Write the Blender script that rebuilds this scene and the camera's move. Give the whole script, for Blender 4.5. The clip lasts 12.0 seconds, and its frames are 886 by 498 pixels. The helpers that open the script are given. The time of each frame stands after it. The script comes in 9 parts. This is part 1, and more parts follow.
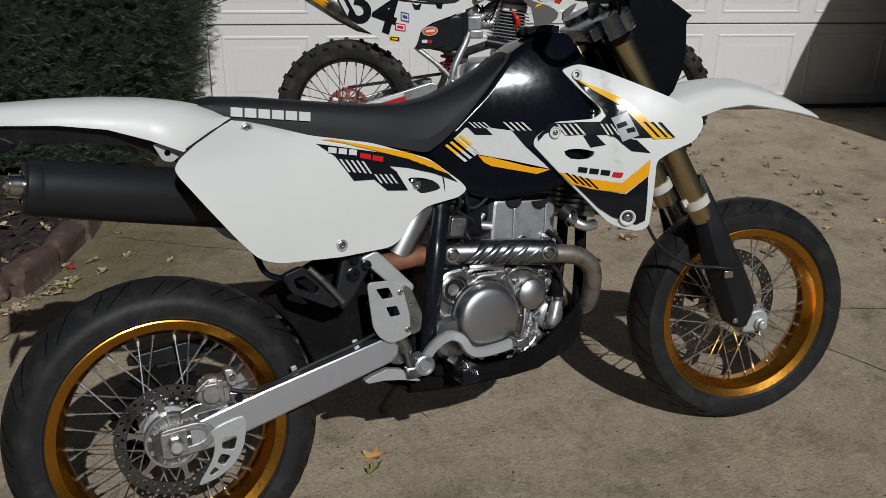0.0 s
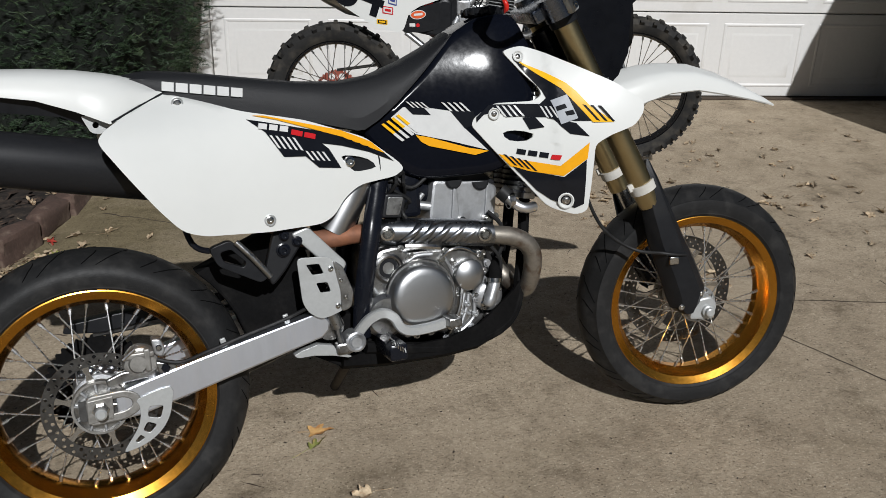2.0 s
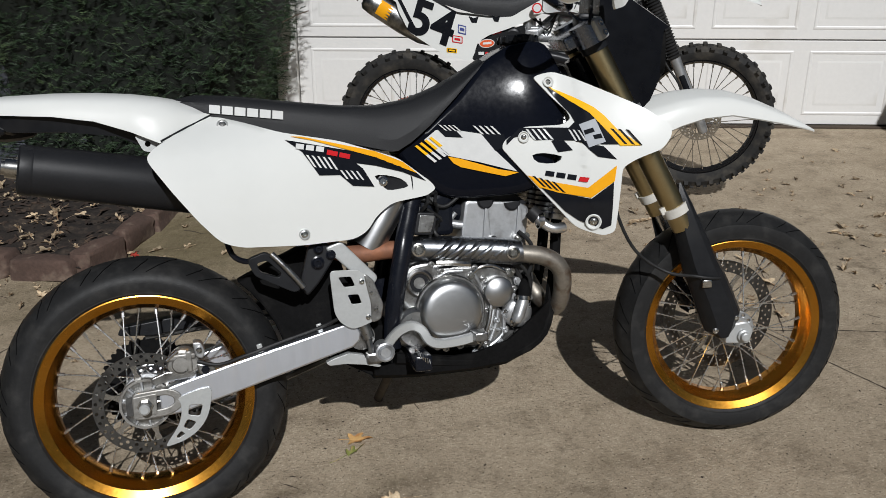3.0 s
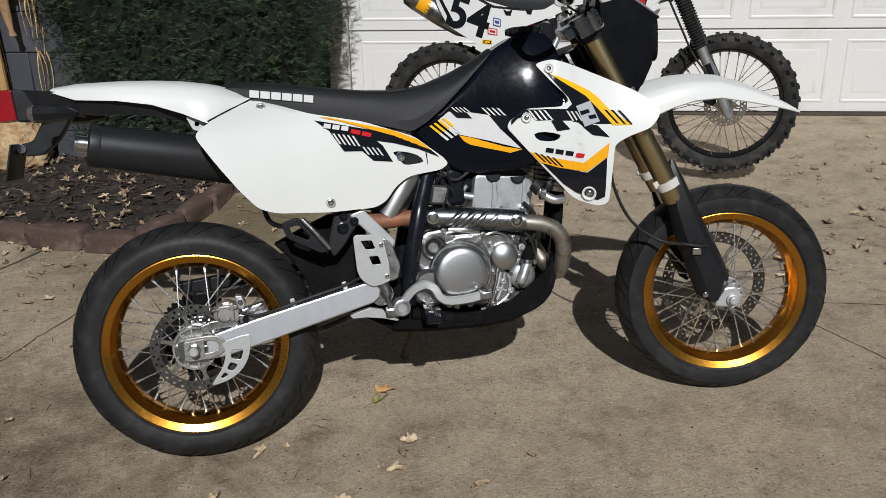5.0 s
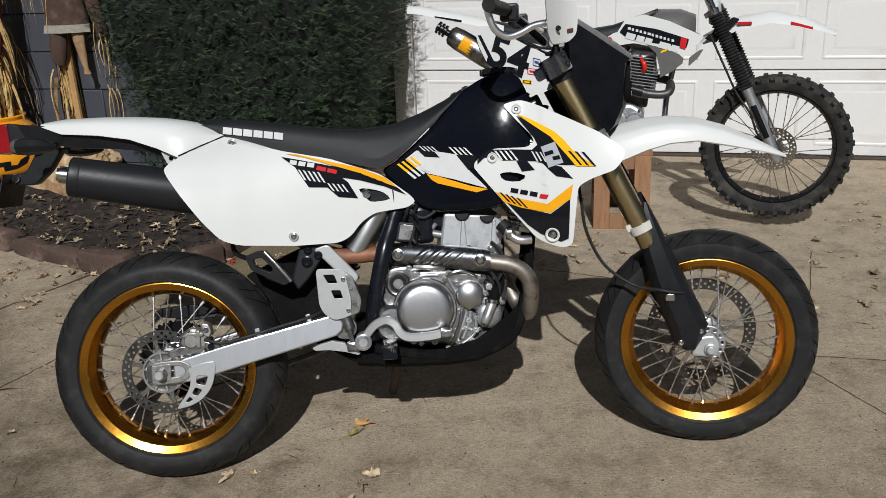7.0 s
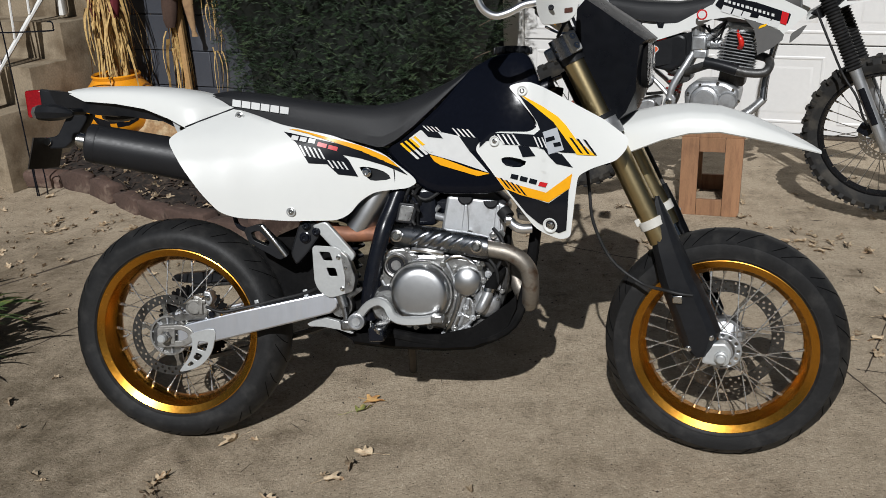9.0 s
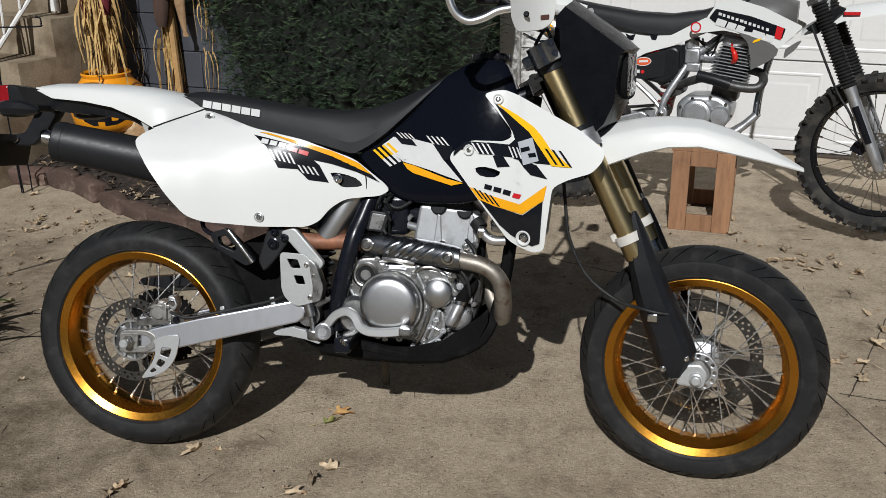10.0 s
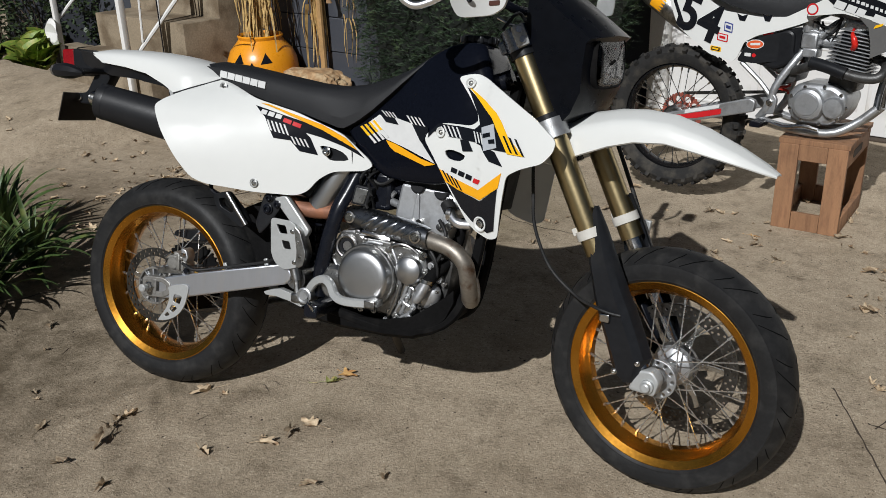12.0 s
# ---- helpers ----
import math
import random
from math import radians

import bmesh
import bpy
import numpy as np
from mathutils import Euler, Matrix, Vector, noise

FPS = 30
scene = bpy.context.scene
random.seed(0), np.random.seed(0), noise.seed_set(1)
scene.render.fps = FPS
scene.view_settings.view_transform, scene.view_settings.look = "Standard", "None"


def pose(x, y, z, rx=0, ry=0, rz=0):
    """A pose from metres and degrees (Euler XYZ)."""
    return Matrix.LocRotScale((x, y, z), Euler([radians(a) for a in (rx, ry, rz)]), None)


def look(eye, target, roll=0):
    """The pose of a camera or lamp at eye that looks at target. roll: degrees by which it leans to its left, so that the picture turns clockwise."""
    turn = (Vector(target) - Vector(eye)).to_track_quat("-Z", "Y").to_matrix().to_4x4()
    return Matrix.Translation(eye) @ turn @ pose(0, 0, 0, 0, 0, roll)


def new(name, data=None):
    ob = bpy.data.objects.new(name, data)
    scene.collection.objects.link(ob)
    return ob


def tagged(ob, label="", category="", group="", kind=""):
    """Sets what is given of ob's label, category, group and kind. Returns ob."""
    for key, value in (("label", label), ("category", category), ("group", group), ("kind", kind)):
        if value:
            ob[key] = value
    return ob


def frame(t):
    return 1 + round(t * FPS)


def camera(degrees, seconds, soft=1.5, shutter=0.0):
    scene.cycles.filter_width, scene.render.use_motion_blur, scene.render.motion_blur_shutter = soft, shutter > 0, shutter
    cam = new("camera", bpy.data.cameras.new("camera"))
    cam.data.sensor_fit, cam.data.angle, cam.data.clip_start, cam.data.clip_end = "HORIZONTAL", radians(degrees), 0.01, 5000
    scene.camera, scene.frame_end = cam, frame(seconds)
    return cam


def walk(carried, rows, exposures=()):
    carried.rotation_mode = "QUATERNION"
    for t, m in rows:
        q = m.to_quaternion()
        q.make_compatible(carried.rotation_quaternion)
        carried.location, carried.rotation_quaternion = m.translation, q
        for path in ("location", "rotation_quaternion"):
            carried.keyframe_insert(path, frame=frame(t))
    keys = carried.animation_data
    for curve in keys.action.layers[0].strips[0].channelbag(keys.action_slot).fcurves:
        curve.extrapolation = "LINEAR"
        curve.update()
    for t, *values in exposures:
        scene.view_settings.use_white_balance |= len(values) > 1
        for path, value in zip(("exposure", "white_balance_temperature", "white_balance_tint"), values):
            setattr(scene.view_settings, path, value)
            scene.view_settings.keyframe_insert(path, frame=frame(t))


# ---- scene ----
cam = camera(52.5, 12.0, soft=0.8)
PATH = [
    (0, (-0.134, -1.624, 1.34), (0.628, 0.058, 0.573), 1.0),
    (0.5, (-0.149, -1.682, 1.34), (0.617, 0.0, 0.575), 2.0),
    (1, (-0.137, -1.725, 1.337), (0.636, -0.033, 0.603), 1.0),
    (1.5, (-0.047, -1.724, 1.321), (0.739, -0.047, 0.566), 2.2),
    (2, (0.052, -1.724, 1.33), (0.746, -0.023, 0.538), 1.5),
    (2.5, (0.104, -1.772, 1.333), (0.678, -0.021, 0.555), 0.2),
    (3, (0.177, -1.857, 1.341), (0.664, -0.062, 0.604), 0.1),
    (3.2, (0.199, -1.886, 1.339), (0.665, -0.077, 0.622), 0.3),
    (4.8, (0.241, -2.117, 1.374), (0.613, -0.296, 0.635), -1.0),
    (5, (0.239, -2.149, 1.377), (0.586, -0.327, 0.628), -1.2),
    (5.5, (0.314, -2.24, 1.371), (0.508, -0.397, 0.618), -0.5),
    (6, (0.436, -2.276, 1.367), (0.566, -0.417, 0.643), -0.5),
    (6.5, (0.522, -2.287, 1.375), (0.645, -0.405, 0.709), -1.7),
    (6.7, (0.56, -2.26, 1.372), (0.679, -0.374, 0.718), -1.9),
    (8.3, (1.016, -2.149, 1.382), (0.801, -0.312, 0.622), -2.7),
    (8.5, (1.04, -2.134, 1.381), (0.801, -0.298, 0.625), -2.7),
    (9, (1.059, -2.126, 1.386), (0.783, -0.284, 0.659), -2.6),
    (9.5, (1.062, -2.131, 1.384), (0.779, -0.285, 0.669), -2.2),
    (10, (1.126, -2.055, 1.369), (0.845, -0.207, 0.657), -1.1),
    (10.5, (1.219, -1.952, 1.389), (0.831, -0.135, 0.649), -0.8),
    (11, (1.414, -1.943, 1.377), (0.857, -0.184, 0.605), -1.3),
    (11.5, (1.632, -1.963, 1.402), (0.94, -0.25, 0.634), -2.1),
    (12, (1.741, -1.898, 1.399), (0.981, -0.216, 0.628), -1.8),
]
EXPOSURES = [(0.0, -0.52), (0.5, -0.74), (1.0, -0.30), (1.5, -0.13), (2.0, -0.14), (2.5, -0.15), (3.2, -0.15), (5.0, -0.07), (6.7, -0.08), (8.3, -0.05), (12.0, -0.06)]
walk(cam, [(t, look(eye, target, roll)) for t, eye, target, roll in PATH], EXPOSURES)

# ---- daylight: clear sky, sun behind the camera ----
SUN_FROM = Vector((-0.06, -0.96, 0.79)).normalized()
sun_data = bpy.data.lights.new("sun", "SUN")
sun_data.energy, sun_data.angle, sun_data.color = 4.1, radians(0.55), (0.962, 0.975, 0.992)
sun = new("sun", sun_data)
sun.matrix_world = look(SUN_FROM * 30, (0, 0, 0))
world = bpy.data.worlds.new("world")
scene.world = world
world.use_nodes = True
sky = world.node_tree.nodes.new("ShaderNodeTexSky")
sky.sky_type, sky.sun_disc = "NISHITA", False
sky.sun_elevation, sky.sun_rotation = math.asin(SUN_FROM.z), math.atan2(SUN_FROM.x, SUN_FROM.y)
back = world.node_tree.nodes["Background"]
back.inputs["Strength"].default_value = 0.017
world.node_tree.links.new(sky.outputs[0], back.inputs["Color"])


# ---- shaping helpers ----
def smooth(points, n=5, closed=False):
    """A Catmull-Rom curve through the points."""
    p = [Vector(q) for q in points]
    out, m = [], len(p)
    for i in range(m if closed else m - 1):
        a, b, c, d = (p[(i + k) % m] if closed else p[min(max(i + k, 0), m - 1)] for k in (-1, 0, 1, 2))
        for j in range(n):
            t = j / n
            out.append(0.5 * (2 * b + (c - a) * t + (2 * a - 5 * b + 4 * c - d) * t * t + (3 * b - a - 3 * c + d) * t ** 3))
    return out if closed else out + [p[-1]]


def rounded(points, r=0.01, n=3):
    """A closed outline in the plane with its corners cut to small arcs."""
    p, out = [Vector(q) for q in points], []
    for i, b in enumerate(p):
        a, c = p[i - 1], p[(i + 1) % len(p)]
        k = min(r, (a - b).length * 0.45, (c - b).length * 0.45)
        s, e = b + (a - b).normalized() * k, b + (c - b).normalized() * k
        out += [(1 - t) ** 2 * s + 2 * t * (1 - t) * b + t * t * e for t in (j / n for j in range(n + 1))]
    return out


def finish(bm, angle=38):
    """Even normals, smooth faces, sharp edges past the angle."""
    bmesh.ops.remove_doubles(bm, verts=bm.verts, dist=1e-5)
    bmesh.ops.recalc_face_normals(bm, faces=bm.faces)
    for f in bm.faces:
        f.smooth = True
    for e in bm.edges:
        a = e.calc_face_angle(0) if len(e.link_faces) == 2 else 9
        flat = len(e.link_faces) == 2 and (abs(e.link_faces[0].normal.y) > 0.9995) != (abs(e.link_faces[1].normal.y) > 0.9995)
        e.smooth = a < radians(8 if flat else angle)
    return bm


def mesh_of(name, bm, *mats, angle=38):
    finish(bm, angle)
    me = bpy.data.meshes.new(name)
    bm.to_mesh(me)
    bm.free()
    for m in mats:
        me.materials.append(m)
    return me


def part(name, bm, material, parent, label="", m=None, angle=38):
    """Links a bmesh (or a finished mesh) as one mesh object under a thing or a part."""
    me = bm if isinstance(bm, bpy.types.Mesh) else mesh_of(name, bm, material, angle=angle)
    ob = new(name, me)
    ob.parent = parent
    if m is not None:
        ob.matrix_basis = m
    return tagged(ob, label) if label else ob


def thing(name, label, category, m=None, group="", kind=""):
    ob = new(name)
    ob.empty_display_size = 0.1
    if m is not None:
        ob.matrix_basis = m
    return tagged(ob, label, category, group, kind)


def solid(name, bm, material, label="", category="", m=None, group="", kind="", angle=38):
    """A top-level thing or piece of the setting that is one mesh."""
    ob = part(name, bm, material, None, "", m, angle)
    return tagged(ob, label, category, group, kind)


def join(*bms):
    out = bmesh.new()
    for b in bms:
        me = bpy.data.meshes.new("tmp")
        b.to_mesh(me)
        b.free()
        out.from_mesh(me)
        bpy.data.meshes.remove(me)
    return out


def moved(bm, m):
    bmesh.ops.transform(bm, matrix=m, verts=bm.verts)
    return bm


def block(x0, x1, y0, y1, z0, z1, bevel=0.0, n=2):
    bm = bmesh.new()
    v = bmesh.ops.create_cube(bm, size=1)["verts"]
    for q in v:
        q.co = Vector(((x0 + x1) / 2 + q.co.x * (x1 - x0), (y0 + y1) / 2 + q.co.y * (y1 - y0), (z0 + z1) / 2 + q.co.z * (z1 - z0)))
    if bevel:
        bmesh.ops.bevel(bm, geom=list(bm.edges), offset=bevel, segments=n, profile=0.5, affect="EDGES")
    return bm


def prism(outline, y0, y1, bevel=0.0, n=2, holes=()):
    """An outline in x and z, drawn out from y0 to y1."""
    bm = bmesh.new()
    loops = []
    for loop in (outline, *holes):
        vs = [bm.verts.new((p[0], y0, p[1])) for p in loop]
        loops.append([bm.edges.new((vs[i], vs[(i + 1) % len(vs)])) for i in range(len(vs))])
    if holes:
        bmesh.ops.triangle_fill(bm, edges=[e for l in loops for e in l], use_beauty=True, use_dissolve=False)
    else:
        bm.faces.new([e.verts[0] if e.verts[0] in loops[0][i - 1].verts else e.verts[1] for i, e in enumerate(loops[0])])
    made = bmesh.ops.extrude_face_region(bm, geom=list(bm.faces))
    for v in made["geom"]:
        if isinstance(v, bmesh.types.BMVert):
            v.co.y = y1
    if bevel:
        bmesh.ops.recalc_face_normals(bm, faces=bm.faces)
        rim = [e for e in bm.edges if len(e.link_faces) == 2 and abs(e.verts[0].co.y - e.verts[1].co.y) < 1e-6 and e.calc_face_angle(0) > 1.0]
        bmesh.ops.bevel(bm, geom=rim, offset=bevel, segments=n, profile=0.5, affect="EDGES", clamp_overlap=True)
    return bm


def skin(outline, lat, thick, holes=(), cuts=2, lift=0.0):
    """A thin moulded panel: an outline in x and z laid on the surface y = lat(x, z)."""
    bm = bmesh.new()
    edges = []
    for loop in (outline, *holes):
        line = []
        for a, b in zip(loop, [*loop[1:], loop[0]]):
            n = max(1, round(math.dist(a[:2], b[:2]) / 0.02)) if cuts > 1 else 1
            line += [(a[0] + (b[0] - a[0]) * k / n, a[1] + (b[1] - a[1]) * k / n) for k in range(n)]
        vs = [bm.verts.new((p[0], 0, p[1])) for p in line]
        edges += [bm.edges.new((vs[i], vs[(i + 1) % len(vs)])) for i in range(len(vs))]
    bmesh.ops.triangle_fill(bm, edges=edges, use_beauty=True, use_dissolve=False)
    for _ in range(cuts):
        inner = [e for e in bm.edges if len(e.link_faces) == 2 and e.calc_length() > 0.016]
        if inner:
            bmesh.ops.subdivide_edges(bm, edges=inner, cuts=1)
            bmesh.ops.triangulate(bm, faces=bm.faces, quad_method="BEAUTY", ngon_method="BEAUTY")
            bmesh.ops.beautify_fill(bm, faces=bm.faces, edges=[e for e in bm.edges if len(e.link_faces) == 2])
    out = bmesh.ops.extrude_face_region(bm, geom=list(bm.faces))
    back_side = {v for v in out["geom"] if isinstance(v, bmesh.types.BMVert)}
    for v in bm.verts:
        y = lat(v.co.x, v.co.z)
        side = -1 if y < 0 else 1
        v.co.y = y + side * lift - (side * thick if v in back_side else 0)
    return bm


def lathe(profile, segs=32, closed=False, start=0.0, turn=2 * math.pi):
    """A profile of (along, radius) turned about the y axis."""
    bm = bmesh.new()
    full = abs(turn - 2 * math.pi) < 1e-6
    rings = []
    for k in range(segs if full else segs + 1):
        a = start + turn * k / segs
        rings.append([bm.verts.new((r * math.cos(a), y, r * math.sin(a))) for y, r in profile])
    m = len(profile)
    for k in range(segs):
        p, q = rings[k], rings[(k + 1) % len(rings)]
        for i in range(m if closed else m - 1):
            j = (i + 1) % m
            if (p[i].co - q[i].co).length < 1e-7:
                bm.faces.new((p[i], q[j], p[j])) if (p[j].co - q[j].co).length > 1e-7 else None
            elif (p[j].co - q[j].co).length < 1e-7:
                bm.faces.new((p[i], q[i], p[j]))
            else:
                bm.faces.new((p[i], q[i], q[j], p[j]))
    return bm


def disc(r, y0, y1, bevel=0.0, segs=24):
    """A round plug about the y axis, from y0 to y1."""
    b = bevel if y1 > y0 else -bevel
    pts = [(y0, 0), (y0, r - bevel), (y0 + b, r), (y1 - b, r), (y1, r - bevel), (y1, 0)] if bevel else [(y0, 0), (y0, r), (y1, r), (y1, 0)]
    return lathe(pts, segs)


def tube(points, r, segs=8, n=4, closed=False, caps=True, flat=1.0):
    """A round bar along a smooth line; r may be a list, one for each point."""
    raw = [Vector(p) for p in points]
    line = smooth(raw, n, closed) if n > 1 else raw
    radii = [r] * len(line) if not isinstance(r, (list, tuple)) else [float(np.interp(i / (len(line) - 1) * (len(raw) - 1), range(len(raw)), r)) for i in range(len(line))]
    bm = bmesh.new()
    rings, up = [], None
    m = len(line)
    for i, p in enumerate(line):
        d = (line[(i + 1) % m] - line[i - 1]) if closed else (line[min(i + 1, m - 1)] - line[max(i - 1, 0)])
        d = d.normalized() if d.length else Vector((1, 0, 0))
        if up is None:
            up = Vector((0, 1, 0)) if abs(d.y) < 0.9 else Vector((1, 0, 0))
        up = (up - d * up.dot(d)).normalized()
        side = d.cross(up)
        rings.append([bm.verts.new(p + radii[i] * (math.cos(a) * side + flat * math.sin(a) * up)) for a in (2 * math.pi * k / segs for k in range(segs))])
    for i in range(m if closed else m - 1):
        p, q = rings[i], rings[(i + 1) % m]
        for k in range(segs):
            bm.faces.new((p[k], p[(k + 1) % segs], q[(k + 1) % segs], q[k]))
    if caps and not closed:
        bm.faces.new(rings[0])
        bm.faces.new(rings[-1])
    return bm


def loft(rings, caps=True, closed=True):
    """Skins a row of equally long rings of points."""
    bm = bmesh.new()
    vs = [[bm.verts.new(p) for p in ring] for ring in rings]
    m = len(vs[0])
    for a, b in zip(vs, vs[1:]):
        for k in range(m if closed else m - 1):
            bm.faces.new((a[k], a[(k + 1) % m], b[(k + 1) % m], b[k]))
    if caps and closed:
        bm.faces.new(vs[0])
        bm.faces.new(vs[-1])
    return bm


def circle2(cx, cz, r, n=10, start=0.0):
    return [(cx + r * math.cos(start + 2 * math.pi * k / n), cz + r * math.sin(start + 2 * math.pi * k / n)) for k in range(n)]


# ---- materials ----
def material(name, colour, rough=0.5, metal=0.0, vary=0.15, scale=6.0, fine=60.0, bump=0.0, bump_scale=200.0, tint=None, tint_at=0.6, coat=0.0, spread=0.1, per_object=0.0, spec=0.5, aniso=None, emit=None):
    """Paint, plastic, metal, stone: a base colour that wanders at two scales, a second tint in patches, uneven gloss and fine relief."""
    mt = bpy.data.materials.new(name)
    mt.use_nodes = True
    nt = mt.node_tree
    b = nt.nodes["Principled BSDF"]
    link = nt.links.new
    tc = nt.nodes.new("ShaderNodeTexCoord")
    src = tc.outputs["Object"]
    if aniso:
        mp = nt.nodes.new("ShaderNodeMapping")
        mp.inputs["Scale"].default_value = aniso
        link(src, mp.inputs[0])
        src = mp.outputs[0]

    def noise_at(s, detail=4.0):
        nz = nt.nodes.new("ShaderNodeTexNoise")
        nz.inputs["Scale"].default_value, nz.inputs["Detail"].default_value = s, detail
        link(src, nz.inputs["Vector"])
        return nz.outputs["Fac"]

    big, small = noise_at(scale), noise_at(fine)
    add = nt.nodes.new("ShaderNodeMath")
    add.operation = "ADD"
    link(big, add.inputs[0])
    link(small, add.inputs[1])
    rng = nt.nodes.new("ShaderNodeMapRange")
    rng.inputs["From Min"].default_value, rng.inputs["From Max"].default_value = 0.6, 1.4
    rng.inputs["To Min"].default_value, rng.inputs["To Max"].default_value = 1 - vary, 1 + vary
    link(add.outputs[0], rng.inputs["Value"])
    value = rng.outputs[0]
    if per_object:
        oi = nt.nodes.new("ShaderNodeObjectInfo")
        r2 = nt.nodes.new("ShaderNodeMapRange")
        r2.inputs["To Min"].default_value, r2.inputs["To Max"].default_value = 1 - per_object, 1 + per_object
        link(oi.outputs["Random"], r2.inputs["Value"])
        mul = nt.nodes.new("ShaderNodeMath")
        mul.operation = "MULTIPLY"
        link(value, mul.inputs[0])
        link(r2.outputs[0], mul.inputs[1])
        value = mul.outputs[0]
    mix = nt.nodes.new("ShaderNodeMix")
    mix.data_type = "RGBA"
    mix.inputs["A"].default_value = (*colour, 1)
    mix.inputs["B"].default_value = (*(tint or colour), 1)
    step = nt.nodes.new("ShaderNodeMapRange")
    step.inputs["From Min"].default_value, step.inputs["From Max"].default_value = tint_at - 0.08, tint_at + 0.08
    link(noise_at(scale * 1.7, 8.0), step.inputs["Value"])
    link(step.outputs[0], mix.inputs["Factor"])
    hsv = nt.nodes.new("ShaderNodeHueSaturation")
    link(mix.outputs["Result"], hsv.inputs["Color"])
    link(value, hsv.inputs["Value"])
    link(hsv.outputs[0], b.inputs["Base Color"])
    rr = nt.nodes.new("ShaderNodeMapRange")
    rr.inputs["To Min"].default_value, rr.inputs["To Max"].default_value = max(rough - spread, 0.02), min(rough + spread, 1)
    link(noise_at(fine * 0.7), rr.inputs["Value"])
    link(rr.outputs[0], b.inputs["Roughness"])
    b.inputs["Metallic"].default_value = metal
    b.inputs["Specular IOR Level"].default_value = spec
    b.inputs["Coat Weight"].default_value = coat
    b.inputs["Coat Roughness"].default_value = 0.06
    if emit:
        b.inputs["Emission Color"].default_value, b.inputs["Emission Strength"].default_value = (*emit[0], 1), emit[1]
    if bump:
        bp = nt.nodes.new("ShaderNodeBump")
        bp.inputs["Strength"].default_value, bp.inputs["Distance"].default_value = bump, 0.002
        link(noise_at(bump_scale, 6.0), bp.inputs["Height"])
        link(bp.outputs[0], b.inputs["Normal"])
    return mt


white_plastic = material("white_plastic", (0.660, 0.668, 0.646), 0.34, vary=0.012, scale=5, fine=40, tint=(0.655, 0.660, 0.632), tint_at=0.70, spec=0.22, spread=0.05)
navy_gloss = material("navy_gloss", (0.0038, 0.0047, 0.0082), 0.15, vary=0.2, fine=120, spread=0.06, spec=0.17, bump=0.06, bump_scale=60)
black_plastic = material("black_plastic", (0.0115, 0.0122, 0.0140), 0.36, vary=0.3, tint=(0.016, 0.0163, 0.017), tint_at=0.66, bump=0.12, bump_scale=420, spec=0.22)
black_paint = material("black_paint", (0.0062, 0.0072, 0.0110), 0.24, vary=0.2, tint=(0.016, 0.016, 0.017), tint_at=0.7, bump=0.05, spec=0.3)
matte_black = material("matte_black", (0.0125, 0.0130, 0.0148), 0.42, vary=0.2, scale=9, fine=150, tint=(0.020, 0.0200, 0.0212), tint_at=0.7, bump=0.10, bump_scale=500, spec=0.28)
seat_vinyl = material("seat_vinyl", (0.016, 0.0165, 0.018), 0.5, vary=0.15, fine=300, bump=0.35, bump_scale=700, spec=0.25)
rubber = material("rubber", (0.0145, 0.0146, 0.0150), 0.52, vary=0.25, scale=14, fine=120, tint=(0.026, 0.0255, 0.0250), tint_at=0.58, bump=0.2, bump_scale=300, spec=0.22)
knob_rubber = material("knob_rubber", (0.020, 0.0195, 0.019), 0.75, vary=0.25, scale=10, fine=90, tint=(0.05, 0.045, 0.038), tint_at=0.56, bump=0.3, bump_scale=200, spec=0.25)
gold_rim = material("gold_rim", (0.57, 0.262, 0.038), 0.25, metal=1.0, vary=0.1, fine=150, tint=(0.54, 0.22, 0.020), tint_at=0.62, spread=0.06)
fork_gold = material("fork_gold", (0.46, 0.365, 0.20), 0.30, metal=1.0, vary=0.05, fine=240, tint=(0.42, 0.33, 0.175), tint_at=0.65, spread=0.05)
steel = material("steel", (0.52, 0.515, 0.50), 0.22, metal=1.0, vary=0.15, fine=200, tint=(0.34, 0.33, 0.31), tint_at=0.62)
chrome = material("chrome", (0.72, 0.72, 0.71), 0.12, metal=1.0, vary=0.08, fine=120)
brushed = material("brushed", (0.82, 0.835, 0.865), 0.34, metal=1.0, vary=0.03, scale=3, fine=14, tint=(0.78, 0.795, 0.83), tint_at=0.6, spread=0.03)
brushed_arm = material("brushed_arm", (0.70, 0.73, 0.79), 0.375, metal=1.0, vary=0.025, scale=4, fine=40, tint=(0.71, 0.727, 0.77), tint_at=0.58, spread=0.03, aniso=(5.0, 1.0, 0.8))
cast = material("cast", (0.36, 0.36, 0.355), 0.31, metal=1.0, vary=0.25, scale=14, fine=170, tint=(0.17, 0.165, 0.16), tint_at=0.57, bump=0.22, bump_scale=600)
cast_light = material("cast_light", (0.43, 0.44, 0.45), 0.40, metal=0.75, vary=0.1, scale=12, fine=160, tint=(0.31, 0.31, 0.31), tint_at=0.6, bump=0.2, bump_scale=600)
cover_metal = material("cover_metal", (0.44, 0.445, 0.45), 0.34, metal=1.0, vary=0.02, scale=4, fine=160, tint=(0.445, 0.45, 0.455), tint_at=0.66, spread=0.025)
shield_metal = material("shield_metal", (0.255, 0.265, 0.28), 0.29, metal=1.0, vary=0.15, scale=10, fine=120, tint=(0.21, 0.215, 0.225), tint_at=0.6)
pipe_metal = material("pipe_metal", (0.27, 0.245, 0.21), 0.48, metal=0.8, vary=0.18, scale=14, fine=120, tint=(0.13, 0.075, 0.045), tint_at=0.63, bump=0.2, bump_scale=300)
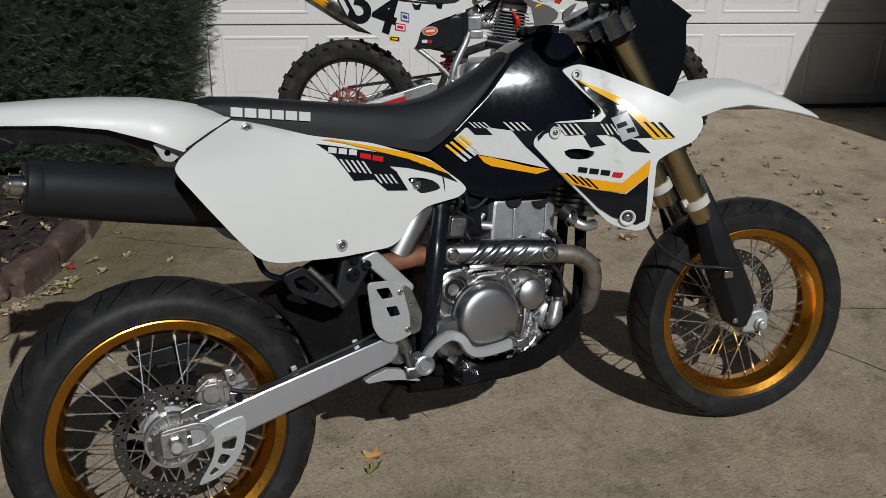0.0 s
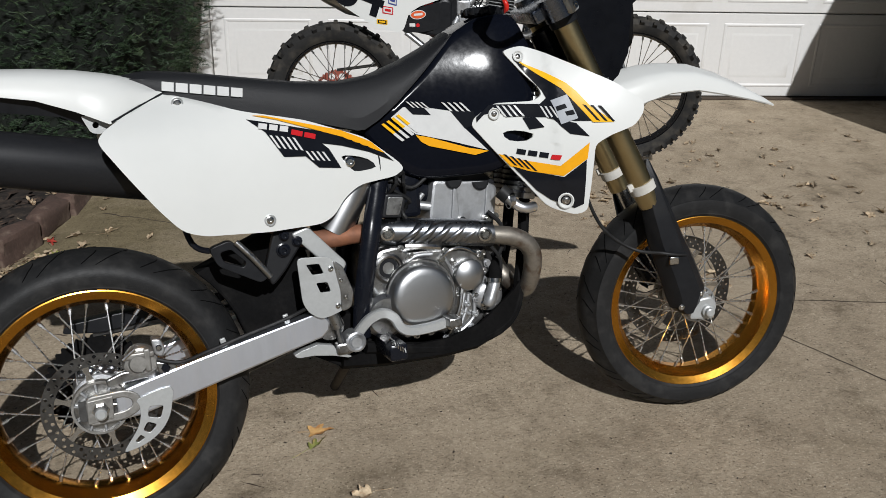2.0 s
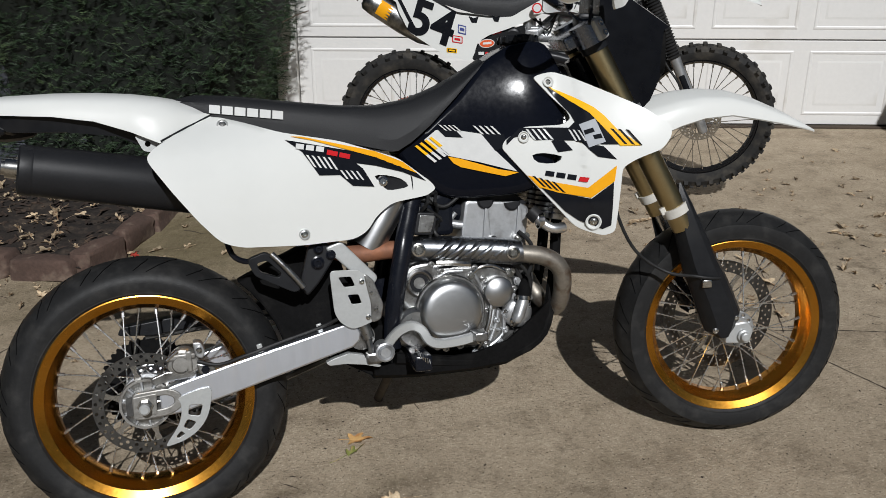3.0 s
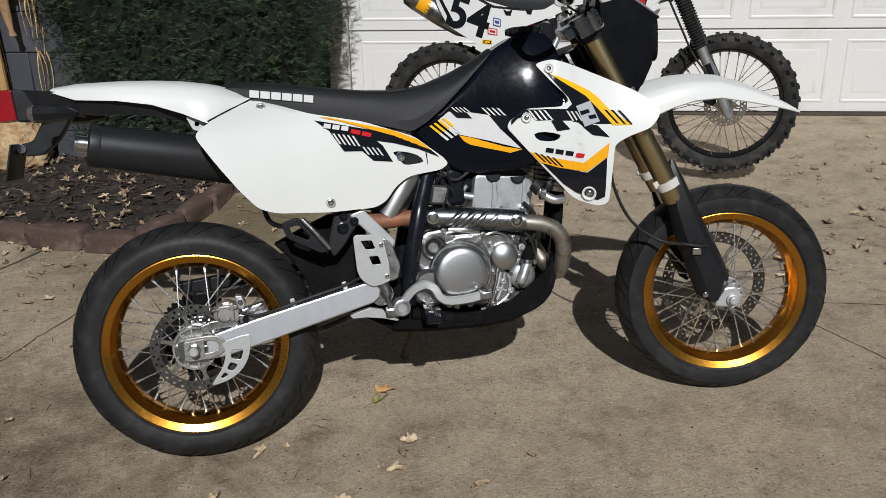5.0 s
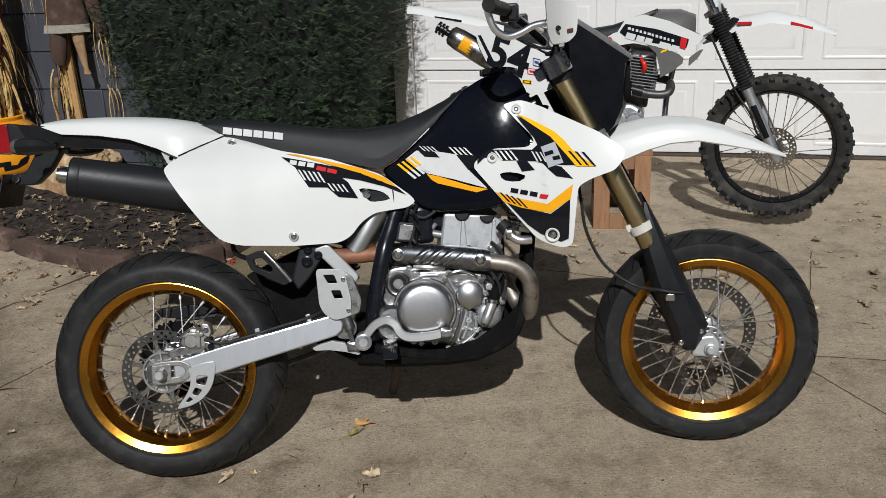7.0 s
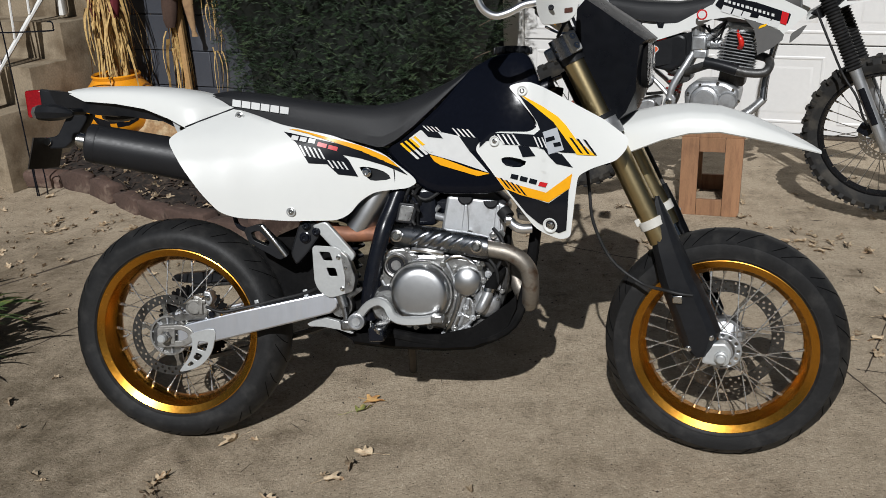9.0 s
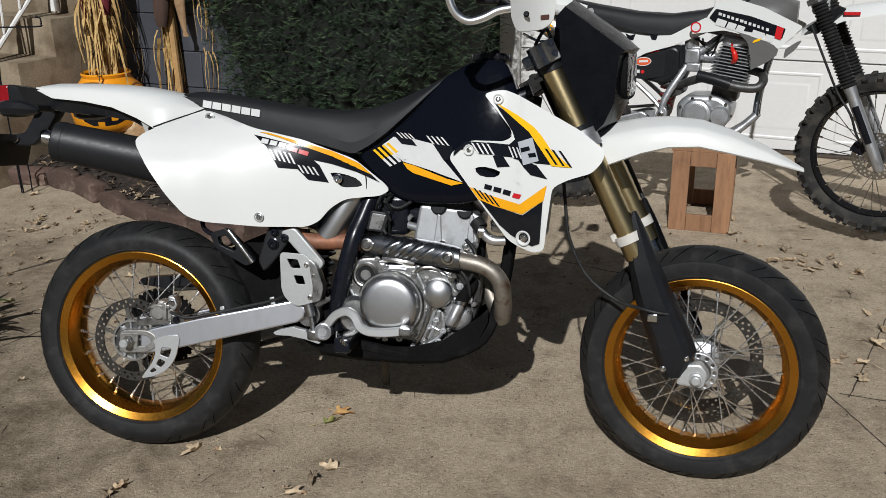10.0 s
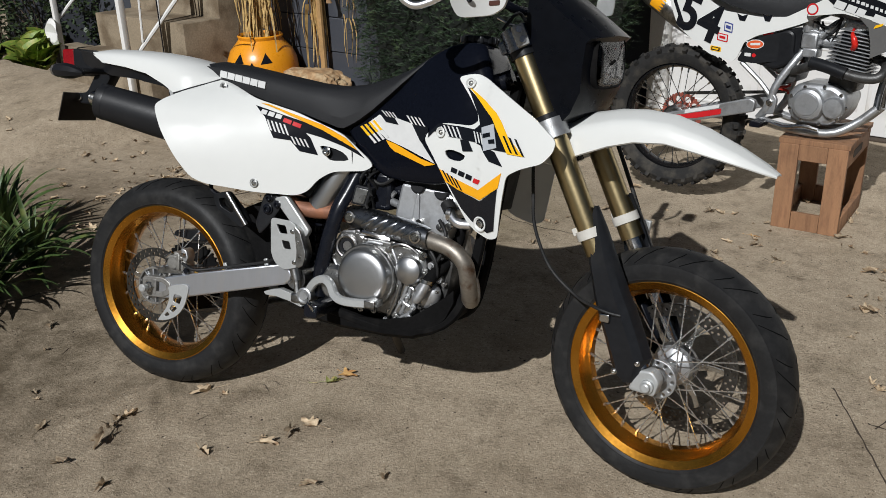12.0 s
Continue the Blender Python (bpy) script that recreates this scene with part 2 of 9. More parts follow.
rust_pipe = material("rust_pipe", (0.30, 0.125, 0.065), 0.6, metal=0.3, vary=0.2, scale=12, fine=100, tint=(0.22, 0.10, 0.06), tint_at=0.55, bump=0.25, bump_scale=300)
disc_steel = material("disc_steel", (0.13, 0.127, 0.122), 0.36, metal=1.0, vary=0.25, fine=160, tint=(0.045, 0.042, 0.038), tint_at=0.58)
guard_alu = material("guard_alu", (0.42, 0.43, 0.425), 0.42, metal=0.35, vary=0.08, fine=140, tint=(0.36, 0.365, 0.355), tint_at=0.66, bump=0.10, bump_scale=500, spec=0.3)
orange_decal = material("orange_decal", (0.82, 0.37, 0.012), 0.16, vary=0.05, spread=0.04, spec=0.3)
yellow_decal = material("yellow_decal", (0.86, 0.47, 0.014), 0.16, vary=0.05, spread=0.04, spec=0.3)
black_decal = material("black_decal", (0.008, 0.009, 0.012), 0.12, vary=0.2, spread=0.04, spec=0.3)
white_decal = material("white_decal", (0.62, 0.625, 0.615), 0.2, spec=0.3, vary=0.06)
grey_decal = material("grey_decal", (0.40, 0.42, 0.45), 0.2, spec=0.3, vary=0.06)
red_decal = material("red_decal", (0.52, 0.018, 0.022), 0.2, spec=0.3, vary=0.08)
red_lens = material("red_lens", (0.26, 0.005, 0.008), 0.16, vary=0.35, coat=0.4, fine=160)
dark_clamp = material("dark_clamp", (0.20, 0.22, 0.265), 0.28, metal=1.0, vary=0.12, fine=150)


def clear_glass(name):
    mt = bpy.data.materials.new(name)
    mt.use_nodes = True
    b = mt.node_tree.nodes["Principled BSDF"]
    b.inputs["Transmission Weight"].default_value, b.inputs["Roughness"].default_value, b.inputs["IOR"].default_value = 1.0, 0.03, 1.45
    b.inputs["Base Color"].default_value = (0.90, 0.93, 0.95, 1)
    return mt


lens_glass = clear_glass("lens_glass")
axle_grey = material("axle_grey", (0.27, 0.262, 0.245), 0.45, metal=0.6, vary=0.2, scale=16, fine=160, tint=(0.17, 0.16, 0.145), tint_at=0.58, bump=0.25, bump_scale=500)
collar_white = material("collar_white", (0.56, 0.545, 0.50), 0.45, vary=0.06, fine=140, tint=(0.44, 0.42, 0.37), tint_at=0.66, spec=0.3)
spoke_steel = material("spoke_steel", (0.66, 0.66, 0.65), 0.28, metal=0.95, vary=0.1, fine=200)
# dark metal; in gaps and recesses its darkness stands for shade
dark_shade_metal = material("dark_shade_metal", (0.085, 0.084, 0.082), 0.42, metal=0.6, vary=0.25, scale=14, fine=160, tint=(0.04, 0.038, 0.036), tint_at=0.55, bump=0.3, bump_scale=600)
dull_black = material("dull_black", (0.0065, 0.0064, 0.0066), 0.78, vary=0.35, scale=12, fine=120, tint=(0.012, 0.0115, 0.0112), tint_at=0.64, bump=0.25, bump_scale=240, spec=0.06)
groove_shade = material("groove_shade", (0.0022, 0.0022, 0.0023), 0.8, vary=0.2, spec=0.1)


def ground_concrete():
    """Tan driveway concrete: broad stains, blotches, sand speckle, pits and fine relief."""
    mt = bpy.data.materials.new("concrete")
    mt.use_nodes = True
    nt = mt.node_tree
    b, link = nt.nodes["Principled BSDF"], nt.links.new
    tc = nt.nodes.new("ShaderNodeTexCoord")

    def noise_at(s, detail, rough=0.55, lo=0.3, hi=0.7):
        nz = nt.nodes.new("ShaderNodeTexNoise")
        nz.inputs["Scale"].default_value, nz.inputs["Detail"].default_value, nz.inputs["Roughness"].default_value = s, detail, rough
        link(tc.outputs["Object"], nz.inputs["Vector"])
        r = nt.nodes.new("ShaderNodeMapRange")
        r.inputs["From Min"].default_value, r.inputs["From Max"].default_value = lo, hi
        link(nz.outputs["Fac"], r.inputs["Value"])
        return r.outputs[0]

    def mix(kind, fac, a, c):
        m = nt.nodes.new("ShaderNodeMix")
        m.data_type, m.blend_type = "RGBA", kind
        for key, v in (("Factor", fac), ("A", a), ("B", c)):
            if isinstance(v, (int, float)):
                m.inputs[key].default_value = v
            elif isinstance(v, tuple):
                m.inputs[key].default_value = (*v, 1)
            else:
                link(v, m.inputs[key])
        return m.outputs["Result"]

    c = mix("MIX", noise_at(0.8, 6), (0.470, 0.384, 0.280), (0.385, 0.310, 0.221))
    c = mix("MIX", noise_at(2.6, 10, 0.7, 0.47, 0.70), c, (0.315, 0.250, 0.175))
    c = mix("MIX", noise_at(9, 8, 0.75, 0.50, 0.72), c, (0.500, 0.413, 0.302))
    c = mix("MIX", noise_at(24, 6, 0.7, 0.52, 0.72), c, (0.345, 0.276, 0.195))
    c = mix("MIX", noise_at(70, 5, 0.8, 0.47, 0.66), c, (0.300, 0.240, 0.168))
    c = mix("MIX", noise_at(130, 3, 0.6, 0.61, 0.66), c, (0.135, 0.102, 0.068))
    c = mix("MIX", noise_at(160, 3, 0.6, 0.60, 0.67), c, (0.60, 0.515, 0.395))
    # damp soil and moss stain, and small tyre-dark spots
    away = nt.nodes.new("ShaderNodeVectorMath")
    away.operation = "DISTANCE"
    away.inputs[1].default_value = (-0.72, -0.28, 0.0)
    link(tc.outputs["Object"], away.inputs[0])
    side = nt.nodes.new("ShaderNodeMapRange")
    side.inputs["From Min"].default_value, side.inputs["From Max"].default_value, side.inputs["To Min"].default_value, side.inputs["To Max"].default_value = 0.10, 1.05, 0.46, -0.42
    link(away.outputs["Value"], side.inputs["Value"])
    near = nt.nodes.new("ShaderNodeMath")
    near.operation, near.use_clamp = "ADD", True
    link(side.outputs[0], near.inputs[0])
    blot = nt.nodes.new("ShaderNodeMath")
    blot.operation = "MULTIPLY"
    blot.inputs[1].default_value = 0.95
    link(noise_at(5.5, 15, 0.82, 0.38, 0.63), blot.inputs[0])
    link(blot.outputs[0], near.inputs[1])
    c = mix("MULTIPLY", near.outputs[0], c, (0.33, 0.315, 0.285))
    # dark ground below the planting, with the plants' shade put into the colour
    patch_away = nt.nodes.new("ShaderNodeVectorMath")
    patch_away.operation = "DISTANCE"
    patch_away.inputs[1].default_value = (-1.55, 0.70, 0.0)
    link(tc.outputs["Object"], patch_away.inputs[0])
    patch_fade = nt.nodes.new("ShaderNodeMapRange")
    patch_fade.inputs["From Min"].default_value, patch_fade.inputs["From Max"].default_value, patch_fade.inputs["To Min"].default_value, patch_fade.inputs["To Max"].default_value = 0.25, 1.05, 0.50, -0.42
    link(patch_away.outputs["Value"], patch_fade.inputs["Value"])
    plant_shade = nt.nodes.new("ShaderNodeMath")
    plant_shade.operation, plant_shade.use_clamp = "MULTIPLY_ADD", True
    plant_shade.inputs[1].default_value = 0.8
    link(noise_at(4.6, 14, 0.8, 0.38, 0.64), plant_shade.inputs[0])
    link(patch_fade.outputs[0], plant_shade.inputs[2])
    c = mix("MULTIPLY", plant_shade.outputs[0], c, (0.36, 0.335, 0.30))
    # greenish algae film beside the bed
    algae = nt.nodes.new("ShaderNodeVectorMath")
    algae.operation = "DISTANCE"
    algae.inputs[1].default_value = (-0.02, 1.72, 0.0)
    link(tc.outputs["Object"], algae.inputs[0])
    film = nt.nodes.new("ShaderNodeMapRange")
    film.inputs["From Min"].default_value, film.inputs["From Max"].default_value, film.inputs["To Min"].default_value, film.inputs["To Max"].default_value = 0.15, 0.95, 0.85, -0.35
    link(algae.outputs["Value"], film.inputs["Value"])
    grown = nt.nodes.new("ShaderNodeMath")
    grown.operation, grown.use_clamp = "MULTIPLY_ADD", True
    grown.inputs[1].default_value = 0.5
    link(noise_at(3.1, 10, 0.7, 0.36, 0.62), grown.inputs[0])
    link(film.outputs[0], grown.inputs[2])
    c = mix("MULTIPLY", grown.outputs[0], c, (0.50, 0.50, 0.41))
    c = mix("MIX", noise_at(5.5, 12, 0.8, 0.59, 0.65), c, (0.185, 0.143, 0.098))
    vo = nt.nodes.new("ShaderNodeTexVoronoi")
    vo.inputs["Scale"].default_value = 22
    link(tc.outputs["Object"], vo.inputs["Vector"])
    pit = nt.nodes.new("ShaderNodeMapRange")
    pit.inputs["From Min"].default_value, pit.inputs["From Max"].default_value, pit.inputs["To Min"].default_value, pit.inputs["To Max"].default_value = 0.03, 0.09, 1, 0
    link(vo.outputs["Distance"], pit.inputs["Value"])
    c = mix("MIX", pit.outputs[0], c, (0.13, 0.098, 0.066))
    link(c, b.inputs["Base Color"])
    b.inputs["Roughness"].default_value, b.inputs["Specular IOR Level"].default_value = 0.9, 0.25
    h = nt.nodes.new("ShaderNodeMath")
    h.operation = "ADD"
    link(noise_at(120, 6, 0.7), h.inputs[0])
    link(noise_at(18, 4), h.inputs[1])
    bp = nt.nodes.new("ShaderNodeBump")
    bp.inputs["Strength"].default_value, bp.inputs["Distance"].default_value = 0.55, 0.004
    link(h.outputs[0], bp.inputs["Height"])
    link(bp.outputs[0], b.inputs["Normal"])
    return mt


concrete = ground_concrete()
old_concrete = material("old_concrete", (0.275, 0.222, 0.155), 0.9, vary=0.28, scale=3, fine=90, tint=(0.15, 0.112, 0.072), tint_at=0.54, bump=0.5, bump_scale=160, spec=0.25)
crack_dirt = material("crack_dirt", (0.06, 0.043, 0.030), 0.95, vary=0.3, fine=120)
door_white = material("door_white", (0.70, 0.69, 0.67), 0.42, vary=0.04, scale=2, fine=40, tint=(0.61, 0.59, 0.555), tint_at=0.66, bump=0.08, bump_scale=180)
trim_white = material("trim_white", (0.74, 0.73, 0.70), 0.5, vary=0.08, scale=4, fine=60, tint=(0.5, 0.47, 0.42), tint_at=0.68, bump=0.15)
block_paint = material("block_paint", (0.047, 0.051, 0.062), 0.6, vary=0.12, scale=3, fine=90, tint=(0.058, 0.063, 0.074), tint_at=0.6, bump=0.4, bump_scale=180, per_object=0.1)
mortar_paint = material("mortar_paint", (0.018, 0.020, 0.026), 0.75, vary=0.2, bump=0.3)
siding = material("siding", (0.55, 0.53, 0.49), 0.6, vary=0.08, scale=2, fine=40, bump=0.1)
mulch = material("mulch", (0.016, 0.0115, 0.009), 0.95, vary=0.6, scale=14, fine=160, tint=(0.050, 0.036, 0.026), tint_at=0.58, bump=0.9, bump_scale=90)
chip_wood = material("chip_wood", (0.032, 0.020, 0.014), 0.9, vary=0.4, scale=14, fine=90, tint=(0.085, 0.055, 0.036), tint_at=0.62)
edge_stone = material("edge_stone", (0.085, 0.052, 0.040), 0.9, vary=0.35, scale=9, fine=80, tint=(0.155, 0.112, 0.085), tint_at=0.60, bump=0.9, bump_scale=70, per_object=0.25)
dry_leaf = material("dry_leaf", (0.43, 0.335, 0.22), 0.8, vary=0.35, scale=45, fine=160, tint=(0.20, 0.125, 0.07), tint_at=0.53, per_object=0.4)
yellow_leaf = material("yellow_leaf", (0.56, 0.33, 0.12), 0.7, vary=0.3, scale=40, tint=(0.36, 0.17, 0.06), tint_at=0.56)
green_leaf = material("green_leaf", (0.20, 0.215, 0.055), 0.6, vary=0.3, scale=40, tint=(0.33, 0.24, 0.09), tint_at=0.54)
red_leaf = material("red_leaf", (0.38, 0.045, 0.03), 0.6, vary=0.25, scale=18)

# ---- ground ----
bm = bmesh.new()
bmesh.ops.create_grid(bm, x_segments=1, y_segments=1, size=300)
solid("ground", bm, concrete, "worn tan concrete driveway with fine pits and stains", "driveway", kind="structure")


def crack(points, width, seed, stray=0.006):
    rnd = random.Random(seed)
    line = smooth([(x, y, 0) for x, y in points], 14)
    bm = bmesh.new()
    rows = []
    for i, p in enumerate(line):
        d = (line[min(i + 1, len(line) - 1)] - line[max(i - 1, 0)]).normalized()
        s = Vector((-d.y, d.x, 0))
        q = p + s * rnd.uniform(-stray, stray)
        w = width * rnd.uniform(0.5, 1.2)
        rows.append((bm.verts.new((q.x + s.x * w, q.y + s.y * w, 0.0012)), bm.verts.new((q.x - s.x * w, q.y - s.y * w, 0.0012))))
    for a, b in zip(rows, rows[1:]):
        bm.faces.new((a[0], b[0], b[1], a[1]))
    return solid("crack", bm, crack_dirt, "thin dark crack in the concrete driveway", "crack", group="cracks in the driveway", kind="structure")


crack(((1.84, 0.58), (1.97, 0.17), (2.09, -0.22), (2.28, -0.85)), 0.0028, 1, 0.0015)
crack(((1.93, 0.42), (2.20, 0.345), (2.57, 0.20), (3.6, -0.12)), 0.003, 2, 0.0015)
crack(((1.95, 0.40), (2.18, 0.88), (2.42, 1.40)), 0.0022, 6, 0.002)
crack(((-1.5, 0.5), (-1.1, 1.1), (-0.72, 1.62)), 0.007, 3)
crack(((-1.0, 0.05), (-0.77, 0.44), (-0.58, 0.78), (-0.3, 1.25)), 0.0035, 4)
crack(((0.05, 1.9), (0.55, 1.55), (1.0, 1.45), (1.5, 1.2)), 0.003, 5)

# ---- garage: x along the door, y into the house ----
GARAGE = pose(1.089, 3.62, 0, 0, 0, -16.75)
P0, PITCH, SECTION = -0.255, 0.602, 0.516
door = tagged(part("garage_door", block(-0.33, 4.62, 0.03, 0.07, 0.012, 2.075), door_white, None, "", GARAGE), "white sectional garage door with raised panels, shut", "garage door", kind="structure")


def raised_panel(w, h):
    """A pressed panel: a rounded bead, a groove and a flat field."""
    bm = bmesh.new()
    steps = ((0, 0.0), (0.006, 0.003), (0.014, 0.003), (0.024, -0.002), (0.052, -0.002), (0.072, 0.002))
    rings = [[bm.verts.new((x, -d, z)) for x, z in ((i, i), (w - i, i), (w - i, h - i), (i, h - i))] for i, d in steps]
    for a, b in zip(rings, rings[1:]):
        for k in range(4):
            bm.faces.new((a[k], a[(k + 1) % 4], b[(k + 1) % 4], b[k]))
    bm.faces.new(rings[-1])
    return mesh_of("panel", bm, door_white, angle=20)


section_mesh = mesh_of("section", block(-0.33, 4.62, 0, 0.03, 0.004, SECTION - 0.004, 0.004, 2), door_white)
panel_mesh = raised_panel(PITCH - 0.095, SECTION - 0.125)
for k in range(4):
    sec = part("section", section_mesh, door_white, door, m=pose(0, 0, 0.012 + k * SECTION))
    for i in range(8):
        part("panel", panel_mesh, door_white, sec, m=pose(P0 + i * PITCH, -0.0005, 0.062))
solid("garage_wall", join(block(-1.4, -0.47, 0.02, 0.2, 0, 2.8), block(4.76, 7.0, 0.02, 0.2, 0, 2.8), block(-0.47, 4.76, 0.021, 0.2, 2.11, 2.8)), block_paint, "dark grey painted garage front wall", "wall", GARAGE, kind="structure")
solid("door_trim", join(block(-0.465, -0.335, -0.03, 0.1, 0, 2.1, 0.004), block(4.625, 4.755, -0.03, 0.1, 0, 2.1, 0.004), block(-0.465, 4.755, -0.03, 0.1, 2.1, 2.23, 0.004)), trim_white, "white painted timber door frame, weathered at the foot", "door frame", GARAGE, kind="structure")
solid("threshold", block(-0.33, 4.62, -0.05, 0.08, 0, 0.011, 0.003), crack_dirt, "dark rubber seal under the garage door", "threshold", GARAGE, kind="structure")
solid("garage_roof", block(-1.2, 7.2, -0.35, 5.0, 2.8, 2.95), matte_black, "dark flat roof edge over the garage", "roof", GARAGE, kind="structure")
solid("garage_back", join(block(-1.0, 7.0, 4.8, 5.0, 0, 2.8), block(-1.0, -0.8, 0.2, 4.8, 0, 2.8), block(6.8, 7.0, 0.2, 4.8, 0, 2.8)), siding, "plain garage side and back walls", "wall", GARAGE, kind="structure")

# ---- house wall of painted blocks, standing forward of the garage ----
WY = -1.445
house = tagged(part("house_wall", block(-6.0, -1.12, WY + 0.008, WY + 0.2, 0, 2.8), mortar_paint, None, "", GARAGE), "dark blue-grey painted block wall of the house", "wall", kind="structure")
block_mesh = mesh_of("block", block(0.0025, 0.3975, WY, WY + 0.05, 0.0025, 0.1975, 0.003, 1), block_paint)
for r in range(9):
    for c in range(8):
        part("block", block_mesh, block_paint, house, m=pose(-1.277 - 0.4 * (c + 1) + (0.2 if r % 2 else 0), 0, 0.2 * r + 0.043))
solid("porch_slab", block(-4.2, -3.43, WY - 0.10, WY + 0.01, 0.885, 1.005, 0.008), old_concrete, "tan concrete edge of the porch on the house wall", "porch", GARAGE, kind="structure")
solid("house_return", block(-1.32, -1.12, WY + 0.2, 0.02, 0, 2.8), block_paint, "dark painted return of the house wall", "wall", GARAGE, kind="structure")
solid("house_roof", block(-6.2, -1.21, WY - 0.3, 4.0, 2.8, 2.95), matte_black, "dark roof edge of the house", "roof", GARAGE, kind="structure")

# ---- unseen wall added beside the drive, its edge cut to throw the door's shade ----
bm = prism([(0.03, 0), (-0.02, 1.2), (-0.03, 1.42), (0.06, 1.70), (0.18, 2.0), (0.36, 2.4), (6.0, 2.9), (6.0, 0)], 0, 0.2)
solid("side_wall", bm, block_paint, "plain dark wall, unseen, added to shade the garage door", "wall", pose(4.10, 0.8, 0, 0, 0, 0), kind="structure")

# unseen wall added to cut sky and bounce light off the shaded door
solid("yard_wall", block(5.75, 5.95, 1.2, 6.0, 0, 3.2, 0.01), block_paint, "plain dark wall, unseen, added to deepen the shade by the door", "wall", kind="structure")

# ---- steps up to the house ----
STEPS = pose(-1.755, 2.655, 0, 0, 0, -16.75)
prof = [(-0.53, 0), (-0.53, 0.42), (-0.265, 0.42), (-0.265, 0.628), (0, 0.628), (0, 0.830), (0.265, 0.830), (0.265, 1.03), (0.318, 1.03), (0.318, 0)]
bm = moved(prism(prof, 0, 0.98, 0.008), Matrix(((0, -1, 0, 0), (1, 0, 0, 0), (0, 0, 1, 0), (0, 0, 0, 1))))
solid("steps", bm, old_concrete, "weathered tan concrete steps up to the house", "steps", STEPS, kind="structure")


def ease(f):
    f = min(max(f, 0.0), 1.0)
    return f * f * (3 - 2 * f)


def approach(x, y):
    """The concrete rises gently to the foot of the steps."""
    p = STEPS.inverted() @ Vector((x, y, 0))
    return 0.235 * ease((p.y + 1.75) / 1.25) * ease((-0.02 - p.x) / 0.35) * ease((p.x + 2.9) / 0.5)


nx, ny = 44, 30
grid = [[STEPS @ Vector((-2.9 + 3.06 * i / nx, -1.75 + 1.30 * j / ny, 0)) for i in range(nx + 1)] for j in range(ny + 1)]
bm = bmesh.new()
vs = [[bm.verts.new((p.x, p.y, approach(p.x, p.y) + 0.006 * min(1, approach(p.x, p.y) / 0.004) - 0.004)) for p in row] for row in grid]
for j in range(ny):
    for i in range(nx):
        bm.faces.new((vs[j][i], vs[j][i + 1], vs[j + 1][i + 1], vs[j + 1][i]))
solid("pavement", bm, concrete, "tan concrete walk rising to the steps", "pavement", kind="structure", angle=60)


def mound(x, y):
    """A low heap of mulch by the wall."""
    return 0.135 / (1 + (((x + 1.50) / 0.30) ** 2 + ((y - 2.72) / 0.30) ** 2) ** 2)


# ---- mulch bed with stone edging ----
EDGE = [(-1.95, 2.28), (-1.70, 2.29), (-1.39, 2.14), (-1.16, 1.95), (-0.90, 1.75), (-0.66, 1.62), (-0.50, 1.53), (-0.37, 1.465), (-0.29, 1.475), (-0.235, 1.60), (-0.165, 1.76), (-0.075, 1.97), (0.0, 2.17), (0.09, 2.5), (0.2, 2.9), (0.42, 3.35), (0.62, 3.70)]
rim = [Vector((x, y)) for x, y in EDGE]
bm = bmesh.new()
outline = [(p.x, p.y) for p in smooth([(*p, 0) for p in EDGE], 5)] + [(0.3, 4.0), (-2.3, 4.2)]
vs = [bm.verts.new((x, y, 0)) for x, y in outline]
es = [bm.edges.new((vs[i], vs[(i + 1) % len(vs)])) for i in range(len(vs))]
bmesh.ops.triangle_fill(bm, edges=es, use_beauty=True)
for _ in range(5):
    bmesh.ops.subdivide_edges(bm, edges=[e for e in bm.edges if e.calc_length() > 0.07], cuts=1)
    bmesh.ops.triangulate(bm, faces=bm.faces)
for v in bm.verts:
    d = min((Vector((v.co.x, v.co.y)) - p).length for p in rim)
    v.co.z = 0.045 + 0.05 * min(d / 0.5, 1) + mound(v.co.x, v.co.y) + 0.02 * noise.noise(v.co * 6) + 0.018 * noise.noise(v.co * 25)
solid("mulch_bed", bm, mulch, "dark brown mulch bed strewn with bark", "flower bed", kind="structure")


def in_bed(x, y):
    inside = False
    for (x1, y1), (x2, y2) in zip(outline, outline[1:] + outline[:1]):
        if (y1 > y) != (y2 > y) and x < (x2 - x1) * (y - y1) / (y2 - y1) + x1:
            inside = not inside
    return inside


def bed_height(x, y):
    d = min((Vector((x, y)) - p).length for p in rim)
    q = Vector((x, y, 0))
    return 0.045 + 0.05 * min(d / 0.5, 1) + mound(x, y) + 0.02 * noise.noise(q * 6) + 0.018 * noise.noise(q * 25)


rnd = random.Random(5)
verts, faces = [], []
while len(faces) < 7000:
    x, y = rnd.uniform(-2.0, 0.5), rnd.uniform(1.5, 3.4)
    if not in_bed(x, y):
        continue
    z, a, l, w = bed_height(x, y) + rnd.uniform(0, 0.012), rnd.uniform(0, 6.3), rnd.uniform(0.008, 0.034), rnd.uniform(0.002, 0.007)
    u, s, t = Vector((math.cos(a), math.sin(a), rnd.uniform(-0.4, 0.4))) * l, Vector((-math.sin(a), math.cos(a), rnd.uniform(-0.5, 0.5))) * w, rnd.uniform(0.001, 0.004)
    c, n = Vector((x, y, z)), len(verts)
    verts += [c - u - s, c + u - s, c + u + s, c - u + s, c + Vector((0, 0, t + 0.003))]
    faces += [(n, n + 1, n + 4), (n + 1, n + 2, n + 4), (n + 2, n + 3, n + 4), (n + 3, n, n + 4)]
me = bpy.data.meshes.new("bark_chips")
me.from_pydata(verts, [], faces)
me.materials.append(chip_wood)
